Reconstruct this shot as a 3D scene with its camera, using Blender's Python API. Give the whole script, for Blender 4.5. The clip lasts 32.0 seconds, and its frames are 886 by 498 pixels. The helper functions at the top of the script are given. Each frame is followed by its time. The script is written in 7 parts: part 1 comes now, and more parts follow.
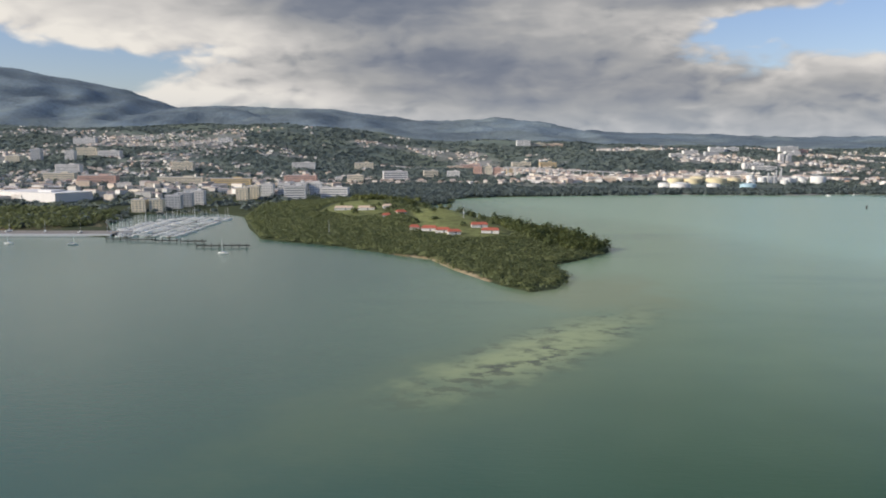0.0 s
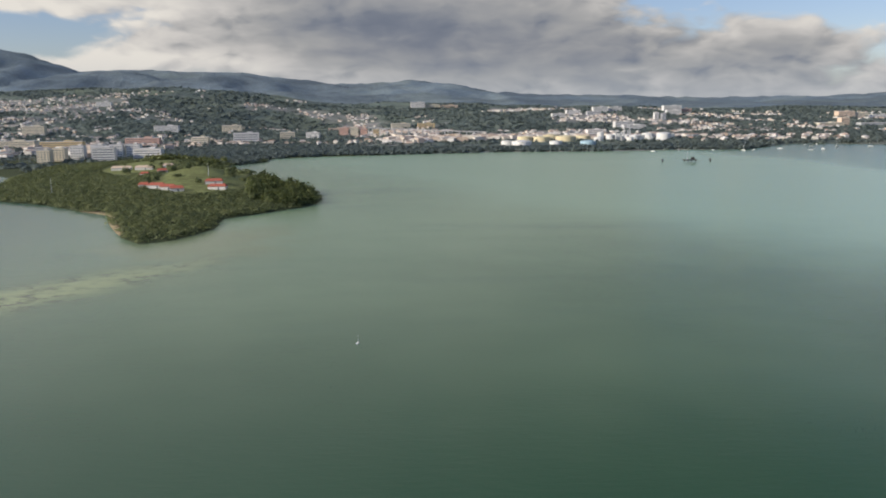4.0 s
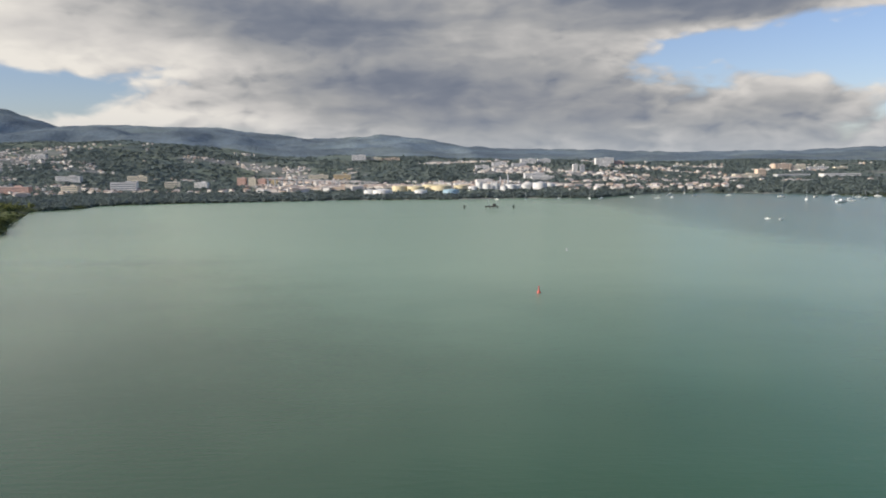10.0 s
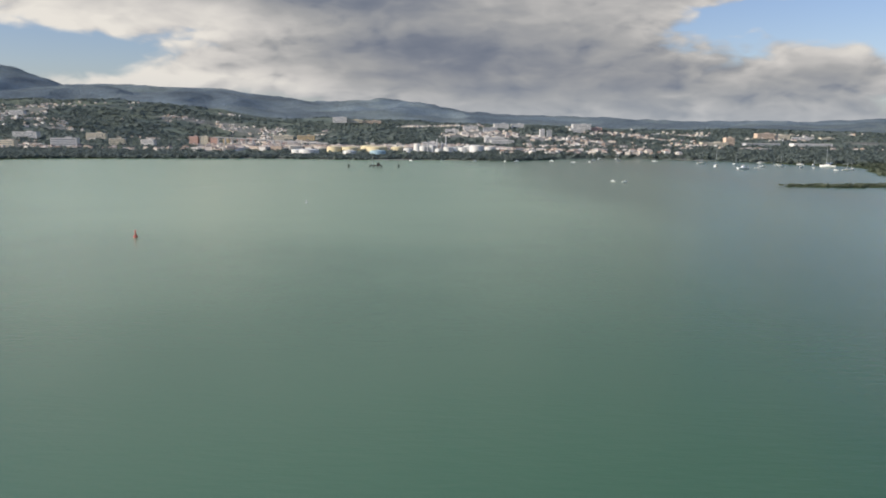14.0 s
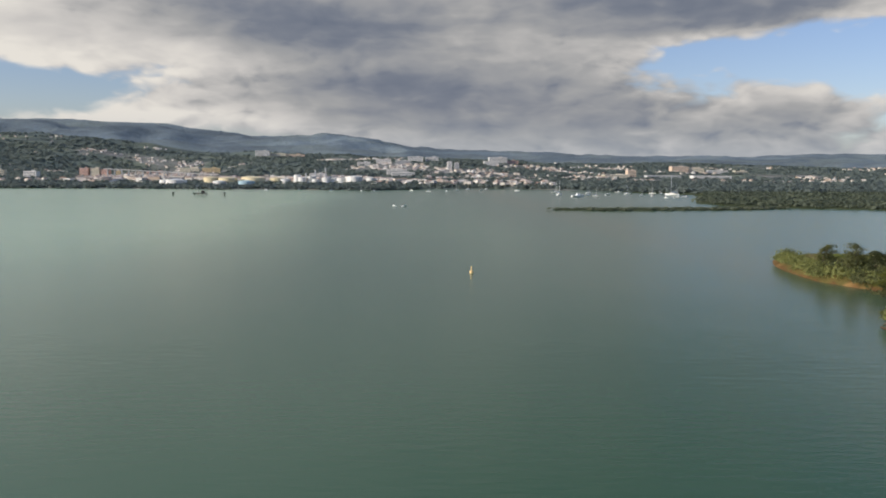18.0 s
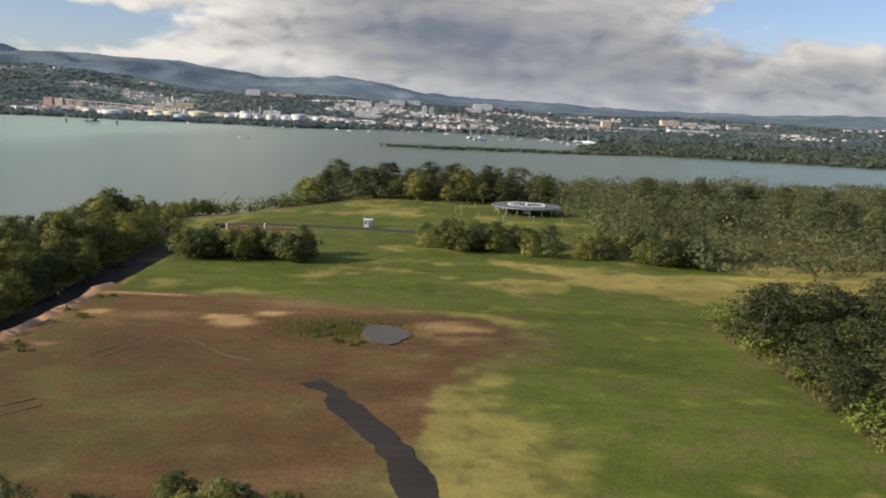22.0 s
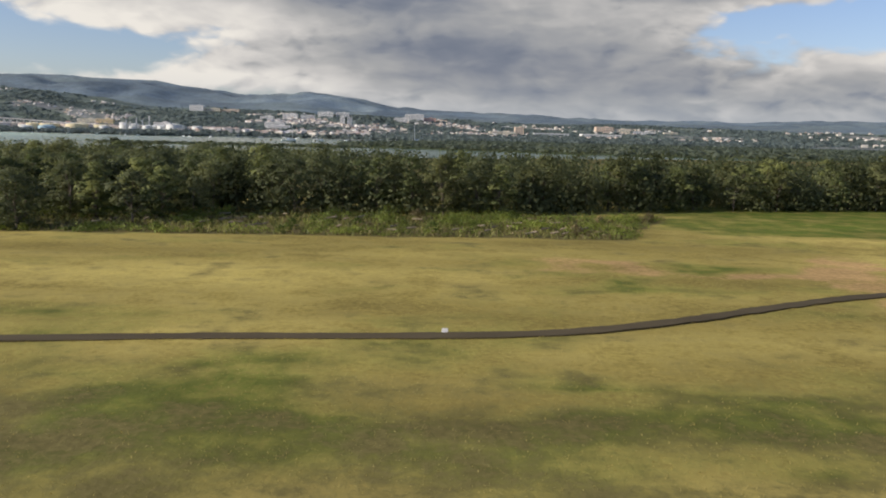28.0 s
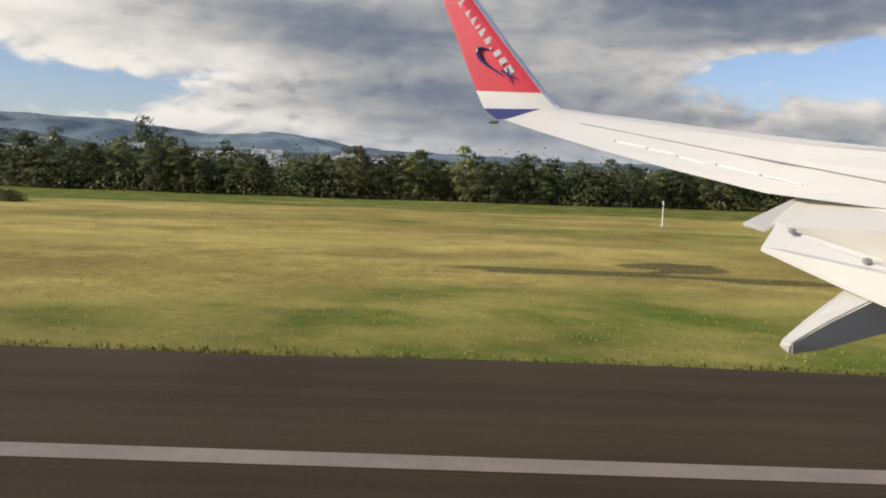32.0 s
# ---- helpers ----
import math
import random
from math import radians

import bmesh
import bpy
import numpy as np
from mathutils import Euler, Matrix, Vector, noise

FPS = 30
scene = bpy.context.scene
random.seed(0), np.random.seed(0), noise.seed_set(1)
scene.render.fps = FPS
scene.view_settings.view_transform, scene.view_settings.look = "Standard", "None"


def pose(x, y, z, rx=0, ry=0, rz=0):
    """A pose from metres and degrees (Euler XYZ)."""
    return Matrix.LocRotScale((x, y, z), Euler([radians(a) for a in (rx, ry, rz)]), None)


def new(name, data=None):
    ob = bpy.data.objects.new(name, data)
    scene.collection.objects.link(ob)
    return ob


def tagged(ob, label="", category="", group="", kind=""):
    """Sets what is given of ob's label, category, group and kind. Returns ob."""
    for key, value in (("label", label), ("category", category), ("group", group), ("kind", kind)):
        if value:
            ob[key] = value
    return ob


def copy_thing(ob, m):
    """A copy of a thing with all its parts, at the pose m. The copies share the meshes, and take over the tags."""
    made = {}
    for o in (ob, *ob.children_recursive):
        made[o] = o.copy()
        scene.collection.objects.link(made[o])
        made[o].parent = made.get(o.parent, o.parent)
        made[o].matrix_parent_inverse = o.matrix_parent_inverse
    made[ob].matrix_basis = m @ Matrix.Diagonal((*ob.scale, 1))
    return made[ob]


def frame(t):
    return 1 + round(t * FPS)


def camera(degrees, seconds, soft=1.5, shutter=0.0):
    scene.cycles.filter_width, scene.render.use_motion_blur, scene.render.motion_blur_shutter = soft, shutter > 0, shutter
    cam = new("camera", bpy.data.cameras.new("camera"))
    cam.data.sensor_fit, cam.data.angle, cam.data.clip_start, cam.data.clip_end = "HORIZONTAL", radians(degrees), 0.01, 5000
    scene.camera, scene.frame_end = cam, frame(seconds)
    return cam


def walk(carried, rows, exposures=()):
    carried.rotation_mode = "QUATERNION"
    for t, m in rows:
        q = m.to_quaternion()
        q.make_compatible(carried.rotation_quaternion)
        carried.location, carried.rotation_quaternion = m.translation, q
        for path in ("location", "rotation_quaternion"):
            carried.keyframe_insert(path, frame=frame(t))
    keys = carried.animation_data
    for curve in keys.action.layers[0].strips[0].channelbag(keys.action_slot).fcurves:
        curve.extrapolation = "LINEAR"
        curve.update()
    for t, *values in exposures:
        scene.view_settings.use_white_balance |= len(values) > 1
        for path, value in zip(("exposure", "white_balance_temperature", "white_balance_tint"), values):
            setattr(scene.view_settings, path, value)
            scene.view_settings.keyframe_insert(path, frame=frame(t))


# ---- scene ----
LENS = 57.46
cam = camera(LENS, 32.0, soft=1.95)

# seconds, way flown, height, yaw, pitch, roll
PATH = [
    (0, 0.00, 67.12, 0.29, -7.30, 0.01), (0.5, 19.00, 66.03, -0.64, -5.63, -0.66), (1, 38.00, 64.93, -1.48, -7.32, -0.33),
    (1.5, 57.01, 63.84, -0.59, -10.08, -0.63), (2, 76.01, 62.75, 0.11, -10.72, -0.67), (2.5, 95.02, 61.67, -1.08, -10.77, 0.14),
    (3, 114.03, 60.58, -2.46, -10.26, -0.54), (3.5, 133.04, 59.50, -3.62, -9.75, -0.42), (5.5, 209.09, 55.21, -3.64, -11.06, -0.72),
    (6, 228.11, 54.15, -4.01, -12.64, -0.28), (6.5, 247.13, 53.09, -3.68, -13.01, 0.04), (7, 266.15, 52.03, -3.40, -13.39, -0.07),
    (7.5, 285.18, 50.98, -3.28, -14.55, 0.14), (8, 304.20, 49.93, -3.05, -15.20, 0.26), (8.5, 323.23, 48.89, -2.87, -13.22, -0.20),
    (9, 342.25, 47.85, -2.79, -10.58, -0.41), (9.5, 361.28, 46.81, -2.72, -8.09, -0.69), (10, 380.31, 45.78, -2.89, -5.87, -0.54),
    (10.5, 399.35, 44.75, -3.08, -3.87, -0.58), (11, 418.38, 43.73, -3.03, -2.74, -0.16), (11.5, 437.42, 42.71, -2.78, -3.82, -0.21),
    (12, 456.46, 41.69, -2.15, -4.86, -0.30), (12.5, 475.50, 40.68, -1.52, -5.40, 0.14), (13, 494.54, 39.68, -1.24, -7.48, 0.58),
    (13.5, 513.58, 38.68, -1.00, -8.34, 0.50), (15.5, 589.77, 34.74, -1.60, -6.72, 1.00), (16, 608.82, 33.77, -2.34, -6.12, 1.00),
    (16.5, 627.87, 32.80, -2.78, -5.79, 0.73), (17, 646.93, 31.84, -2.87, -6.05, 0.58), (17.5, 665.99, 30.89, -2.92, -5.87, 0.58),
    (18, 685.04, 29.94, -3.03, -5.65, 0.50), (18.5, 704.11, 29.00, -3.12, -5.96, 0.70), (19, 723.17, 28.07, -3.06, -6.38, 0.96),
    (19.5, 742.23, 27.14, -3.00, -7.22, 1.11), (20, 761.30, 26.22, -3.00, -8.42, 1.41), (20.5, 780.36, 25.30, -3.06, -9.14, 1.60),
    (21, 799.43, 24.39, -3.04, -9.25, 2.34), (21.5, 818.51, 23.49, -2.09, -9.44, 2.82), (22, 837.58, 22.60, -0.74, -9.22, 2.65),
    (22.5, 856.65, 21.71, 0.02, -8.37, 2.06), (23, 875.73, 20.84, 0.24, -7.65, 1.90), (23.5, 894.81, 19.97, 0.18, -7.55, 2.19),
    (24, 913.89, 19.10, 0.14, -8.10, 1.39), (24.5, 932.97, 18.25, 0.10, -8.51, 1.29), (25, 952.06, 17.40, 0.23, -8.47, 1.59),
    (25.5, 971.14, 16.56, 0.40, -8.48, 1.87), (27.5, 1047.51, 13.28, 0.46, -7.95, 1.61), (28, 1066.60, 12.49, 0.44, -8.11, 1.46),
    (28.5, 1085.70, 11.70, 0.41, -8.07, 1.81), (29, 1104.80, 10.92, 0.37, -7.00, 1.67), (29.3, 1116.26, 10.46, -0.37, -6.38, 2.33),
    (29.5, 1123.90, 10.15, 0.00, -6.20, 1.60), (29.6, 1127.72, 10.00, 1.12, -6.30, 0.05), (30, 1143.00, 9.39, -0.12, -6.80, 1.51),
    (30.4, 1158.29, 8.79, 0.17, -7.37, 1.15), (30.5, 1162.11, 8.64, -0.20, -7.33, 1.98), (30.7, 1169.75, 8.34, -0.58, -7.41, 1.30),
    (31, 1181.22, 7.89, 0.02, -7.25, 2.55), (31.4, 1196.50, 7.31, -0.08, -6.61, 1.78), (31.5, 1200.33, 7.16, 0.14, -6.51, 2.40),
    (31.6, 1204.15, 7.02, 0.76, -6.46, 1.22), (31.9, 1215.62, 6.58, -0.39, -5.49, 2.67), (32, 1219.44, 6.44, -0.26, -5.11, 1.96),
]

walk(cam, [(t, pose(x, 0, z, 90 + p, 0, y) @ pose(0, 0, 0, 0, 0, r)) for t, x, z, y, p, r in PATH],
     [(0, 0.10), (0.5, -0.12), (1, -0.28), (2, -0.16), (3, -0.04), (6, 0.12), (7, 0.28), (8, 0.10), (9, 0.12), (11, 0.06), (13, 0.06), (16, 0.0), (18, 0.02), (20, 0.18), (21, 0.20), (22, 0.18), (24, 0.20), (28, 0.12), (30, 0.18), (32, 0.20)])
scene.view_settings.exposure = 0.0

# ---------------------------------------------------------------- light
SUN_WAY = Vector((1.0, 0.36, -0.46)).normalized()
sun_data = bpy.data.lights.new("sun", "SUN")
sun_data.energy, sun_data.angle, sun_data.color = 4.1, radians(0.6), (1.0, 0.90, 0.76)
sun = new("sun", sun_data)
sun.matrix_world = SUN_WAY.to_track_quat("-Z", "Y").to_matrix().to_4x4()


class Nodes:
    """Short-hand for a node tree."""

    def __init__(self, tree):
        self.tree = tree
        tree.nodes.clear()

    def add(self, kind, **put):
        node = self.tree.nodes.new(kind)
        for key, value in put.items():
            if key in node.inputs:
                self.put(node.inputs[key], value)
        return node

    def put(self, socket, value):
        if isinstance(value, bpy.types.NodeSocket):
            self.tree.links.new(value, socket)
        else:
            socket.default_value = value

    def math(self, op, a, b=0.0, clamp=False):
        node = self.tree.nodes.new("ShaderNodeMath")
        node.operation, node.use_clamp = op, clamp
        self.put(node.inputs[0], a)
        self.put(node.inputs[1], b)
        return node.outputs[0]

    def noise(self, vector, scale, detail=4.0, rough=0.55, lac=2.0):
        node = self.tree.nodes.new("ShaderNodeTexNoise")
        self.put(node.inputs["Vector"], vector)
        for key, value in (("Scale", scale), ("Detail", detail), ("Roughness", rough), ("Lacunarity", lac)):
            self.put(node.inputs[key], value)
        return node.outputs["Fac"]

    def ramp(self, fac, stops):
        node = self.tree.nodes.new("ShaderNodeValToRGB")
        el = node.color_ramp.elements
        while len(el) < len(stops):
            el.new(0.5)
        for e, (at, col) in zip(el, stops):
            e.position = at
            e.color = (*col, 1) if len(col) == 3 else col
        self.put(node.inputs["Fac"], fac)
        return node.outputs["Color"]

    def mix(self, fac, a, b, blend="MIX"):
        node = self.tree.nodes.new("ShaderNodeMix")
        node.data_type, node.blend_type = "RGBA", blend
        self.put(node.inputs[0], fac)
        for n, v in ((6, a), (7, b)):
            self.put(node.inputs[n], (*v, 1) if isinstance(v, tuple) and len(v) == 3 else v)
        return node.outputs[2]

    def span(self, v, lo, hi, a=0.0, b=1.0):
        node = self.tree.nodes.new("ShaderNodeMapRange")
        node.interpolation_type = "SMOOTHSTEP"
        for n, value in enumerate((v, lo, hi, a, b)):
            self.put(node.inputs[n], value)
        return node.outputs[0]

    def stretch(self, vector, scale, turn=0.0, shift=(0, 0, 0)):
        node = self.tree.nodes.new("ShaderNodeMapping")
        self.put(node.inputs["Vector"], vector)
        node.inputs["Scale"].default_value = scale
        node.inputs["Rotation"].default_value = (0, 0, turn)
        node.inputs["Location"].default_value = shift
        return node.outputs[0]


# the clouds over the bay: degrees right of north, height, half widths, and how much they thicken or darken there
CLOUD_COVER = ((-9, 12.5, 27, 6.0, 0.80), (-22, 8.6, 10, 2.4, 0.35), (3, 5.5, 11, 5.0, 0.85), (20, 12.0, 16, 2.7, 1.25), (24, 7.6, 8, 1.2, -0.55), (32, 8.6, 3, 1.6, -0.30),
               (22, 4.0, 14, 1.6, 0.40), (12, 3.4, 6, 1.6, 0.34), (24, 1.2, 15, 1.5, 0.55), (-25, 5.2, 8, 1.0, -0.50), (-10, 4.2, 10, 1.6, 0.40), (-24, 2.8, 9, 1.1, 0.20), (0, 30, 60, 13, 0.6))
CLOUD_SHADE = ((-2, 6.2, 11, 3.0, 0.50), (19, 12.0, 14, 3.0, 0.66), (-7, 9.6, 9, 2.0, 0.24), (-18, 11.0, 9, 1.4, 0.14), (-15, 7.2, 8, 1.3, -0.34), (-27, 9.5, 7, 3.0, -0.26), (18, 3.8, 15, 2.6, 0.36), (26, 5.2, 9, 0.9, -0.12),
               (-14, 3.4, 7, 0.9, -0.16), (-24, 3.2, 8, 1.5, -0.26))


def make_world():
    world = bpy.data.worlds.new("sky")
    world.use_nodes = True
    scene.world = world
    n = Nodes(world.node_tree)
    sky = n.add("ShaderNodeTexSky")
    sky.sky_type, sky.sun_disc = "NISHITA", False
    sky.sun_elevation, sky.sun_rotation = radians(23), radians(251)
    sky.air_density, sky.dust_density = 1.0, 0.6
    blue = n.mix(1.0, sky.outputs[0], (0.092, 0.094, 0.118), "MULTIPLY")
    coord = n.add("ShaderNodeTexCoord").outputs["Generated"]
    sep = n.add("ShaderNodeSeparateXYZ", Vector=coord)
    x, y, z = sep.outputs
    az = n.math("ARCTAN2", x, y)                       # radians to the right of north
    el = n.math("ARCSINE", z)
    low = n.add("ShaderNodeCombineXYZ", X=n.math("MULTIPLY", az, 9.0), Y=n.math("MULTIPLY", el, 21.0), Z=4.7).outputs[0]

    def blob(a, e, wa, we, weight):
        """A soft swelling of the cloud cover, degrees."""
        u = n.math("DIVIDE", n.math("SUBTRACT", az, radians(a)), radians(wa))
        v = n.math("DIVIDE", n.math("SUBTRACT", el, radians(e)), radians(we))
        r = n.math("ADD", n.math("MULTIPLY", u, u), n.math("MULTIPLY", v, v))
        return n.math("MULTIPLY", n.math("EXPONENT", n.math("MULTIPLY", r, -1.0)), weight)

    def total(first, blobs):
        for one in blobs:
            first = n.math("ADD", first, blob(*one))
        return first

    # cumulus masses with billowing rims and gaps of blue
    warp = n.add("ShaderNodeVectorMath")
    warp.operation = "ADD"
    curl = n.add("ShaderNodeTexNoise", Vector=low, Scale=1.3, Detail=3.0)
    n.tree.links.new(low, warp.inputs[0])
    n.tree.links.new(n.stretch(curl.outputs["Color"], (0.5, 0.5, 0.0)), warp.inputs[1])
    here = warp.outputs[0]

    def billow(at):
        big = n.noise(at, 0.85, 3, 0.45)
        ball = n.add("ShaderNodeTexVoronoi", Vector=at, Scale=2.1)
        ball.feature = "SMOOTH_F1"
        ball.inputs["Smoothness"].default_value = 0.55
        ball.inputs["Detail"].default_value = 2.0
        ball.inputs["Roughness"].default_value = 0.45
        puff = n.math("SUBTRACT", 0.62, ball.outputs["Distance"])
        fine = n.noise(at, 4.2, 5, 0.6)
        f = n.math("ADD", n.math("MULTIPLY", n.math("SUBTRACT", big, 0.5), 0.95), n.math("MULTIPLY", puff, 0.42))
        return n.math("ADD", f, n.math("MULTIPLY", n.math("SUBTRACT", fine, 0.5), 0.26))

    body = billow(here)
    sunward = billow(n.stretch(here, (1, 1, 1), shift=(-0.17, 0.20, 0)))
    cover = total(n.math("ADD", body, 0.30), CLOUD_COVER)
    dens = n.span(cover, 0.34, 0.62)
    # lit western flanks, dark thick bases
    thick = n.span(cover, 0.62, 1.05)
    relief = n.math("MULTIPLY", n.math("SUBTRACT", sunward, body), n.math("SUBTRACT", 1.0, n.math("MULTIPLY", thick, 0.68)))
    banks = n.math("MULTIPLY", n.math("SUBTRACT", n.noise(n.stretch(here, (0.30, 0.75, 1), shift=(3.1, 0.4, 0)), 1.0, 4, 0.5), 0.5), 0.95)
    depth = n.math("MULTIPLY", thick, n.math("ADD", 0.13, banks))
    shade = total(n.math("ADD", n.math("ADD", relief, depth), 0.24), CLOUD_SHADE)
    cloud = n.ramp(shade, [(0.0, (0.78, 0.74, 0.68)), (0.28, (0.60, 0.575, 0.55)), (0.55, (0.36, 0.36, 0.365)), (0.80, (0.192, 0.212, 0.258)), (1.0, (0.122, 0.148, 0.205))])
    seen = n.mix(dens, blue, cloud)
    # thin milky air just over the hills
    veil = n.span(el, radians(-1), radians(4.5), 0.60, 0.0)
    seen = n.mix(veil, seen, (0.29, 0.35, 0.43))
    # overhead the cloud deck is bright towards the low sun in the west and duller in the east
    high = n.span(el, radians(13), radians(24))
    west = n.span(az, radians(25), radians(-26), 0.42, 1.22)
    gain = n.math("ADD", 1.0, n.math("MULTIPLY", high, n.math("SUBTRACT", west, 1.0)))
    # extra gain high overhead, out of view, added as fill to lift shadows
    gain = n.math("ADD", gain, n.span(el, radians(30), radians(55), 0.0, 0.75))
    bright = n.add("ShaderNodeCombineXYZ", X=gain, Y=gain, Z=gain).outputs[0]
    seen = n.mix(1.0, seen, bright, "MULTIPLY")
    back = n.add("ShaderNodeBackground", Color=seen, Strength=1.0)
    out = n.add("ShaderNodeOutputWorld")
    n.tree.links.new(back.outputs[0], out.inputs[0])


make_world()

# ---------------------------------------------------------------- materials
MATS = {}


def mat(name, colour, rough=0.8, metal=0.0, vary=0.25, scale=0.5, fine=6.0, bump=0.0, island=0.0, per_object=0.0, spec=0.3):
    """A painted, stony or leafy surface: two scales of variation round a base colour, and a fine relief."""
    if name in MATS:
        return MATS[name]
    m = bpy.data.materials.new(name)
    m.use_nodes = True
    n = Nodes(m.node_tree)
    coord = n.add("ShaderNodeTexCoord").outputs["Object"]
    a, b = n.noise(coord, scale, 3), n.noise(coord, fine, 3)
    v = n.math("ADD", n.math("MULTIPLY", n.math("SUBTRACT", a, 0.5), 2 * vary), n.math("MULTIPLY", n.math("SUBTRACT", b, 0.5), vary))
    if island:
        r = n.add("ShaderNodeNewGeometry").outputs["Random Per Island"]
        v = n.math("ADD", v, n.math("MULTIPLY", n.math("SUBTRACT", r, 0.5), island))
    if per_object:
        r = n.add("ShaderNodeObjectInfo").outputs["Random"]
        v = n.math("ADD", v, n.math("MULTIPLY", n.math("SUBTRACT", r, 0.5), per_object))
    hsv = n.add("ShaderNodeHueSaturation", Color=(*colour, 1), Value=n.math("ADD", v, 1.0))
    bs = n.add("ShaderNodeBsdfPrincipled", Roughness=rough, Metallic=metal)
    bs.inputs["Specular IOR Level"].default_value = spec
    n.tree.links.new(hsv.outputs[0], bs.inputs["Base Color"])
    if bump:
        bp = n.add("ShaderNodeBump", Strength=bump, Distance=0.05, Height=b)
        n.tree.links.new(bp.outputs[0], bs.inputs["Normal"])
    out = n.add("ShaderNodeOutputMaterial")
    n.tree.links.new(bs.outputs[0], out.inputs[0])
    MATS[name] = m
    return m


def leaf_mat(name, dark, light, island=0.5):
    """Foliage: every leaf spray its own green between two tones, a little light through it."""
    if name in MATS:
        return MATS[name]
    m = bpy.data.materials.new(name)
    m.use_nodes = True
    n = Nodes(m.node_tree)
    geo = n.add("ShaderNodeNewGeometry")
    coord = n.add("ShaderNodeTexCoord").outputs["Object"]
    obj = n.add("ShaderNodeObjectInfo").outputs["Random"]
    f = n.math("ADD", n.math("MULTIPLY", geo.outputs["Random Per Island"], island), n.math("MULTIPLY", n.noise(coord, 0.09, 3), 0.8))
    f = n.math("ADD", f, n.math("MULTIPLY", n.math("SUBTRACT", n.noise(coord, 0.45, 2), 0.5), 0.7))
    f = n.math("ADD", f, n.math("MULTIPLY", n.math("SUBTRACT", obj, 0.5), 0.5))
    col = n.mix(n.span(f, 0.25, 1.05), dark, light)
    bs = n.add("ShaderNodeBsdfPrincipled", Roughness=0.6)
    bs.inputs["Specular IOR Level"].default_value = 0.25
    n.tree.links.new(col, bs.inputs["Base Color"])
    tr = n.add("ShaderNodeBsdfTranslucent", Color=col)
    mx = n.add("ShaderNodeMixShader", Fac=0.45)
    n.tree.links.new(bs.outputs[0], mx.inputs[1])
    n.tree.links.new(tr.outputs[0], mx.inputs[2])
    out = n.add("ShaderNodeOutputMaterial")
    n.tree.links.new(mx.outputs[0], out.inputs[0])
    MATS[name] = m
    return m


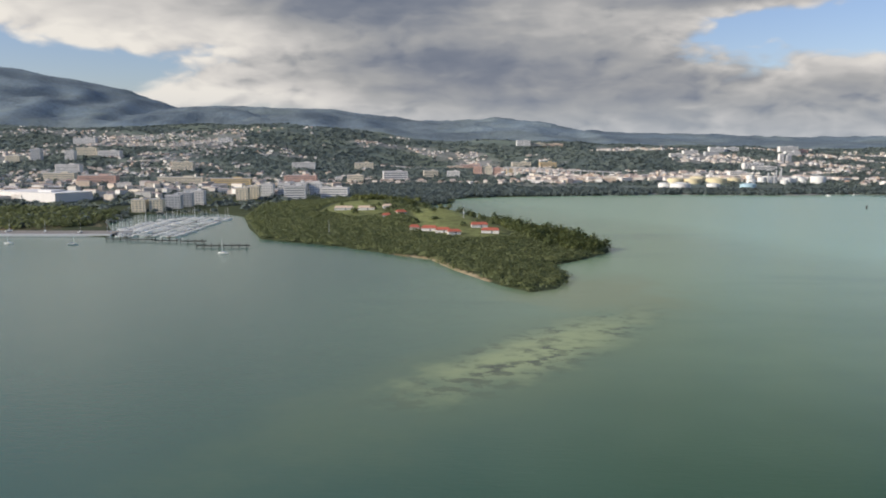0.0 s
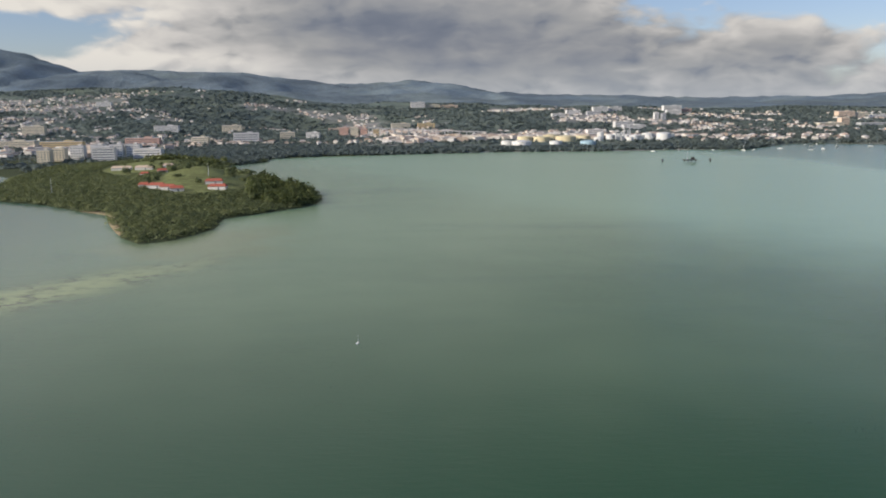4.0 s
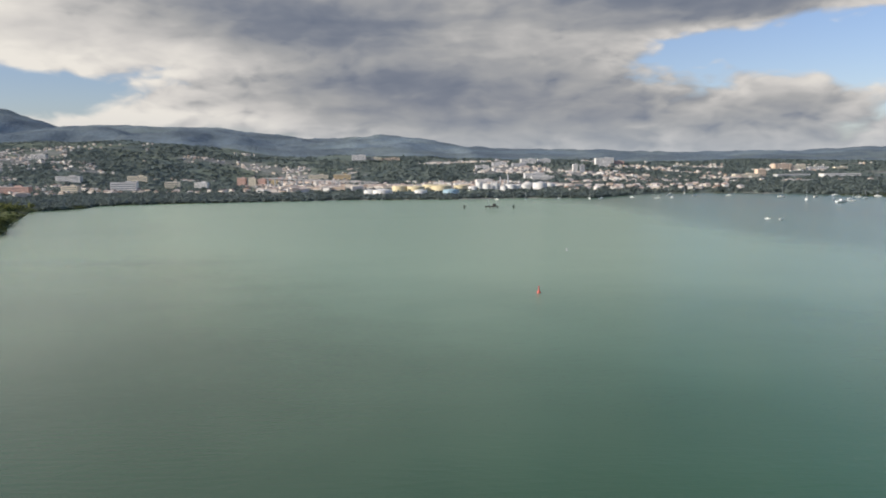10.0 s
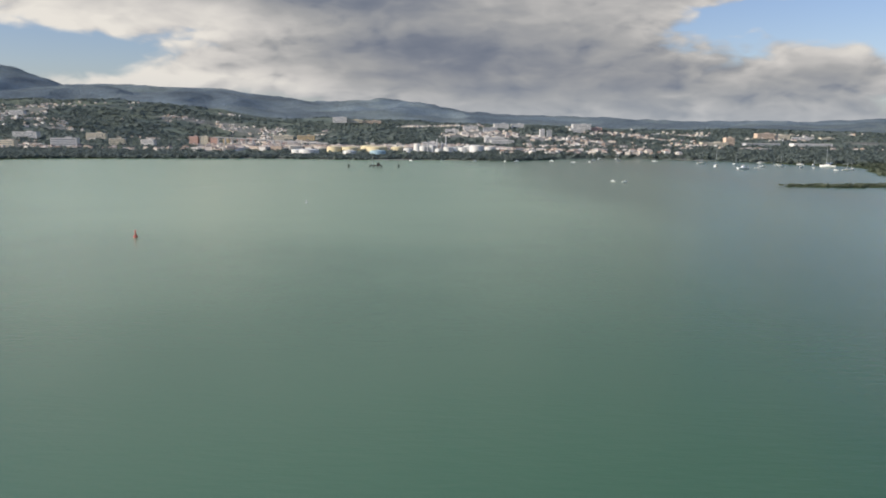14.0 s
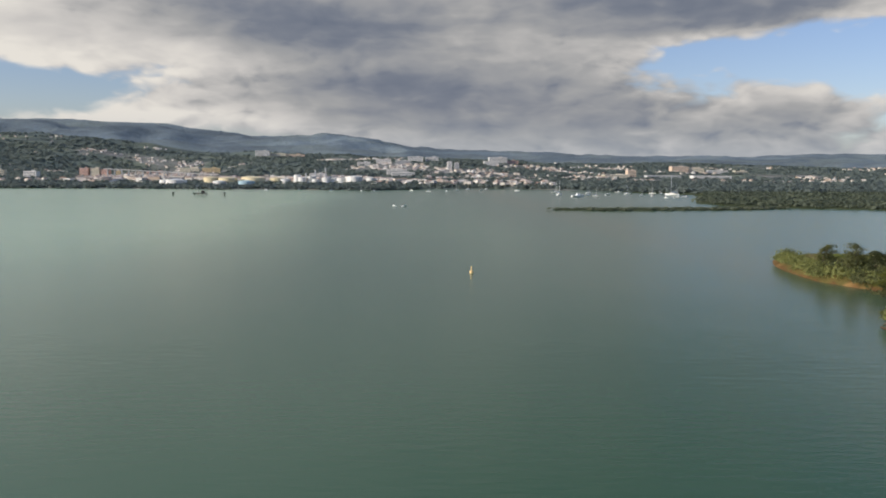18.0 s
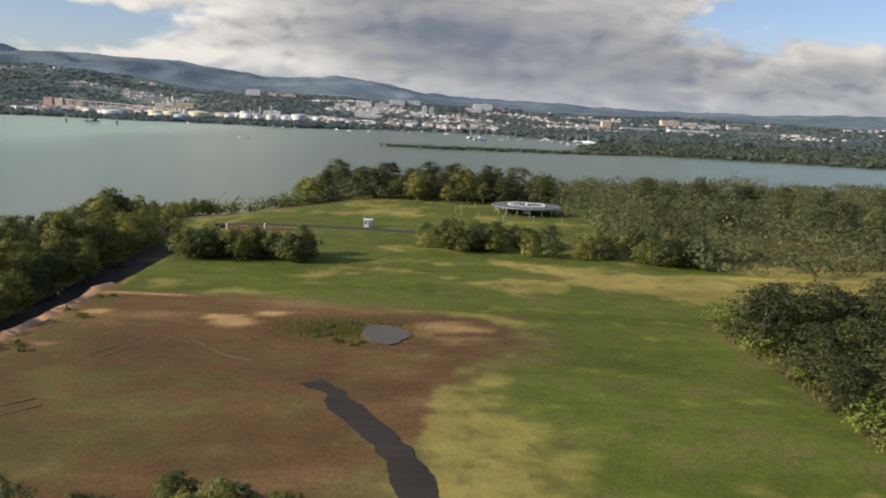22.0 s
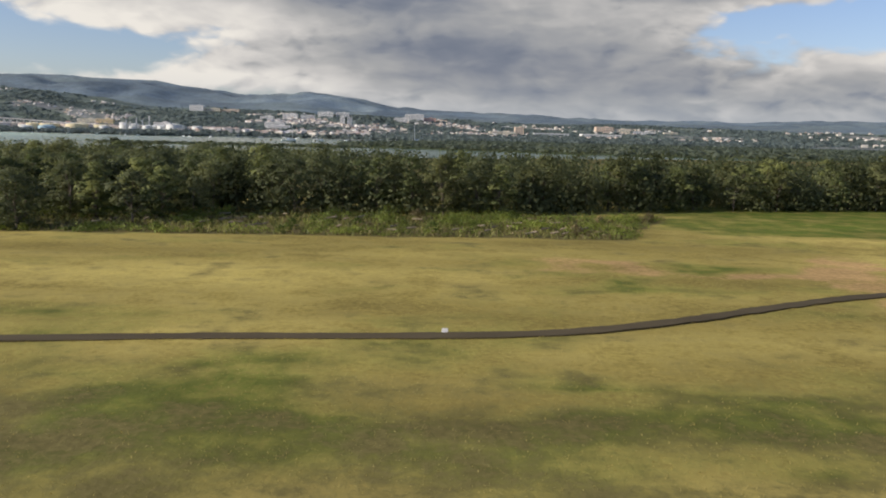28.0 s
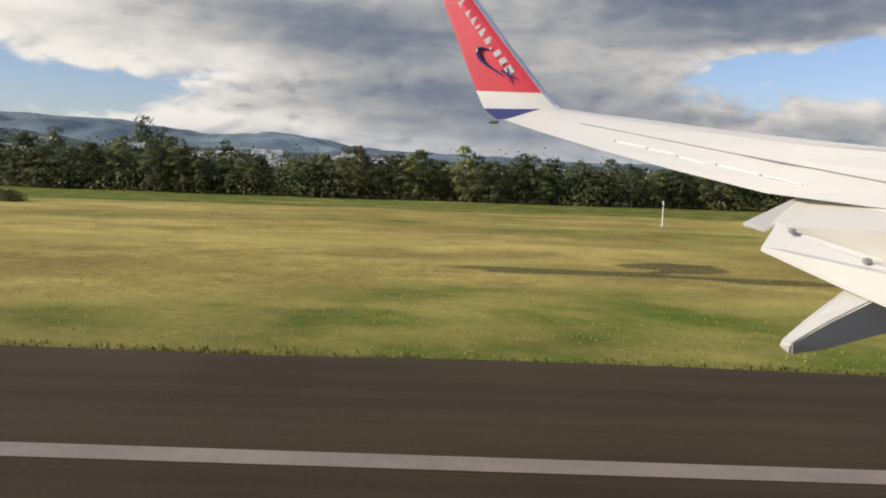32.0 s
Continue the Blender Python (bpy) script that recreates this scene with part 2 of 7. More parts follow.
def water_mat():
    m = bpy.data.materials.new("sea_water")
    m.use_nodes = True
    n = Nodes(m.node_tree)
    coord = n.add("ShaderNodeTexCoord").outputs["Object"]
    # a shoal: pale sand with dark weed, under the point of the wooded headland
    shoal = n.stretch(n.stretch(coord, (1, 1, 1), 0, (-32, -262, 0)), (1, 1, 1), radians(-53))
    turned = n.stretch(shoal, (1 / 72.0, 1 / 17.0, 1))
    wob = n.noise(coord, 0.035, 5, 0.6)
    length = n.add("ShaderNodeVectorMath")
    length.operation = "LENGTH"
    n.tree.links.new(turned, length.inputs[0])
    d = n.math("ADD", length.outputs["Value"], n.math("MULTIPLY", n.math("SUBTRACT", wob, 0.5), 1.6))
    sand = n.span(d, 1.25, 0.25)
    weed = n.span(n.noise(n.stretch(coord, (0.8, 1.0, 1), radians(-35)), 0.16, 5, 0.62), 0.47, 0.56)
    patch = n.span(n.noise(coord, 0.035, 4, 0.6), 0.38, 0.60)
    weed = n.math("MULTIPLY", weed, patch)
    ledge = n.span(d, 2.4, 0.9, 0.0, 0.28)
    place = n.add("ShaderNodeSeparateXYZ", Vector=coord)
    wide = n.noise(coord, 0.0045, 4, 0.55)
    drift = n.noise(n.stretch(coord, (0.3, 1.4, 1), radians(12)), 0.012, 4, 0.6)
    # silt and painted sky reflection pale far water, clearer and bluer in the west
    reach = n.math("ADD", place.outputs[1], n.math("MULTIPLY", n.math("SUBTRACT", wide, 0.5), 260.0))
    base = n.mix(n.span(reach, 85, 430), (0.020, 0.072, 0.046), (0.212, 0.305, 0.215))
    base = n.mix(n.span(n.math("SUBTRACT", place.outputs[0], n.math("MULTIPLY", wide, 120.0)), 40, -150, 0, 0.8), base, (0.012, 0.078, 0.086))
    base = n.mix(n.span(drift, 0.50, 0.78, 0, 0.28), base, (0.045, 0.110, 0.100))
    # mid-bay glare with silt and the dark eastern inlet, put into the base colour
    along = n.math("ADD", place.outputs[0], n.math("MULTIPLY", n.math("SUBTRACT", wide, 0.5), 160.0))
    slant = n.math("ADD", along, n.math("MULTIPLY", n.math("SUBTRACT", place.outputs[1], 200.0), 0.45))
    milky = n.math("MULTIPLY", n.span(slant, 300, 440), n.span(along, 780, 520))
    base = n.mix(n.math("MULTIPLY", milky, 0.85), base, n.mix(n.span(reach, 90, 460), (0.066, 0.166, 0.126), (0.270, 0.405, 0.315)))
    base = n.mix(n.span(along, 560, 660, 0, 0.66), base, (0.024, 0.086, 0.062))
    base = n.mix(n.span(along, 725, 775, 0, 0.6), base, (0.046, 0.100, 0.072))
    base = n.mix(ledge, base, (0.130, 0.180, 0.100))
    # pale shallows round the point
    tip = n.add("ShaderNodeVectorMath")
    tip.operation = "LENGTH"
    n.tree.links.new(n.stretch(n.stretch(coord, (1, 1, 1), 0, (-66, -372, 0)), (1 / 46.0, 1 / 62.0, 1)), tip.inputs[0])
    shelf = n.span(n.math("ADD", tip.outputs["Value"], n.math("MULTIPLY", n.math("SUBTRACT", wob, 0.5), 1.1)), 1.15, 0.35, 0.0, 0.62)
    base = n.mix(shelf, base, (0.205, 0.235, 0.140))
    base = n.mix(n.math("MULTIPLY", sand, 0.85), base, (0.30, 0.36, 0.20))
    base = n.mix(n.math("MULTIPLY", n.span(d, 1.5, 0.5), n.math("MULTIPLY", weed, 0.92)), base, (0.034, 0.060, 0.042))
    # brown shallows under the airfield's shore
    rim = n.math("MULTIPLY", n.span(n.math("ADD", place.outputs[0], n.math("MULTIPLY", wob, 6.0)), 776, 792), n.span(place.outputs[1], 150, 80, 0.25, 0.8))
    base = n.mix(n.math("MULTIPLY", rim, n.span(place.outputs[0], 830, 800)), base, (0.120, 0.105, 0.050))
    bs = n.add("ShaderNodeBsdfPrincipled", Roughness=0.20, IOR=1.33)
    bs.inputs["Specular IOR Level"].default_value = 0.40
    base = n.mix(1.0, base, (1.04, 1.06, 0.88), "MULTIPLY")
    n.tree.links.new(base, bs.inputs["Base Color"])
    wave = n.math("ADD", n.noise(n.stretch(coord, (0.5, 1.6, 1), radians(20)), 0.42, 4, 0.6), n.math("MULTIPLY", n.noise(coord, 0.05, 3), 1.5))
    bp = n.add("ShaderNodeBump", Strength=0.13, Distance=0.55, Height=wave)
    n.tree.links.new(bp.outputs[0], bs.inputs["Normal"])
    out = n.add("ShaderNodeOutputMaterial")
    n.tree.links.new(bs.outputs[0], out.inputs[0])
    return m


def ground_mat(name, tones, relief=0.4, grain=1.0, deep=0.12):
    """Ground whose cover is told by the mesh's own map (red: bare soil, green: lush grass, blue: brush litter), broken up by tufts."""
    m = bpy.data.materials.new(name)
    m.use_nodes = True
    n = Nodes(m.node_tree)
    coord = n.stretch(n.add("ShaderNodeTexCoord").outputs["Object"], (grain, grain, grain))
    att = n.add("ShaderNodeVertexColor")
    att.layer_name = "cover"
    sep = n.add("ShaderNodeSeparateColor", Color=att.outputs[0])
    fine, mid, wide = n.noise(coord, 3.1, 5, 0.65), n.noise(coord, 0.33, 5, 0.6), n.noise(n.stretch(coord, (0.5, 1.5, 1)), 0.06, 4, 0.6)
    dry, straw, lush, soil, pale, litter = tones
    col = n.mix(n.span(n.math("ADD", mid, n.math("MULTIPLY", n.math("SUBTRACT", wide, 0.5), 0.7)), 0.36, 0.64), dry, straw)
    blotch = n.noise(n.stretch(coord, (1.0, 1.3, 1), 0.5), 0.13, 6, 0.68)
    jag = n.math("MULTIPLY", n.math("SUBTRACT", n.math("ADD", mid, n.math("MULTIPLY", fine, 0.5)), 0.75), 1.1)
    jag = n.math("ADD", jag, n.math("MULTIPLY", n.math("SUBTRACT", blotch, 0.5), 0.9))
    olive = n.mix(0.42, straw, lush)
    col = n.mix(n.span(n.math("ADD", sep.outputs[1], jag), 0.20, 0.65), col, olive)
    col = n.mix(n.span(n.math("ADD", sep.outputs[1], jag), 0.55, 0.98), col, lush)
    col = n.mix(n.span(n.math("ADD", sep.outputs[2], jag), 0.3, 0.75), col, litter)
    earth = n.mix(n.math("MAXIMUM", n.span(wide, 0.50, 0.85, 0, 0.6), att.outputs["Alpha"]), soil, pale)
    col = n.mix(n.span(n.math("ADD", sep.outputs[0], jag), 0.3, 0.75), col, earth)
    hsv = n.add("ShaderNodeHueSaturation", Color=col, Value=n.math("MULTIPLY", n.span(n.math("ADD", n.math("MULTIPLY", fine, 0.7), n.math("MULTIPLY", wide, 0.5)), 0.3, 0.9, 0.62, 1.35), n.span(blotch, 0.32, 0.68, 0.80, 1.16)))
    bs = n.add("ShaderNodeBsdfPrincipled", Roughness=0.95)
    bs.inputs["Specular IOR Level"].default_value = 0.1
    n.tree.links.new(hsv.outputs[0], bs.inputs["Base Color"])
    bp = n.add("ShaderNodeBump", Strength=relief, Distance=deep, Height=fine)
    n.tree.links.new(bp.outputs[0], bs.inputs["Normal"])
    out = n.add("ShaderNodeOutputMaterial")
    n.tree.links.new(bs.outputs[0], out.inputs[0])
    MATS[name] = m
    return m


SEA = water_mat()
FIELD = ground_mat("field_ground", ((0.335, 0.260, 0.066), (0.468, 0.366, 0.100), (0.104, 0.138, 0.017), (0.150, 0.084, 0.034), (0.47, 0.300, 0.118), (0.148, 0.122, 0.040)))
SHORE = ground_mat("shore_ground", ((0.090, 0.105, 0.045), (0.120, 0.130, 0.055), (0.205, 0.225, 0.085), (0.20, 0.125, 0.07), (0.40, 0.33, 0.20), (0.062, 0.076, 0.036)))
# hill tones are lifted pale and bluish, distance haze painted in
HAZY_HILL = ground_mat("hazy_hill_ground", ((0.140, 0.172, 0.142), (0.162, 0.194, 0.152), (0.185, 0.215, 0.145), (0.25, 0.245, 0.22), (0.30, 0.29, 0.265), (0.116, 0.148, 0.130)), 0.6, 0.06, 4.0)
# aerial haze is painted into these blue-grey forest tones
HAZY_MOUNT = ground_mat("hazy_mountain_ground", ((0.175, 0.220, 0.240), (0.205, 0.252, 0.264), (0.212, 0.258, 0.252), (0.20, 0.24, 0.25), (0.20, 0.24, 0.25), (0.160, 0.206, 0.230)), 0.7, 0.022, 10.0)

# ---------------------------------------------------------------- geometry helpers


def mesh_from(name, verts, faces, material, smooth=False):
    me = bpy.data.meshes.new(name)
    me.from_pydata([tuple(v) for v in verts], [], [tuple(f) for f in faces])
    for one in material if isinstance(material, (list, tuple)) else (material,):
        me.materials.append(one)
    if smooth:
        me.polygons.foreach_set("use_smooth", [True] * len(me.polygons))
    me.update()
    return me


def quads_mesh(name, verts, quads, material, slots=None, smooth=False):
    """A mesh from numpy arrays of corners and four-sided faces."""
    me = bpy.data.meshes.new(name)
    me.vertices.add(len(verts))
    me.vertices.foreach_set("co", np.asarray(verts, np.float32).ravel())
    me.loops.add(quads.size)
    me.loops.foreach_set("vertex_index", np.asarray(quads, np.int32).ravel())
    me.polygons.add(len(quads))
    me.polygons.foreach_set("loop_start", np.arange(0, quads.size, 4, dtype=np.int32))
    for one in material if isinstance(material, (list, tuple)) else (material,):
        me.materials.append(one)
    if slots is not None:
        me.polygons.foreach_set("material_index", np.asarray(slots, np.int32))
    if smooth:
        me.polygons.foreach_set("use_smooth", [True] * len(quads))
    me.update(calc_edges=True)
    return me


def part(name, data, material=None, parent=None, label="", at=None):
    """Links a mesh or a bmesh as ONE object under a thing."""
    if isinstance(data, bmesh.types.BMesh):
        me = bpy.data.meshes.new(name)
        data.to_mesh(me)
        data.free()
        me.materials.append(material)
        data = me
    ob = new(name, data)
    if parent is not None:
        ob.parent = parent
    if at is not None:
        ob.matrix_basis = at
    if label:
        ob["label"] = label
    return ob


def thing(name, at, label, category, group="", kind=""):
    ob = new(name)
    ob.empty_display_size = 0.2
    ob.matrix_basis = at
    return tagged(ob, label, category, group, kind)


def box_bm(w, d, h, at=(0, 0, 0), bevel=0.0):
    """A box standing on its base."""
    bm = bmesh.new()
    bmesh.ops.create_cube(bm, size=1, matrix=Matrix.Translation((at[0], at[1], at[2] + h / 2)) @ Matrix.Diagonal((w, d, h, 1)))
    if bevel:
        bmesh.ops.bevel(bm, geom=bm.edges[:], offset=bevel, segments=2, affect="EDGES")
    return bm


def cyl_bm(r0, r1, h, n=16, at=(0, 0, 0), bevel=0.0):
    bm = bmesh.new()
    bmesh.ops.create_cone(bm, cap_ends=True, segments=n, radius1=r0, radius2=r1, depth=h, matrix=Matrix.Translation((at[0], at[1], at[2] + h / 2)))
    if bevel:
        rim = [e for e in bm.edges if abs(e.verts[0].co.z - e.verts[1].co.z) < 1e-5]
        bmesh.ops.bevel(bm, geom=rim, offset=bevel, segments=2, affect="EDGES")
    return bm


def lattice(ix, iy, seed):
    h = np.sin(ix * 127.1 + iy * 311.7 + seed * 74.7) * 43758.5453
    return h - np.floor(h)


def vnoise(x, y, seed=0):
    """Smooth value noise, -1 to 1."""
    ix, iy = np.floor(x), np.floor(y)
    fx, fy = x - ix, y - iy
    fx, fy = fx * fx * (3 - 2 * fx), fy * fy * (3 - 2 * fy)
    a, b = lattice(ix, iy, seed), lattice(ix + 1, iy, seed)
    c, d = lattice(ix, iy + 1, seed), lattice(ix + 1, iy + 1, seed)
    return 2 * ((a * (1 - fx) + b * fx) * (1 - fy) + (c * (1 - fx) + d * fx) * fy) - 1


def fnoise(x, y, octaves=4, seed=0):
    total, amp = 0 * np.asarray(x, float), 1.0
    for k in range(octaves):
        total = total + amp * vnoise(x * 2 ** k, y * 2 ** k, seed + k)
        amp *= 0.5
    return total / 2


def step(v, lo, hi):
    u = np.clip((v - lo) / (hi - lo), 0, 1)
    return u * u * (3 - 2 * u)


def shore_distance(px, py, poly):
    """Signed distance to a closed outline: positive inside."""
    px, py = np.asarray(px, float), np.asarray(py, float)
    best, inside = np.full(px.shape, 1e9), np.zeros(px.shape, bool)
    for (ax, ay), (bx, by) in zip(poly, poly[1:] + poly[:1]):
        dx, dy = bx - ax, by - ay
        u = np.clip(((px - ax) * dx + (py - ay) * dy) / (dx * dx + dy * dy + 1e-9), 0, 1)
        best = np.minimum(best, np.hypot(px - ax - u * dx, py - ay - u * dy))
        cross = (ay > py) != (by > py)
        inside ^= cross & (px < (bx - ax) * (py - ay) / (by - ay + 1e-12) + ax)
    return np.where(inside, best, -best)


def sheet(name, xs, ys, height, cover, material, label, category, keep=-1.6):
    """A piece of land as one grid; corners that lie deep under water are left out."""
    gx, gy = np.meshgrid(xs, ys)
    gz = height(gx, gy)
    idx = np.arange(gx.size).reshape(gx.shape)
    q = np.stack([idx[:-1, :-1], idx[:-1, 1:], idx[1:, 1:], idx[1:, :-1]], -1).reshape(-1, 4)
    q = q[(gz.ravel()[q] > keep).any(1)]
    used, back = np.unique(q, return_inverse=True)
    v = np.stack([gx.ravel(), gy.ravel(), gz.ravel()], -1)[used]
    me = quads_mesh(name, v, back.reshape(q.shape), material, smooth=True)
    att = me.color_attributes.new("cover", "FLOAT_COLOR", "POINT")
    c = np.ones((len(v), 4), np.float32)
    got = np.clip(np.stack(cover(v[:, 0], v[:, 1], v[:, 2]), -1), 0, 1)
    c[:, 3] = 0.35
    c[:, :got.shape[1]] = got
    att.data.foreach_set("color", c.ravel())
    return tagged(new(name, me), label, category, kind="structure")

# ---------------------------------------------------------------- sea and land
NORTH = [(-6000, 600), (-700, 602), (-334, 600), (-292, 600), (-252, 592), (-246, 604), (-268, 640), (-296, 700), (-300, 786), (-216, 792), (-191, 758),
         (-161, 654), (-134, 578), (-106, 558), (-72, 536), (-32, 494), (-10, 474), (3, 435), (17, 403), (27, 383), (39, 367), (52, 376), (63, 410), (60, 450),
         (88, 485), (103, 508), (107, 545), (92, 600), (62, 660), (36, 740), (4, 830), (-24, 900), (10, 962), (0, 1016), (62, 1058), (168, 1084), (320, 1116),
         (471, 1096), (553, 1119), (640, 1096), (720, 1180), (800, 1256), (900, 1225), (990, 1100), (1050, 1010), (1046, 930), (1000, 850), (960, 740), (976, 668),
         (1040, 640), (1125, 612), (1154, 588), (1300, 560), (1500, 470), (1700, 420), (6000, 420), (7000, 420), (7000, 7000), (-6000, 7000)]
MEADOWS = [[(-22, 628), (-12, 585), (14, 552), (42, 572), (46, 640), (28, 705), (10, 790), (-6, 830), (-32, 880), (-42, 870), (-26, 780), (-30, 705)],
           [(-122, 785), (-74, 724), (-60, 760), (-70, 850), (-110, 842)]]
ISLET = [(795, 602), (812, 596), (850, 593), (900, 604), (950, 616), (1000, 640), (1000, 652), (930, 634), (880, 622), (840, 610), (808, 608)]
FIELD_EDGE = [(789, -400), (789, 0), (788.6, 46), (788.0, 55), (787.0, 67), (785.4, 79), (782.5, 90), (781.4, 100), (779.8, 112), (779.2, 128), (777.4, 141), (779, 150), (787, 160), (799, 172),
              (807, 184), (808.5, 196), (803.5, 206), (799.5, 214), (801, 232), (806, 252), (813, 268), (830, 275), (870, 262), (930, 282), (990, 300), (1060, 330), (1160, 400), (1330, 470), (1700, 400), (6000, 400), (6000, -400)]
EDGE = [(1100.5, 14.2), (1101.8, 17.4), (1102.5, 21), (1103.2, 24.8), (1103.9, 29.2), (1104.8, 32), (1106.8, 34.8), (1109.2, 36.9), (1113.4, 39.2), (1119.6, 41.2), (1124.5, 42.4), (1131.6, 42.6), (1137.7, 41.6), (1143.6, 39.8), (1151, 36.2),
        (1155.6, 33.6), (1158.9, 31.2), (1162.6, 27.2), (1165.4, 24), (1167.6, 21), (1169.6, 19), (1172.7, 17.2), (1176.4, 16.3), (1184, 15.6), (1191, 15.2), (1201, 14.95), (1215, 14.8)]
RIDGE = [(-6000, 420), (-2900, 560), (-2500, 505), (-2050, 425), (-1750, 338), (-1520, 272), (-1350, 296), (-1000, 282), (-700, 274), (-350, 236), (-160, 204), (100, 212),
         (280, 224), (480, 206), (760, 160), (1000, 142), (1350, 132), (2000, 112), (2700, 118), (3300, 140), (4500, 120), (7000, 120)]


def hill_height(x, y):
    """The rise of the country behind the bay."""
    west = step(-x, -250, 700)
    plain = 3 + 4 * step(y, 1000, 1600)
    east = step(x, 700, 1500)
    slope = step(y, 1500, 3000) * (76 + 26 * west - 36 * east) + step(y, 950, 2200) * 20 * west
    bumps = fnoise(x / 420 + 3.1, y / 420, 4, 5) * (3 + 30 * (1 - 0.6 * east) * step(y, 1500, 2600)) + fnoise(x / 900, y / 700, 3, 9) * 22 * (1 - 0.6 * east) * step(y, 1700, 2800)
    vale = -34 * np.exp(-((x + 60) / 300) ** 2 - ((y - 2300) / 500) ** 2)
    return np.maximum(plain + slope + bumps * step(y, 1150, 1900) + vale * step(y, 1600, 2200), 2.0)


def mount_height(x, y):
    rx, rz = zip(*RIDGE)
    top = np.interp(x, rx, rz) + fnoise(x / 130, x * 0 + 0.5, 4, 31) * 9
    prof = step(y, 3000, 4850)
    spur = fnoise(x / 340 + y / 900, y / 1300, 4, 17)
    rid = 1 - np.abs(fnoise(x / 260 + 7, y / 420, 4, 23)) * 2
    return rid * 34 * 4 * prof * (1 - prof) * step(top, 90, 220) + hill_height(x, np.minimum(y, 3100)) * (1 - prof) * 0.85 + top * prof ** 1.1 * (1 - 0.22 * np.abs(spur) * 4 * prof * (1 - prof)) + spur * 26 * (1 - prof) + fnoise(x / 90, y / 120, 4, 55) * 16 * prof


def north_height(x, y):
    d = shore_distance(x, y, NORTH)
    z = np.clip(d * 0.22, -3, 1.2) + step(d, 4, 60) * 1.4
    knoll = 12.0 * np.exp(-((x - 6) / 52) ** 2 - ((y - 690) / 95) ** 2) + 8.0 * np.exp(-((x + 75) / 60) ** 2 - ((y - 840) / 60) ** 2)
    z = z + knoll * step(d, 8, 60)
    return np.where(y > 1000, np.where(d > 0, np.maximum(z, z + (hill_height(x, y) - 3) * step(d, 20, 120)), z), z)


def field_height(x, y):
    d = shore_distance(x, y, FIELD_EDGE)
    z = np.clip(d * 0.55, -3, 1.4) + step(d, 2, 14) * 1.0
    bank = step(x, 801.6, 802.7)                # the field stands a low bank above the shore track
    low = step(y, 140, 118) * step(x, 803, 801)
    z = z * (1 - low) + np.minimum(z, 1.5) * low + bank * 0.6
    mound = 0.6 * np.exp(-((x - 857) / 20) ** 2 - ((y - 172) / 16) ** 2)
    return np.where(d > 14, np.where(bank > 0, 2.4 + 0.6 * bank, 2.4) * (1 - low * (1 - bank)) + 1.5 * low * (1 - bank), z) + mound + fnoise(x / 9, y / 9, 3, 2) * 0.10 * step(d, 3, 12) * step(np.abs(y), 15, 40) - 0.16 * step(shore_distance(x, y, [(1100, 8)] + EDGE + [(1215, 8)]), -0.3, 0.5)


def hill_cover(x, y, z):
    town = step(fnoise(x / 170, y / 170, 4, 21), -0.15, 0.35) * step(y, 3000, 2400)
    return town * 0.62, 0.5 + 0.6 * fnoise(x / 260, y / 260, 4, 12), 0.5 + 0.8 * fnoise(x / 120, y / 120, 4, 14)


def north_cover(x, y, z):
    d = shore_distance(x, y, NORTH)
    beach = step(d, 4.5, 1.0) * step(np.hypot(x - 10, (y - 440) * 0.7), 75, 40) * step(x, 30, 10)
    meadow = sum(step(shore_distance(x, y, m), -8, 4) for m in MEADOWS)
    yard = step(-x, 240, 290) * step(y, 900, 700)
    town = step(y, 820, 1000) * step(-x, 60, 200)
    return np.maximum(beach * 1.5, 0.45 * np.maximum(yard, town) * step(fnoise(x / 40, y / 40, 3, 3), -0.4, 0.3)), meadow * (0.85 + 0.5 * fnoise(x / 18, y / 30, 3, 8)), 0.9 - 1.2 * meadow, 0.4 + 0.6 * beach


sea_bm = bmesh.new()
bmesh.ops.create_grid(sea_bm, x_segments=60, y_segments=60, size=0.5, matrix=Matrix.Translation((600, 2500, 0)) @ Matrix.Diagonal((16000, 15000, 1, 1)))
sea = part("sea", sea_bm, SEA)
tagged(sea, "calm grey-green bay water with a pale shoal and fine ripples", "sea", kind="structure")

sheet("headland", np.arange(-360, 180, 3.0), np.arange(340, 1080, 3.5), north_height, north_cover, SHORE, "low wooded headland with meadows and a thin sandy beach", "headland")
sheet("coast_west", np.arange(-2600, -350, 25.0), np.concatenate([np.arange(560, 700, 8.0), np.arange(700, 1090, 20)]), north_height, north_cover, SHORE, "flat built-up coastal plain with quays and green yards", "coast")
sheet("coast_north", np.arange(-1400, 1800, 10.0), np.arange(1070, 1420, 8.0), north_height, hill_cover, HAZY_HILL, "low mangrove shore in front of the town", "coast")
sheet("mangrove_ground", np.arange(940, 1900, 7.0), np.arange(400, 1110, 7.0), north_height, lambda x, y, z: (0 * x, 0.3 + 0 * x, 1 + 0 * x), SHORE, "flat mangrove swamp beside the bay", "swamp")
sheet("town_hills", np.arange(-3200, 4600, 26.0), np.concatenate([np.arange(1410, 3130, 24.0)]), hill_height, hill_cover, HAZY_HILL, "green hills spotted with houses above the bay", "hills")
sheet("mountains", np.arange(-4600, 5600, 40.0), np.arange(3000, 4950, 50.0), mount_height, lambda x, y, z: (0 * x, 0.5 + fnoise(x / 300, y / 300, 4, 8), 0.5 + 1.2 * fnoise(x / 110, y / 110, 5, 3)), HAZY_MOUNT, "forested mountains under cloud, blue haze painted into their green", "mountains", -99)
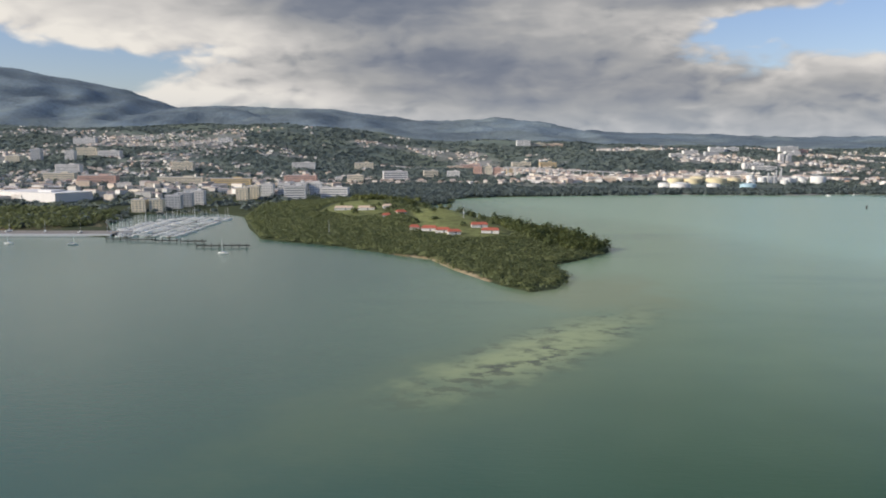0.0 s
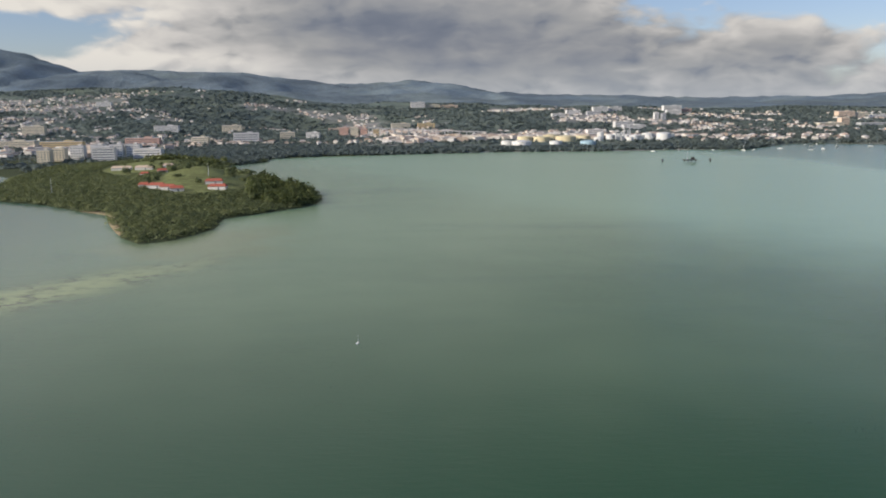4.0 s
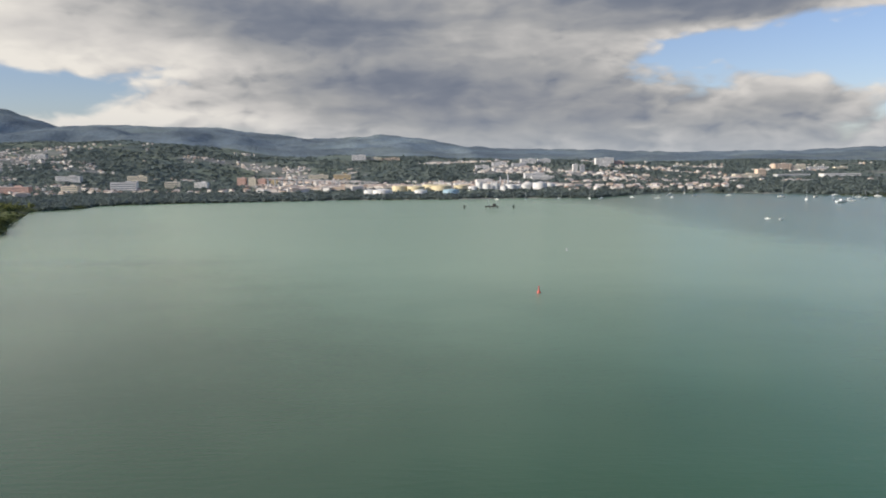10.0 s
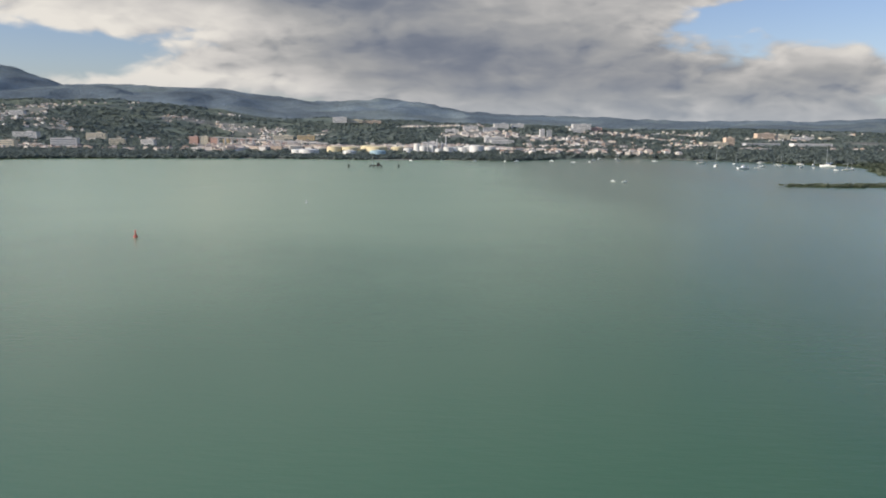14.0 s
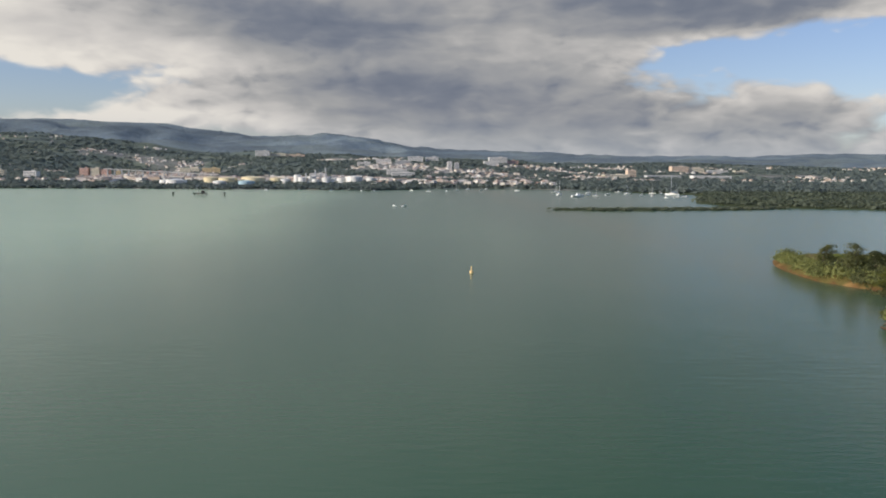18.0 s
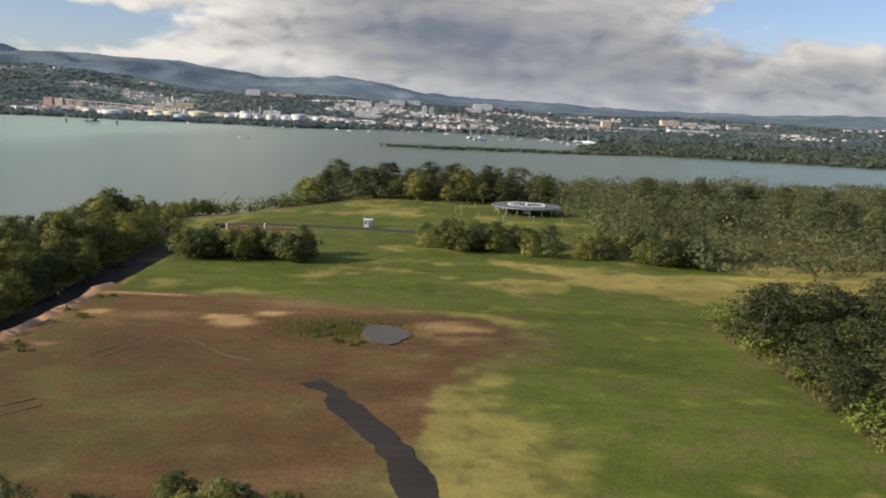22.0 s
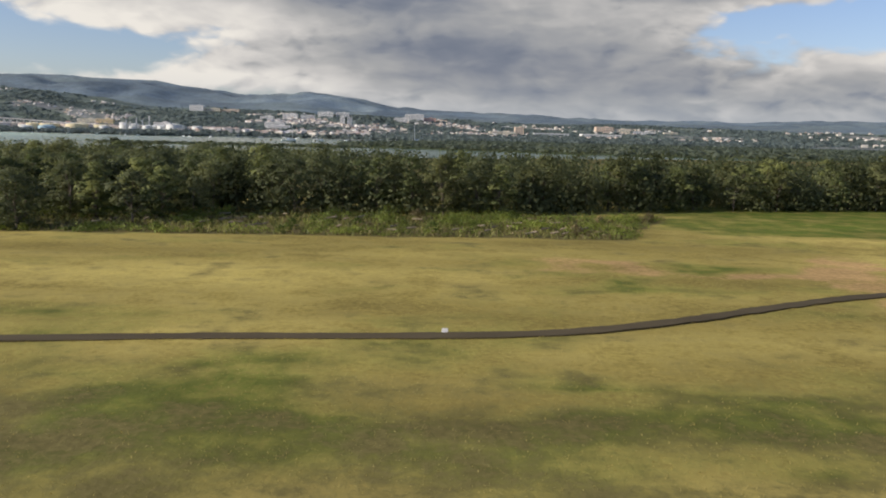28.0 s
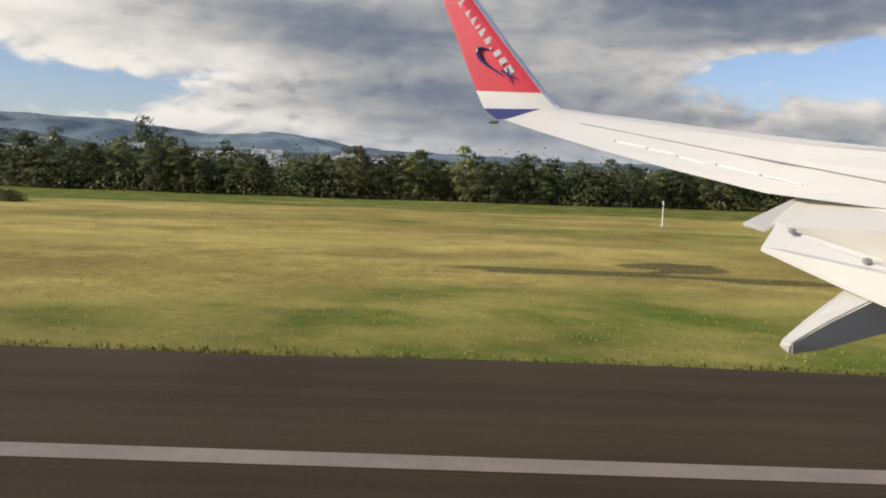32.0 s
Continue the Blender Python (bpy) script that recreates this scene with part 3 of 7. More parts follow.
sheet("islet", np.arange(780, 1020, 3.0), np.arange(585, 660, 3.0), lambda x, y: np.clip(shore_distance(x, y, ISLET) * 0.3, -2, 0.9), lambda x, y, z: (0.2 + 0 * x, 0 * x, 1 + 0 * x), SHORE, "long low mangrove islet in the bay", "islet")

BUSH_BELT = [(867, 44), (872, 30), (925, 31), (957, 36), (958, 46), (967, 57), (980, 63), (1026, 71), (1084, 76), (1086, 84), (1092, 96), (1040, 92), (980, 100), (930, 104), (894, 101), (878, 84), (866, 82)]


DRY_GAP = [(846, 112), (858, 96), (873, 91), (882, 91), (890, 85), (897, 95), (894, 106), (873, 108)]


def soft_line(x, y, pts, w):
    best = np.full(np.shape(x), 1e9)
    for (ax, ay), (bx, by) in zip(pts, pts[1:]):
        dx, dy = bx - ax, by - ay
        u = np.clip(((x - ax) * dx + (y - ay) * dy) / (dx * dx + dy * dy), 0, 1)
        best = np.minimum(best, np.hypot(x - ax - u * dx, y - ay - u * dy))
    return step(best, w, w * 0.35)


def field_cover(x, y, z):
    nz, n2 = fnoise(x / 13, y / 9, 4, 41), fnoise(x / 5, y / 3, 3, 43)
    bare = step(shore_distance(x, y, [(802, 20), (802, 84), (818, 84), (842, 79), (848, 70), (840, 60), (836, 46), (834, 20)]), -5, 5)
    soil = bare * np.clip(0.62 + 0.50 * nz + 0.35 * fnoise(x / 22, y / 14, 3, 59) + 0.18 * n2, 0, 0.74)
    for sx, sy, rx, ry, v in ((840.6, 73.4, 3.4, 3.6, 1.6), (819.5, 73, 1.6, 1.2, 1.9), (822, 77, 1.5, 0.8, 1.9), (806, 75, 1.3, 0.8, 1.8), (806, 64.3, 1.2, 0.8, 1.9), (818, 75, 1.5, 1.0, 1.7), (808, 83, 5, 0.6, 1.8), (830, 71, 6, 5, 0.25)):
        soil += v * (1.0 if v < 1 else 0.72 + 0.9 * n2) * np.exp(-((x - sx) / rx) ** 2 - ((y - sy) / ry) ** 2)
    tan = np.clip(soil - 0.85, 0, 0.4) * 2.5
    soil += soft_line(x, y, [(840.2, 68.4), (839.2, 64.6), (837.6, 59.4), (836.2, 54), (836.2, 48.6)], 1.9) * 0.75
    soil += soft_line(x, y, [(829, 57), (830, 63), (831, 68)], 1.3) * 0.6
    tan = np.maximum(tan, step(x, 960, 1000))
    soil += 1.9 * step(x, 801.0, 801.7) * step(x, 803.6, 802.7) * step(y, 95, 85) * step(n2, -0.6, 0.1)
    soil += 0.5 * np.exp(-((y - 31) / 2.2) ** 2) * step(x, 965, 935) * step(x, 880, 900) * step(n2, -0.3, 0.3)
    soil += soft_line(x, y, [(1099, 66.5), (1095.2, 59), (1094.4, 48), (1094.4, 38), (1094.7, 28), (1095.2, 20)], 3.8) * (0.40 + 0.42 * step(y, 30, 44) + 0.8 * n2 + 0.4 * nz)
    soil += soft_line(x, y, [(1075, 60), (1086, 58), (1098, 62)], 5.0) * step(n2, -0.2, 0.4) * 0.8
    soil += (0.46 + 0.5 * n2) * step(shore_distance(x, y, [(955, 30), (960, 50), (978, 61), (1000, 58), (1000, 30)]), -5, 5)
    tan = np.maximum(tan, step(shore_distance(x, y, [(950, 28), (957, 50), (978, 63), (1000, 60), (1000, 28)]), -5, 2))
    soil += 0.35 * step(y, 20.5, 17.5) * step(x, 1102, 1096) * step(x, 990, 1020) * step(n2, -0.5, 0.3)
    soil += soft_line(x, y, [(794, 130), (802, 134), (814, 134)], 3.4) * 1.0
    soil += step(shore_distance(x, y, FIELD_EDGE), 1.7, 0.3) * 0.7
    west = step(x, 884, 868)
    lush = west * (1.20 * step(x, 840, 853) * step(y, 92, 74) + 0.62 * step(y, 76, 88) + 0.45 * step(y, 30, 76)) * (0.80 + (0.55 + 0.5 * step(y, 70, 90)) * fnoise(x / 8, y / 6, 5, 61)) + 0.5 * np.exp(-((x - 812) / 14) ** 2 - ((y - 98) / 9) ** 2)
    lush += 0.55 * np.exp(-((x - 843) / 8) ** 2 - ((y - 44) / 16) ** 2)
    lush -= 0.9 * step(shore_distance(x, y, DRY_GAP), -3, 2)
    lush += (0.62 + 0.5 * fnoise(x / 5, y / 2.2, 4, 83)) * step(np.abs(y - 24.0 - 0.05 * (x - 1060)), 9.5, 1.0) * step(x, 1000, 1030) * step(x, 1088, 1076)
    lush += 0.95 * step(y, 80, 84) * step(x, 1086, 1100) + 0.6 * np.exp(-((x - 1106) / 12) ** 2 - ((y - 51) / 3) ** 2)
    lush += 0.5 * fnoise(x / 30, y / 10, 3, 47) + 0.7 * step(y, 24, 17) * step(x, 1176, 1190) * step(y, 12, 14) + 0.5 * nz + 0.30 * step(x, 1000, 985) * step(y, 50, 80)
    lush += 0.45 * np.exp(-((y - 20 + 0.02 * (x - 1200)) / 5) ** 2) * step(x, 1205, 1216)
    litter = step(shore_distance(x, y, BUSH_BELT), -2, 1.5) * 1.1 * (1 - step(shore_distance(x, y, DRY_GAP), -3, 2))
    litter = np.maximum(litter, 0.85 * bare + 0.42 * west * (1 - bare))
    litter = np.maximum(litter, step(y, 112, 122) * step(x, 868, 880) + step(shore_distance(x, y, FIELD_EDGE), 16, 8))
    litter = np.maximum(litter, soft_line(x, y, [(1221, 30.6), (1227, 30.2), (1234, 29), (1246, 27)], 1.1) * 1.3)
    litter = np.maximum(litter, 1.3 * step(np.hypot((x - 1229.4) / 2.6, (y - 33.4) / 2.4), 1.0, 0.7))
    litter = np.maximum(litter, (0.34 + 0.22 * step(y, 34, 22)) * step(x, 1112, 1096) * step(x, 985, 1005))
    lush += step(x, 960, 1000) * (0.20 + 0.80 * fnoise(x / 7, y / 4, 4, 63))
    lush = np.maximum(lush, (0.50 + 0.40 * step(x, 840, 850) * step(y, 84, 72) + 0.20 * step(x, 844, 856) * (0.7 + fnoise(x / 4, y / 3, 3, 67))) * west * (1 - step(shore_distance(x, y, DRY_GAP), -3, 2)))
    lush = np.minimum(lush, np.where((x > 1086) & (y > 78), 0.84, np.where(x > 1100, 0.74, np.where(x > 960, 0.90, 2.0))))
    return soil, lush * (1 - 0.8 * step(soil, 0.2, 0.7)), litter, tan


sheet("airfield", np.concatenate([np.arange(772, 1290, 1.15), np.arange(1290, 3200, 40)]), np.concatenate([np.arange(-400, 8, 30), np.arange(8, 150, 0.95), np.arange(150, 480, 5)]), field_height, field_cover, FIELD,
      "airfield ground of dry yellow grass, green patches and bare soil", "grass field")

# ---------------------------------------------------------------- plants
RNG = np.random.default_rng(7)
MANGROVE = leaf_mat("mangrove_leaves", (0.128, 0.158, 0.070), (0.262, 0.282, 0.122), 0.2)
SWAMP_LEAF = leaf_mat("swamp_leaves", (0.110, 0.138, 0.094), (0.185, 0.206, 0.135), 0.3)
# far foliage with the haze of distance put into its green
HAZY_LEAF = leaf_mat("hazy_wood_leaves", (0.152, 0.190, 0.174), (0.222, 0.258, 0.212), 0.2)
WOOD_LEAF = leaf_mat("wood_leaves", (0.100, 0.124, 0.045), (0.345, 0.360, 0.120), 0.25)
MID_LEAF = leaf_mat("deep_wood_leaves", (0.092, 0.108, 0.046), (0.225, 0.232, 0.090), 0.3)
# darker leaf copy: cloud and tree shade put into the green
SHADED_LEAF = leaf_mat("shaded_leaves", (0.056, 0.068, 0.026), (0.185, 0.188, 0.064), 0.35)
REED = leaf_mat("dry_reeds", (0.195, 0.172, 0.060), (0.390, 0.330, 0.125), 0.5)
# yellow leaf copy with warm sunlight put into its colour
SUNNY_LEAF = leaf_mat("sunny_leaves", (0.128, 0.142, 0.032), (0.440, 0.405, 0.098), 0.25)
SCRUB_LEAF = leaf_mat("low_scrub_leaves", (0.090, 0.124, 0.022), (0.300, 0.345, 0.064), 0.25)
FRESH_LEAF = leaf_mat("fresh_green_leaves", (0.098, 0.150, 0.026), (0.285, 0.370, 0.070), 0.25)
ROUGH = leaf_mat("rough_grass", (0.095, 0.112, 0.030), (0.300, 0.280, 0.088))
DRY_LEAF = leaf_mat("dry_brush", (0.17, 0.14, 0.065), (0.36, 0.29, 0.14))
BARK = mat("bark", (0.14, 0.115, 0.085), 0.95, vary=0.35, scale=2.0)


def sprays(centres, radii, heights, per, size, rng, squash=1.0, up=0.2, core=None):
    """Leaf sprays over uneven domes: centres (n,3), one little bent blade pair each."""
    n = len(centres)
    u = rng.normal(size=(n, per, 3))
    u[..., 2] = np.abs(u[..., 2]) * 0.9 - 0.12
    u /= np.linalg.norm(u, axis=-1, keepdims=True)
    lump = 1 + 0.32 * np.sin(u[..., 0:1] * 3.1 + rng.uniform(0, 6, (n, 1, 1))) * np.cos(u[..., 1:2] * 2.7 + rng.uniform(0, 6, (n, 1, 1)))
    r = rng.uniform(0.66, 1.08, (n, per, 1)) * lump
    scale = np.stack([radii, radii * rng.uniform(0.85, 1.15, n), heights], -1)[:, None, :]
    pos = centres[:, None, :] + u * r * scale
    nor = u + rng.normal(scale=0.45, size=u.shape) + np.array([0, 0, up])
    nor /= np.linalg.norm(nor, axis=-1, keepdims=True)
    side = np.cross(nor, rng.normal(size=u.shape))
    side /= np.linalg.norm(side, axis=-1, keepdims=True)
    fwd = np.cross(nor, side)
    s = (size * rng.uniform(0.6, 1.4, (n, per, 1))) * (radii / radii.mean())[:, None, None] ** 0.5
    a, b = side * s * 0.5, fwd * s * 0.72 * squash
    droop = nor * s * 0.16
    corners = np.stack([pos - a - b - droop, pos + a - b * 0.5, pos + a * 0.55 + b - droop, pos - a * 0.8 + b * 0.7], -2)
    out = u * 0.8 + nor * 0.35
    if core is not None:
        whole = pos - np.asarray(core, float)
        out = out + 0.7 * whole / (np.linalg.norm(whole, axis=-1, keepdims=True) + 1e-6)
    out = out / np.linalg.norm(out, axis=-1, keepdims=True)
    return corners.reshape(-1, 3), np.repeat(out.reshape(-1, 3), 4, 0)


def spray_mesh(name, leaves, material):
    """Leaf sprays that take the light as the round clump they belong to."""
    corners, normals = leaves
    me = quads_mesh(name, corners, np.arange(len(corners)).reshape(-1, 4), material, smooth=True)
    me.normals_split_custom_set_from_vertices(normals)
    return me


def scatter(poly, n, rng, ok=None):
    """n places inside an outline."""
    a = np.array(poly)
    lo, hi = a.min(0), a.max(0)
    got = np.zeros((0, 2))
    while len(got) < n:
        p = rng.uniform(lo, hi, (n * 3 + 20, 2))
        keep = shore_distance(p[:, 0], p[:, 1], poly) > 0
        if ok is not None:
            keep &= ok(p[:, 0], p[:, 1], rng)
        got = np.concatenate([got, p[keep]])
    return got[:n]


def wood(name, places, ground, radius, height, per, size, material, label, category="trees", spread=0.35, clump=0.0, up=0.2, base=0.32):
    """Woods that nobody could count: one object of many crowns."""
    rng = np.random.default_rng(len(places) + per)
    r = radius * rng.uniform(1 - spread, 1 + spread * 1.3, len(places))
    h = height * rng.uniform(1 - spread, 1 + spread, len(places)) * (1 + clump * fnoise(places[:, 0] / 22, places[:, 1] / 22, 3, 6))
    z = ground(places[:, 0], places[:, 1])
    c = np.stack([places[:, 0], places[:, 1], z + h * base], -1)
    ob = new(name, spray_mesh(name, sprays(c, r, h * (1 - base), per, size, rng, 1.0, up), material))
    return tagged(ob, label, category, kind="stuff")


HEAD = [(-187, 762), (-158, 656), (-131, 580), (-106, 560), (-72, 538), (-32, 496), (-10, 477), (4, 437), (19, 405), (28, 386), (39, 369), (51, 378), (61, 410), (58, 450),
        (86, 487), (101, 508), (105, 545), (90, 600), (60, 660), (34, 740), (2, 830), (-26, 900), (7, 962), (-3, 1014), (-120, 1010), (-200, 900)]


def open_ground(x, y):
    """Meadows and yards of the headland."""
    a = np.maximum(shore_distance(x, y, MEADOWS[0]), shore_distance(x, y, MEADOWS[1]))
    return a > -9 + 8 * fnoise(x / 25, y / 25, 2, 4)


wood("headland_wood", scatter(HEAD, 7000, RNG, lambda x, y, r: ~open_ground(x, y)), north_height, 4.1, 2.3, 28, 0.70, MANGROVE, "dense green mangrove and dry woods covering the headland", up=0.8)
wood("meadow_trees", scatter(HEAD, 46, RNG, lambda x, y, r: open_ground(x, y) & (y > 600)), north_height, 2.8, 4.6, 70, 1.0, MANGROVE, "scattered round trees on the headland's meadows")
RIDGE_TREES = [(44, 640), (50, 585), (64, 520), (88, 492), (104, 520), (96, 590), (66, 650), (40, 730)]
wood("ridge_trees", scatter(RIDGE_TREES, 240, RNG), north_height, 2.6, 6.2, 56, 0.95, WOOD_LEAF, "taller round trees along the headland's eastern ridge", spread=0.45)
wood("knoll_trees", scatter([(-80, 850), (-40, 880), (-30, 930), (-90, 930), (-110, 870)], 120, RNG), north_height, 3.0, 6.0, 50, 1.1, WOOD_LEAF, "dark trees on the knoll behind the meadow", spread=0.45)
SHORE_BELT = [(-20, 905), (8, 966), (0, 1018), (62, 1060), (168, 1086), (320, 1118), (440, 1102), (560, 1122), (640, 1100), (720, 1184), (640, 1200), (470, 1180), (320, 1190), (150, 1210), (-40, 1300), (-180, 1250), (-160, 1020)]
wood("shore_mangrove", scatter(SHORE_BELT, 6500, RNG), north_height, 4.4, 3.2, 8, 2.8, HAZY_LEAF, "dark green mangrove belt along the far shore", up=1.2)
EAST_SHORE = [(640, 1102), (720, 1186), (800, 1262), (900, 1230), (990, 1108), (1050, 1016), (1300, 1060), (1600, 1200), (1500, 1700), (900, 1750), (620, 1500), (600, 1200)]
wood("shore_wood", scatter(EAST_SHORE, 5000, RNG), lambda x, y: np.where(y < 1415, north_height(x, y), hill_height(x, y)), 5.0, 4.4, 10, 3.2, HAZY_LEAF, "dark woods and gardens behind the boat anchorage", up=1.0)
SWAMP = [(1046, 930), (1000, 850), (962, 740), (978, 670), (1040, 642), (1125, 614), (1154, 590), (1300, 562), (1500, 472), (1880, 430), (1880, 1080), (1060, 1020)]
wood("mangrove_swamp", scatter(SWAMP, 7000, RNG), north_height, 4.8, 2.6, 9, 2.1, SWAMP_LEAF, "broad flat mangrove wood on the far side of the inlet", up=1.2)
wood("islet_mangrove", scatter(ISLET, 260, RNG), lambda x, y: 0.5 + 0 * x, 2.2, 1.4, 24, 0.9, SWAMP_LEAF, "low mangrove bushes on the islet")
WEST_GREEN = [(-640, 640), (-300, 632), (-298, 700), (-312, 780), (-420, 830), (-640, 830)]
wood("west_shore_wood", scatter(WEST_GREEN, 1500, RNG), north_height, 4.2, 4.6, 14, 2.0, MANGROVE, "dark green shore woods in front of the warehouses", up=0.8)
HILLSIDE = [(-2800, 1450), (3600, 1450), (4200, 3050), (-3000, 3050)]
wood("hill_wood", scatter(HILLSIDE, 26000, RNG, lambda x, y, r: (fnoise(x / 170, y / 170, 4, 21) < 0.10 + r.uniform(-0.2, 0.2, x.shape))), hill_height, 8, 2.4, 5, 7.0, HAZY_LEAF, "dark tropical woods on the hills above the town", up=1.2)
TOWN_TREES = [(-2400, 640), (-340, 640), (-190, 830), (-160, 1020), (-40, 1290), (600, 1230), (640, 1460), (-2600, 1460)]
wood("town_trees", scatter(TOWN_TREES, 6500, RNG), lambda x, y: np.where(y < 1080, north_height(x, y), np.where(y < 1412, north_height(x, y), hill_height(x, y))), 4.6, 3.2, 9, 3.2, HAZY_LEAF, "street trees and gardens between the houses", up=1.0)

# ---------------------------------------------------------------- the town
def tone_mat(name, stops, rough=0.8):
    """Painted walls or roofs, each building its own colour."""
    m = bpy.data.materials.new(name)
    m.use_nodes = True
    n = Nodes(m.node_tree)
    r = n.add("ShaderNodeNewGeometry").outputs["Random Per Island"]
    coord = n.add("ShaderNodeTexCoord").outputs["Object"]
    col = n.ramp(r, stops)
    hsv = n.add("ShaderNodeHueSaturation", Color=col, Value=n.span(n.noise(coord, 0.4, 4), 0.3, 0.7, 0.8, 1.1))
    bs = n.add("ShaderNodeBsdfPrincipled", Roughness=rough)
    n.tree.links.new(hsv.outputs[0], bs.inputs["Base Color"])
    out = n.add("ShaderNodeOutputMaterial")
    n.tree.links.new(bs.outputs[0], out.inputs[0])
    return m


HOUSE_WALL = tone_mat("house_walls", [(0.0, (0.84, 0.81, 0.74)), (0.3, (0.72, 0.64, 0.52)), (0.5, (0.84, 0.82, 0.77)), (0.75, (0.64, 0.50, 0.37)), (1.0, (0.86, 0.84, 0.80))])
HOUSE_ROOF = tone_mat("house_roofs", [(0.0, (0.46, 0.44, 0.41)), (0.3, (0.46, 0.30, 0.21)), (0.5, (0.66, 0.64, 0.60)), (0.75, (0.42, 0.26, 0.18)), (1.0, (0.74, 0.72, 0.68))])


def ground_z(x, y):
    x, y = np.asarray(x, float), np.asarray(y, float)
    return np.where(y < 1415, north_height(x, y), hill_height(x, y))


def houses(name, places, w, d, h, pitch, label, rng):
    """Many small houses in one mesh: walls and a hipped or gabled roof each."""
    n = len(places)
    a = rng.uniform(-0.5, 0.5, n) + (rng.random(n) < 0.4) * 1.57
    W, D, H = w * rng.uniform(0.7, 1.5, n) / 2, d * rng.uniform(0.7, 1.3, n) / 2, h * rng.uniform(0.7, 1.5, n)
    P = pitch * rng.uniform(0.3, 1.3, n)
    z = ground_z(places[:, 0], places[:, 1]) - 0.8
    unit = np.array([(-1, -1), (1, -1), (1, 1), (-1, 1)], float)
    ca, sa = np.cos(a), np.sin(a)

    def ring(grow, zz):
        lx, ly = unit[None, :, 0] * (W + grow)[:, None], unit[None, :, 1] * (D + grow)[:, None]
        return np.stack([places[:, :1] + lx * ca[:, None] - ly * sa[:, None], places[:, 1:2] + lx * sa[:, None] + ly * ca[:, None], np.repeat(zz[:, None], 4, 1)], -1)

    def ridge(zz):
        lx = np.array([[-1, 1]]) * (W * 0.6)[:, None]
        return np.stack([places[:, :1] + lx * ca[:, None], places[:, 1:2] + lx * sa[:, None], np.repeat(zz[:, None], 2, 1)], -1)

    top = z + H + 0.8
    v = np.concatenate([ring(0, z), ring(0, top), ring(0.35, top + 0.02), ridge(top + P)], 1).reshape(-1, 3)
    base = np.array([(0, 1, 5, 4), (1, 2, 6, 5), (2, 3, 7, 6), (3, 0, 4, 7), (8, 9, 13, 12), (10, 11, 12, 13), (9, 10, 13, 13), (11, 8, 12, 12)])
    quads = (base[None] + (np.arange(n) * 14)[:, None, None]).reshape(-1, 4)
    slots = np.tile([0, 0, 0, 0, 1, 1, 1, 1], n)
    tri = quads[:, 2] == quads[:, 3]
    me = bpy.data.meshes.new(name)
    me.from_pydata(v.tolist(), [], [q[:3] if t else q for q, t in zip(quads.tolist(), tri)])
    me.materials.append(HOUSE_WALL)
    me.materials.append(HOUSE_ROOF)
    me.polygons.foreach_set("material_index", slots.astype(np.int32))
    me.update()
    return tagged(new(name, me), label, "houses", kind="stuff")


def settled(x, y, r):
    m = fnoise(x / 170, y / 170, 4, 21) + 0.22 * step(-x, 0, 500) + 0.10 * step(y, 1900, 1400) + 0.25 * fnoise(x / 60, y / 46, 2, 25)
    m = m - 0.35 * step(y, 2350, 2950)
    return m > 0.26 + r.uniform(-0.06, 0.06, x.shape)


rng_t = np.random.default_rng(11)
houses("west_town_houses", scatter([(-2500, 1100), (-90, 1240), (-100, 2900), (-2700, 2900)], 3600, rng_t, settled), 6.4, 5, 2.9, 1.3, "white and cream houses with orange roofs crowding the western hills", rng_t)
houses("middle_town_houses", scatter([(-100, 1300), (700, 1420), (1300, 1600), (1500, 2700), (-100, 2700)], 900, rng_t, settled), 7, 5.5, 3.0, 1.3, "pale houses scattered on the slopes behind the tank farm", rng_t)
houses("east_town_houses", scatter([(1000, 1560), (3300, 1560), (3600, 2700), (1300, 2700)], 620, rng_t, lambda x, y, r: fnoise(x / 210, y / 160, 4, 33) > 0.18 + r.uniform(-0.1, 0.1, x.shape)), 7.5, 6, 4, 1.5, "white houses strung along the eastern slopes", rng_t)
houses("harbour_blocks", scatter([(-1900, 830), (-420, 930), (-250, 1010), (-160, 1060), (-90, 1230), (-2000, 1260)], 420, rng_t), 15, 8, 6, 1.0, "pale flats and workshops behind the marina", rng_t)
houses("works_sheds", scatter([(150, 1330), (330, 1390), (700, 1400), (700, 1470), (420, 1560), (150, 1540)], 240, rng_t), 17, 9, 5, 0.7, "pale industrial sheds around the oil tanks", rng_t)
houses("anchorage_houses", scatter([(640, 1230), (800, 1300), (930, 1270), (960, 1440), (660, 1440)], 70, rng_t), 9, 7, 4.5, 2.0, "small white houses among trees by the anchorage", rng_t)

GLASS = mat("window_glass", (0.13, 0.15, 0.17), 0.2, vary=0.3, scale=0.3, spec=0.6)
PAINTS = {k: mat("paint_" + k, c, 0.75, vary=0.10, scale=0.15, fine=1.5) for k, c in dict(
    white=(0.76, 0.74, 0.70), cream=(0.74, 0.66, 0.50), pink=(0.66, 0.42, 0.33), grey=(0.52, 0.53, 0.53), orange=(0.70, 0.54, 0.40), ochre=(0.68, 0.52, 0.28), red=(0.44, 0.13, 0.08), roof=(0.60, 0.58, 0.55), blue=(0.42, 0.55, 0.60)).items()}


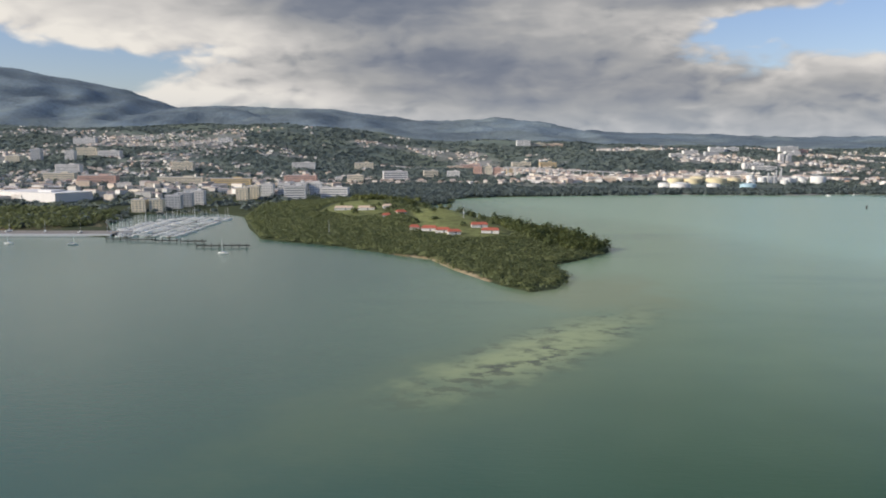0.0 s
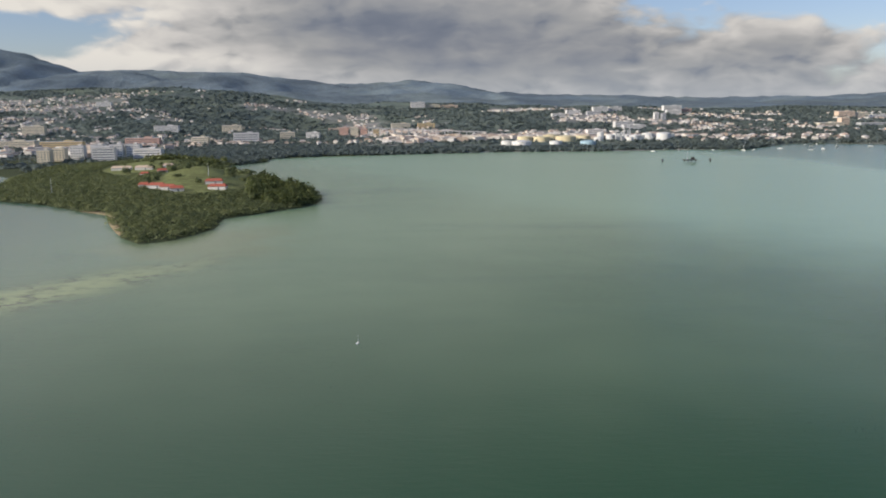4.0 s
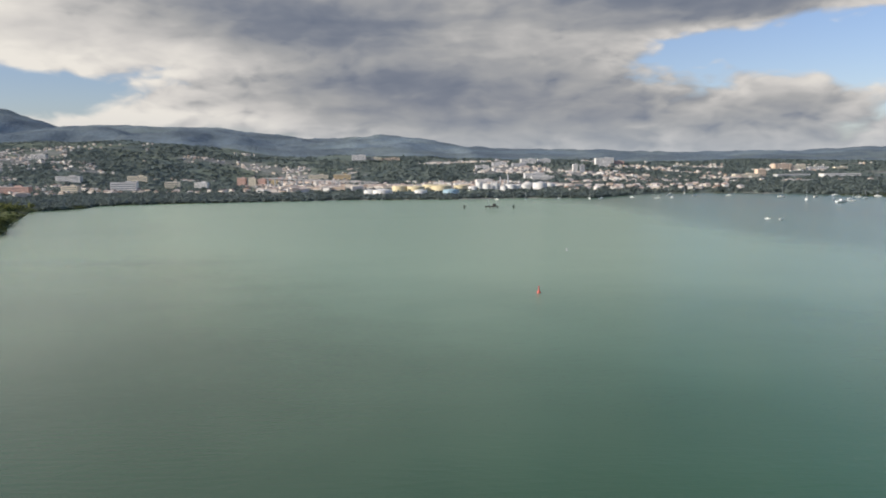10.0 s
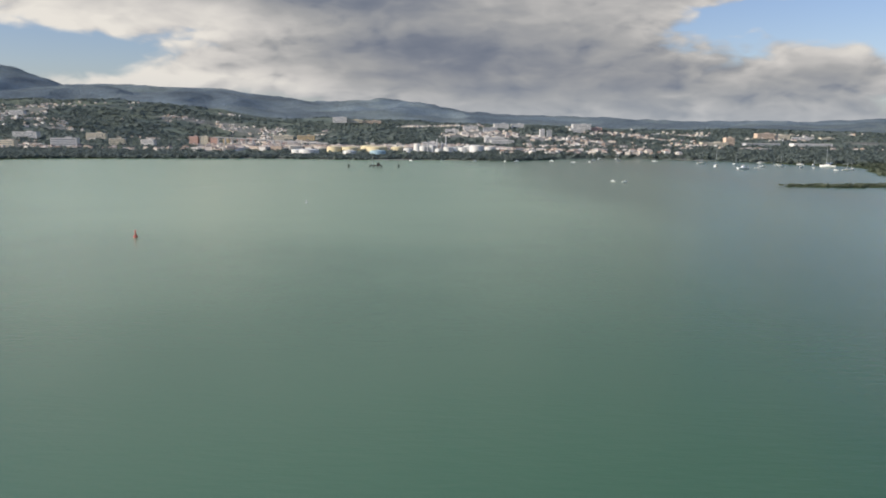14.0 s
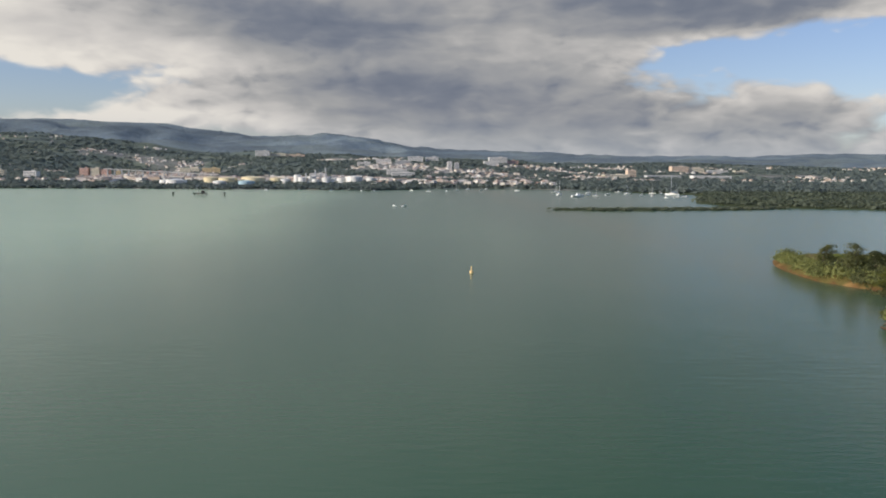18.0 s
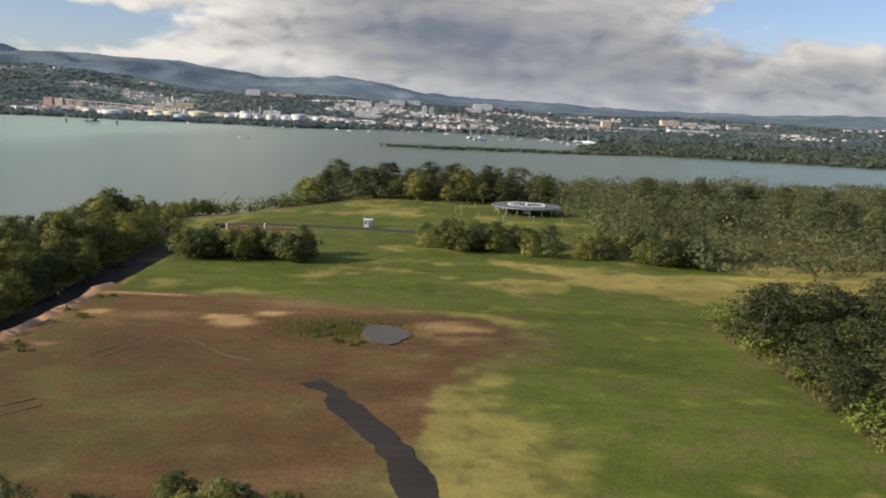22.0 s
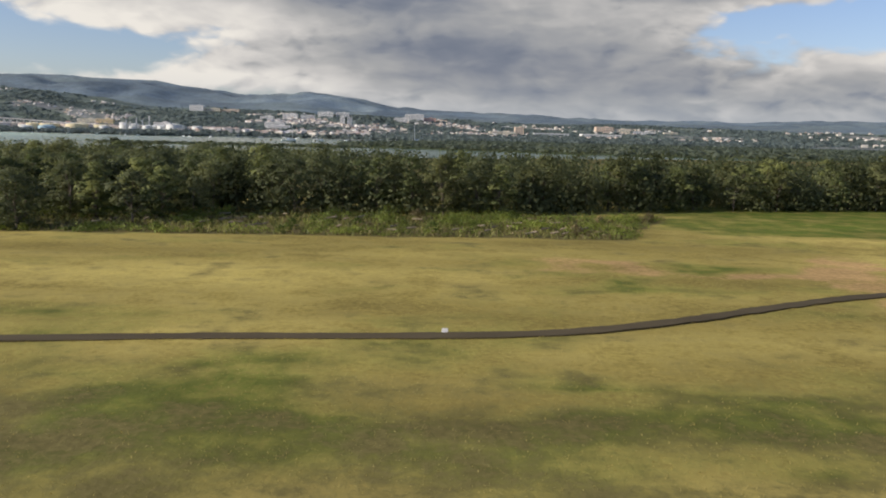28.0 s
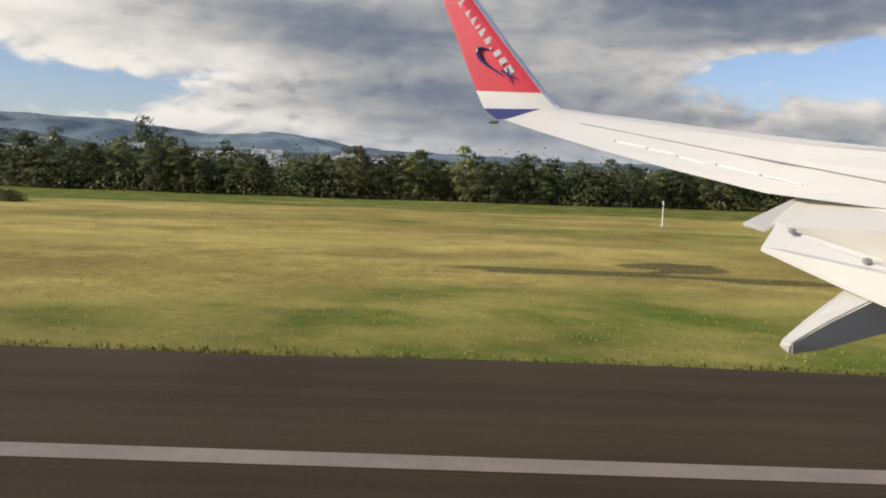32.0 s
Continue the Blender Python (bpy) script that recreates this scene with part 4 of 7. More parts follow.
def block(x, y, w, d, h, colour, label, floors=0, turn=0.0, z=None, roof="roof", group="", name="apartment_building", single=False):
    """A building of several storeys: walls, a parapet roof, a plant room and a band of windows for each storey."""
    z = float(ground_z(x, y)) - 0.6 if z is None else z
    b = thing(name, pose(x, y, z, 0, 0, turn), label, "building", group)
    part("wall", box_bm(w, d, h, bevel=0.12), PAINTS[colour], b)
    part("roof", box_bm(w + 0.6, d + 0.6, 0.5, (0, 0, h)), PAINTS[roof], b)
    if h > 8:
        part("plant_room", box_bm(w * 0.22, d * 0.4, 1.6, (w * 0.15, 0, h + 0.5)), PAINTS[colour], b)
    bays = max(2, int(w / 3.2))
    for k in range(floors):
        zz, hh = 1.4 + k * (h - 1.4) / floors, (h - 1.4) / floors * 0.36
        if single:
            for j in range(bays):
                part("window", box_bm(w / bays * 0.55, 0.14, hh, (-w / 2 + (j + 0.5) * w / bays, -d / 2 - 0.02, zz)), GLASS, b)
        else:
            part("window_band", box_bm(w * 0.93, d + 0.08, hh, (0, 0, zz)), GLASS, b)
    return b


# by the marina and on the headland's neck
# grey on the two middle hotel blocks stands for their shade
for x, y, w, h, t in ((-306, 803, 14, 13, 4), (-290, 806, 13, 13, 6), (-283, 836, 16, 14, 4), (-279, 860, 16, 15, 8), (-274, 886, 16, 16, 4)):
    block(x, y, w, 11, h, "cream" if y < 820 else "grey" if y < 870 else "white", "pale marina hotel block with balconies and rows of windows", 5, t, group="hotel blocks by the marina", single=True)
for x, y, w, h in ((-243, 962, 14, 15), (-236, 988, 14, 16), (-226, 1018, 16, 17), (-208, 1036, 16, 17), (-189, 1046, 16, 17), (-170, 1052, 17, 17)):
    block(x, y, w, 12, h, "cream" if x < -230 else "white", "long pale flats with shaded balconies", 5, 2, group="flats behind the headland", single=True)
block(-186, 990, 26, 12, 16, "white", "white terraced flats on a rise", 5, 5)
block(-140, 1010, 34, 12, 13, "white", "white terraced flats on a rise", 4, -4)
block(-90, 1404, 42, 20, 16, "white", "large white civic building with a curved roof", 4, 8, name="civic_building")
block(-150, 1330, 26, 14, 13, "cream", "cream flats over the mangrove", 4, 0)
block(-30, 1480, 26, 14, 14, "cream", "cream flats over the mangrove", 4, 6)
block(12, 1520, 24, 14, 12, "white", "white flats over the mangrove", 4, -5)
block(62, 1640, 17, 14, 17, "pink", "pink and cream tower block", 7, 0, group="pink tower blocks", single=True)
block(82, 1642, 17, 14, 17, "cream", "pink and cream tower block", 7, 0, group="pink tower blocks", single=True)
block(101, 1644, 15, 14, 15, "pink", "pink and cream tower block", 6, 0, group="pink tower blocks", single=True)
block(126, 1640, 12, 12, 13, "ochre", "small ochre block of flats", 5, 0)
# sheds on the western plain
for x, y, w, d, h, c in ((-480, 958, 112, 50, 11, "white"), (-520, 850, 52, 36, 10, "grey"), (-600, 980, 60, 40, 12, "roof")):
    s = block(x, y, w, d, h, c, "large flat-roofed white warehouse", 0, -28 if x == -480 else 6, name="warehouse", roof="white")
for x, y, w, d, h, c, f in ((-840, 1900, 46, 20, 20, "cream", 5), (-780, 1880, 50, 22, 16, "white", 4), (-905, 1790, 22, 16, 26, "grey", 8), (-830, 1790, 20, 16, 22, "white", 7), (-940, 1760, 30, 18, 14, "cream", 5),
                         (-560, 1300, 60, 18, 12, "pink", 4), (-640, 1340, 50, 16, 13, "cream", 4), (-420, 1280, 70, 18, 11, "cream", 4), (-330, 1240, 60, 16, 12, "ochre", 4), (-240, 1330, 52, 16, 12, "pink", 4),
                         (-700, 1500, 44, 18, 18, "white", 6), (-520, 1600, 40, 16, 18, "cream", 6), (-1060, 1500, 40, 18, 18, "white", 6), (-1180, 1650, 36, 16, 16, "cream", 5), (-1000, 2250, 60, 20, 16, "white", 5),
                         (-1300, 2300, 46, 18, 16, "cream", 5), (-640, 2350, 40, 16, 14, "white", 4), (-300, 1700, 48, 18, 14, "white", 5), (-180, 1760, 40, 16, 14, "cream", 5)):
    block(x, y, w, d, h, c, "pale block of flats standing out of the hillside town", f, 3, group="flats in the western town")
# behind the tank farm and on the hill
for x, y, w, d, h, c, f, z in ((534, 1500, 30, 16, 14, "white", 4, None), (803, 1960, 11, 11, 19, "white", 7, None), (820, 1958, 11, 11, 17, "grey", 7, None), (676, 1800, 44, 16, 14, "white", 5, None), (690, 1770, 50, 14, 9, "white", 3, None),
                               (725, 2200, 40, 16, 13, "white", 4, None), (770, 2210, 34, 16, 12, "white", 4, None), (640, 2150, 38, 15, 12, "white", 4, None), (590, 2100, 34, 14, 11, "white", 4, None), (690, 2130, 36, 14, 10, "grey", 3, None),
                               (245, 2627, 44, 20, 17, "white", 5, 66), (290, 2640, 52, 16, 9, "cream", 3, 66), (345, 2650, 60, 16, 9, "orange", 3, 64), (930, 2200, 40, 16, 12, "white", 4, None), (960, 2300, 52, 18, 16, "white", 5, None),
                               (1000, 2310, 38, 16, 10, "pink", 3, None), (60, 2120, 50, 16, 14, "pink", 4, None), (20, 2080, 40, 14, 12, "orange", 4, None), (180, 1980, 46, 16, 12, "cream", 4, None), (240, 1940, 40, 14, 12, "ochre", 4, None),
                               (1218, 1857, 20, 18, 20, "orange", 6, None), (1180, 1850, 60, 24, 9, "cream", 3, None), (1290, 1850, 80, 22, 8, "grey", 2, None), (1400, 1840, 90, 24, 8, "white", 2, None), (1180, 1600, 60, 12, 5, "white", 1, None),
                               (1500, 2345, 50, 24, 17, "orange", 5, None), (1550, 2350, 46, 22, 13, "cream", 4, None), (1620, 2360, 60, 16, 9, "white", 3, None), (1700, 2380, 40, 16, 9, "cream", 3, None), (1230, 2500, 36, 14, 10, "white", 3, None)):
    block(x, y, w, d, h, c, "%s building on the green slope above the bay" % {"white": "white", "grey": "grey", "cream": "cream", "orange": "orange-tinted", "pink": "pink", "ochre": "ochre"}[c], f, 2, z, group="buildings above the bay")

# red-roofed houses on the headland
for x, y, w, d, t in ((-13, 585, 11, 5, -8), (-3, 576, 10, 5, -4), (24, 599, 12, 5, 5), (31, 577, 12.5, 5, -6), (5, 568, 9, 4.5, 10), (-24, 592, 7, 5, 0), (-100, 782, 18, 6, 4), (-78, 778, 16, 5, 0), (-58, 786, 9, 6, 10), (-40, 700, 8, 6, 20), (-52, 690, 7, 5, 0)):
    z = float(north_height(np.array(x * 1.0), np.array(y * 1.0))) - 0.3
    h = thing("house", pose(x, y, z, 0, 0, t), "long low house with a red tin roof on the meadow", "house", "red-roofed houses on the headland")
    part("wall", box_bm(w, d, 2.4), PAINTS["white"], h)
    rb = bmesh.new()
    vs = [rb.verts.new(p) for p in ((-w / 2 - .5, -d / 2 - .5, 2.4), (w / 2 + .5, -d / 2 - .5, 2.4), (w / 2 + .5, d / 2 + .5, 2.4), (-w / 2 - .5, d / 2 + .5, 2.4), (-w / 2 + 1, 0, 4.2), (w / 2 - 1, 0, 4.2))]
    for f in ((0, 1, 5, 4), (2, 3, 4, 5), (1, 2, 5), (3, 0, 4), (3, 2, 1, 0)):
        rb.faces.new([vs[i] for i in f])
    part("roof", rb, PAINTS["red"] if y < 760 else PAINTS["orange"], h)
    part("door", box_bm(0.9, 0.1, 1.9, (w * 0.1, -d / 2 - 0.05, 0.1)), GLASS, h)
mast = thing("radio_mast", pose(13, 632, float(north_height(np.array(13.0), np.array(632.0)))), "thin lattice radio mast on the meadow", "mast")
part("tower", cyl_bm(0.34, 0.16, 7.5, 6), PAINTS["grey"], mast)
part("antenna", cyl_bm(0.10, 0.06, 2, 6, (0, 0, 7.5)), PAINTS["white"], mast)
mast2 = thing("radio_mast", pose(-86, 585, 1.5), "thin pale mast standing in the mangrove", "mast")
part("tower", cyl_bm(0.22, 0.10, 12, 6), PAINTS["grey"], mast2)

# ---------------------------------------------------------------- tank farm
TANK = [mat("tank_cream", (0.76, 0.66, 0.42), 0.6, vary=0.08, scale=0.1), mat("tank_white", (0.78, 0.77, 0.72), 0.6, vary=0.08, scale=0.1), mat("tank_blue", (0.40, 0.56, 0.62), 0.6, vary=0.08, scale=0.1)]


def tank(x, y, r, h, m, label):
    t = thing("oil_tank", pose(x, y, float(ground_z(x, y)) - 0.3), label, "tank", "tanks of the oil depot")
    shell = part("shell", cyl_bm(r, r, h, 28), TANK[m], t)
    part("roof", cyl_bm(r * 1.01, r * 0.15, r * 0.12, 28, (0, 0, h)), TANK[m], t)
    part("stair", box_bm(0.6, 0.8, h, (r * 0.7, -r * 0.74, 0)), PAINTS["grey"], shell)
    for k in (0.33, 0.66):
        part("rim", cyl_bm(r * 1.012, r * 1.012, 0.25, 28, (0, 0, h * k)), TANK[m], shell)


for x, y, r, h, m in ((377, 1342, 13, 8.5, 0), (404, 1338, 15, 8, 0), (446, 1345, 17, 8.5, 0), (352, 1224, 15, 7, 1), (332, 1240, 9, 6.5, 1), (455, 1226, 12, 6, 2), (410, 1250, 10, 5, 1), (610, 1336, 12, 12, 1), (512, 1372, 6, 13, 1), (523, 1350, 7, 10, 1),
                      (537, 1356, 8, 11, 1), (563, 1344, 8, 9, 1), (575, 1348, 7, 9, 1), (587, 1346, 8, 9, 1), (548, 1320, 6, 7, 1), (498, 1330, 8, 7, 1), (480, 1360, 12, 8, 0), (430, 1390, 14, 9, 0), (635, 1380, 9, 9, 1), (600, 1390, 10, 10, 1)):
    tank(x, y, r, h, m, ("large cream oil tank", "white oil tank", "pale blue oil tank")[m] + " with a low cone roof in the depot")
for x, y, h in ((545, 1345, 22), (553, 1350, 18), (560, 1362, 25), (530, 1340, 17), (538, 1335, 15)):
    c = thing("distillation_column", pose(x, y, float(ground_z(x, y))), "slim grey process column of the refinery", "column", "refinery columns")
    part("shell", cyl_bm(1.3, 1.1, h, 10), PAINTS["grey"], c)
    for k in (0.4, 0.7, 0.95):
        part("platform", cyl_bm(2.2, 2.2, 0.4, 10, (0, 0, h * k)), PAINTS["roof"], c)
via = thing("viaduct", pose(0, 0, 0), "long pale motorway viaduct on piers climbing the slope", "bridge")
for k in range(16):
    x, y, z = 120 + k * 14, 1600 - k * 2, 24 - k * 0.62
    part("deck", box_bm(14.2, 8, 1.6, (x, y, z)), PAINTS["roof"], via)
    part("pier", box_bm(1.6, 5, z + 4, (x, y, -4)), PAINTS["grey"], via)

# ---------------------------------------------------------------- boats
HULL = mat("boat_hull", (0.86, 0.86, 0.84), 0.35, vary=0.08, scale=0.2, per_object=0.25)
DECK = mat("boat_deck", (0.78, 0.76, 0.70), 0.6, vary=0.15)
ALLOY = mat("mast_alloy", (0.62, 0.63, 0.64), 0.35, 0.6, vary=0.05)
CANVAS = mat("boat_canvas", (0.16, 0.24, 0.40), 0.9, vary=0.2, per_object=0.8)


def hull_bm(L, B, H):
    bm = bmesh.new()
    rings = []
    for u in np.linspace(-0.5, 0.5, 9):
        half = B / 2 * (1 - max(0.0, (u + 0.05) / 0.55) ** 2.2) * (0.82 + 0.18 * min(1, (u + 0.5) / 0.3))
        half = max(half, 0.02)
        sheer = H * (1 + 0.25 * (u + 0.1) ** 2 * 4)
        rings.append([bm.verts.new((u * L, sx * half * k, zz)) for sx, k, zz in ((-1, 1, sheer), (-1, 0.8, H * 0.35), (-1, 0.2, -H * 0.35), (1, 0.2, -H * 0.35), (1, 0.8, H * 0.35), (1, 1, sheer))])
    for a, b in zip(rings, rings[1:]):
        for i in range(5):
            bm.faces.new((a[i], b[i], b[i + 1], a[i + 1]))
        bm.faces.new((a[5], b[5], b[0], a[0]))
    bm.faces.new(rings[0][::-1])
    bm.faces.new(rings[-1])
    return bm


def sailboat(at, L, label, group, rig=True):
    b = thing("sailing_boat" if rig else "motor_boat", at, label, "boat", group)
    B, H = L * 0.30, L * 0.10
    part("hull", hull_bm(L, B, H), HULL, b)
    part("cabin", box_bm(L * 0.34, B * 0.55, H * 0.8, (L * 0.02, 0, H * 0.9), 0.05 * H), DECK if rig else HULL, b)
    if rig:
        pole = part("mast", cyl_bm(L * 0.016, L * 0.011, L * 1.3, 6, (L * 0.08, 0, H)), ALLOY, b)
        bm = bmesh.new()
        bmesh.ops.create_cone(bm, cap_ends=True, segments=6, radius1=L * 0.016, radius2=L * 0.012, depth=L * 0.40, matrix=Matrix.Translation((-L * 0.12, 0, H * 2.4)) @ Matrix.Rotation(radians(90), 4, "Y"))
        part("boom", bm, CANVAS, pole, "furled sail on the boom")
    else:
        part("flybridge", box_bm(L * 0.2, B * 0.5, H * 0.7, (0, 0, H * 1.7), 0.05 * H), HULL, b)
        part("windscreen", box_bm(L * 0.03, B * 0.5, H * 0.5, (L * 0.19, 0, H * 1.0)), GLASS, b)
    return b


proto = sailboat(pose(-286, 660, 0, 0, 0, 80), 6.4, "white sailing boat moored with furled sails", "boats in the marina")
WOODEN = mat("pontoon_planks", (0.34, 0.30, 0.25), 0.9, vary=0.2)
rb = random.Random(5)
for k, (ax, ay, bx, by) in enumerate(((-252, 600, -254, 735), (-237, 588, -239, 752), (-221, 590, -222, 750), (-205, 588, -205, 744))):
    pt = thing("pontoon", pose(0, 0, 0), "long floating pontoon between moored boats", "pontoon", "marina pontoons")
    turn = math.degrees(math.atan2(by - ay, bx - ax))
    part("deck", box_bm(math.hypot(bx - ax, by - ay), 1.6, 0.5), WOODEN, pt, at=pose((ax + bx) / 2, (ay + by) / 2, 0.1, 0, 0, turn))
    for j in range(5):
        u = j / 4
        part("post", cyl_bm(0.25, 0.25, 3.4, 8), PAINTS["grey"], pt, at=pose(ax + (bx - ax) * u, ay + (by - ay) * u + 1.0, -1))
    for j in range(18):
        for side in (-1, 1):
            if rb.random() < 0.88:
                u = (j + 0.5) / 18
                s = rb.uniform(0.95, 1.4)
                m = pose(ax + (bx - ax) * u, ay + (by - ay) * u, 0, 0, 0, turn + side * 90 + rb.uniform(-4, 4)) @ pose(4.2 * s, 0, 0) @ Matrix.Scale(s, 4)
                c = copy_thing(proto, m)
                c.matrix_basis = m
proto.matrix_basis = pose(-254.2, 543.9, 0, 0, 0, 12)
for x, y in ((-301.4, 549.8), (-140, 500)):
    copy_thing(proto, pose(x, y, 0, 0, 0, 170))
rb = random.Random(9)
DARK = mat("tarred_timber", (0.05, 0.048, 0.045), 0.9, vary=0.2)
for ax, bx, y in ((-166, -150, 531.5), (-148, -131, 532.5), (-242, -225, 569.5), (-223, -206, 566), (-204, -188, 561), (-185, -167, 557)):
    j = thing("jetty", pose(0, 0, 0), "dark timber jetty on posts off the marina", "jetty", "jetties off the marina")
    part("deck", box_bm(bx - ax, 1.8, 0.6, ((ax + bx) / 2, y, 0.9)), DARK, j)
    for k in range(int((bx - ax) / 5) + 1):
        part("post", cyl_bm(0.3, 0.3, 4, 8, (ax + k * 5, y - 0.8, -1)), DARK, j)
quay = thing("quay", pose(0, 0, 0), "long low stone quay with parked boats at the marina's edge", "quay")
part("wall", box_bm(420, 3, 2.2, (-460, 597, -0.6)), PAINTS["grey"], quay)
part("deck", box_bm(420, 24, 0.5, (-460, 610.5, 1.1)), mat("quay_stone", (0.25, 0.23, 0.20), 0.9, vary=0.3), quay)
for k in range(26):
    x = -640 + k * 14.5
    m = pose(x, 609 + rb.uniform(-3, 6), 1.85, 0, 0, rb.uniform(60, 120))
    if k % 2:
        copy_thing(proto, m)
hut = block(-245, 612, 9, 6, 4, "roof", "small marina office with a pale roof", 1, 10, name="marina_office")

fish = sailboat(pose(885, 905, 0, 0, 0, 20), 16, "white motor yacht at anchor in the inlet", "boats at anchor", rig=False)
cat = sailboat(pose(876, 968, 0, 0, 0, 60), 13, "white sailing yacht at anchor in the inlet", "boats at anchor")
for x, y, big, sail in ((890, 1062, 11, 1), (932, 1053, 9, 1), (984, 1100, 9, 0), (976, 1028, 8, 1), (1016, 1050, 9, 1), (1022, 990, 18, 1), (1018, 1020, 9, 0), (1030, 1000, 9, 1), (785, 1203, 8, 0), (815, 1225, 9, 1), (911, 969, 8, 0), (911, 928, 8, 1),
                        (939, 982, 8, 0), (967, 995, 9, 1), (973, 956, 8, 0), (981, 939, 8, 1), (979, 884, 8, 1), (994, 890, 9, 1), (1004, 900, 8, 1), (1012, 912, 9, 0), (614, 1110, 7, 0), (722, 1066, 7, 1), (746, 1080, 9, 0), (799, 1140, 8, 1), (649, 1080, 7, 0),
                        (508, 1080, 7, 0), (549, 1095, 7, 1), (593, 1084, 7, 0), (633, 1078, 8, 1), (688, 641, 5, 0), (680, 648, 5, 0), (700, 1110, 7, 0), (765, 1150, 8, 1), (850, 1140, 8, 1)):
    src = cat if sail else fish
    s = big / (13 if sail else 16)
    m = pose(x, y, 0, 0, 0, rb.uniform(0, 360)) @ Matrix.Scale(s, 4)
    c = copy_thing(src, m)
    c.matrix_basis = m
m = pose(143, 200, 0, 0, 0, 75) @ Matrix.Scale(0.14, 4)
c = copy_thing(cat, m)
c.matrix_basis = m
c["label"], c["group"] = "small sailing boat alone on the open bay", ""


def buoy(x, y, h, colour, label):
    b = thing("buoy", pose(x, y, 0), label, "buoy", "channel buoys")
    m = mat("buoy_" + label.split()[0], colour, 0.5, vary=0.1)
    part("float", cyl_bm(h * 0.28, h * 0.28, h * 0.35, 14, (0, 0, -h * 0.08), h * 0.03), m, b)
    part("tower", cyl_bm(h * 0.16, h * 0.06, h * 0.55, 8, (0, 0, h * 0.27)), m, b)
    part("topmark", cyl_bm(h * 0.10, h * 0.10, h * 0.18, 10, (0, 0, h * 0.82)), m, b)


buoy(429, 285, 2.6, (0.60, 0.16, 0.12), "red steel channel buoy on the green water")
buoy(468, 426, 1.6, (0.6, 0.6, 0.58), "pale mooring buoy on the green water")
buoy(705.6, 231.6, 2.0, (0.85, 0.62, 0.30), "yellow steel channel buoy on the green water")
dol = thing("mooring_platform", pose(476, 858, 0), "dark steel mooring platform with masts in the bay", "platform")
part("deck", box_bm(14, 6, 1.0, (0, 0, 2.0)), DARK, dol)
for dx in (-6, -2, 2, 6):
    part("post", cyl_bm(0.4, 0.4, 4, 8, (dx, 0, -1)), DARK, dol)
part("crane", cyl_bm(0.3, 0.15, 8, 6, (-3, 0, 3)), PAINTS["grey"], dol)
part("hut", box_bm(3, 3, 2.4, (3, 0, 3)), DARK, dol)
for x in (447, 500):
    d2 = thing("mooring_dolphin", pose(x, 862, 0), "dark mooring post standing in the bay", "post", "mooring dolphins")
    part("post", cyl_bm(0.8, 0.8, 4, 8, (0, 0, -1)), DARK, d2)
    part("cap", cyl_bm(1.3, 1.3, 0.5, 8, (0, 0, 3)), DARK, d2)

# ---------------------------------------------------------------- airfield plants
def tube(bm, a, b, r0, r1, n=6):
    """A tapered limb from a to b."""
    a, b = Vector(a), Vector(b)
    q = (b - a).to_track_quat("Z", "Y").to_matrix()
    low = [bm.verts.new(a + q @ Vector((math.cos(i * math.tau / n) * r0, math.sin(i * math.tau / n) * r0, 0))) for i in range(n)]
    top = [bm.verts.new(b + q @ Vector((math.cos(i * math.tau / n) * r1, math.sin(i * math.tau / n) * r1, 0))) for i in range(n)]
    for i in range(n):
        bm.faces.new((low[i], low[(i + 1) % n], top[(i + 1) % n], top[i]))
    bm.faces.new(top)


def tree_proto(name, h, r, clumps, per, size, leaf, seed, low=0.35, trunk=0.09):
    """One tree: tapered trunk, limbs to each clump, and a crown of leaf sprays with gaps."""
    rng = np.random.default_rng(seed)
    c = []
    for k in range(clumps):
        u = (k + 0.5) / clumps
        a = k * 2.4 + rng.uniform(-0.4, 0.4)
        rad = r * (0.62 * math.sin(math.pi * min(1, u * 0.85 + 0.12))) * rng.uniform(0.55, 1.35)
        c.append((math.cos(a) * rad, math.sin(a) * rad, h * (low + (0.92 - low) * u + rng.uniform(-0.07, 0.07))))
    c = np.array(c)
    cr = r * rng.uniform(0.20, 0.46, clumps)
    me = spray_mesh(name + "_crown", sprays(c, cr, cr * rng.uniform(0.7, 1.0, clumps), per, size, rng, core=(0, 0, h * 0.45)), leaf)
    bm = bmesh.new()
    lean = Vector((rng.uniform(-0.05, 0.05) * h, rng.uniform(-0.05, 0.05) * h, h * 0.55))
    tube(bm, (0, 0, -0.5), lean, trunk * h * 0.3, trunk * h * 0.16, 7)
    for p in c[::3]:
        s = lean * float(np.clip(p[2] / h * 0.85, 0.25, 0.95))
        tube(bm, s, Vector(p), trunk * h * 0.11, trunk * h * 0.04, 5)
    tm = bpy.data.meshes.new(name + "_trunk")
    bm.to_mesh(tm)
    bm.free()
    tm.materials.append(BARK)
    return tm, me


def plant(kind, protos, x, y, z, s, turn, label, category, group):
    tm, me = protos
    t = thing(kind, pose(x, y, z, 0, 0, turn) @ Matrix.Diagonal((s[0], s[0], s[1], 1)), label, category, group)
    part("trunk", tm, parent=t)
    part("crown", me, parent=t)
    return t


def field_z(x, y):
    return float(field_height(np.array(float(x)), np.array(float(y))))


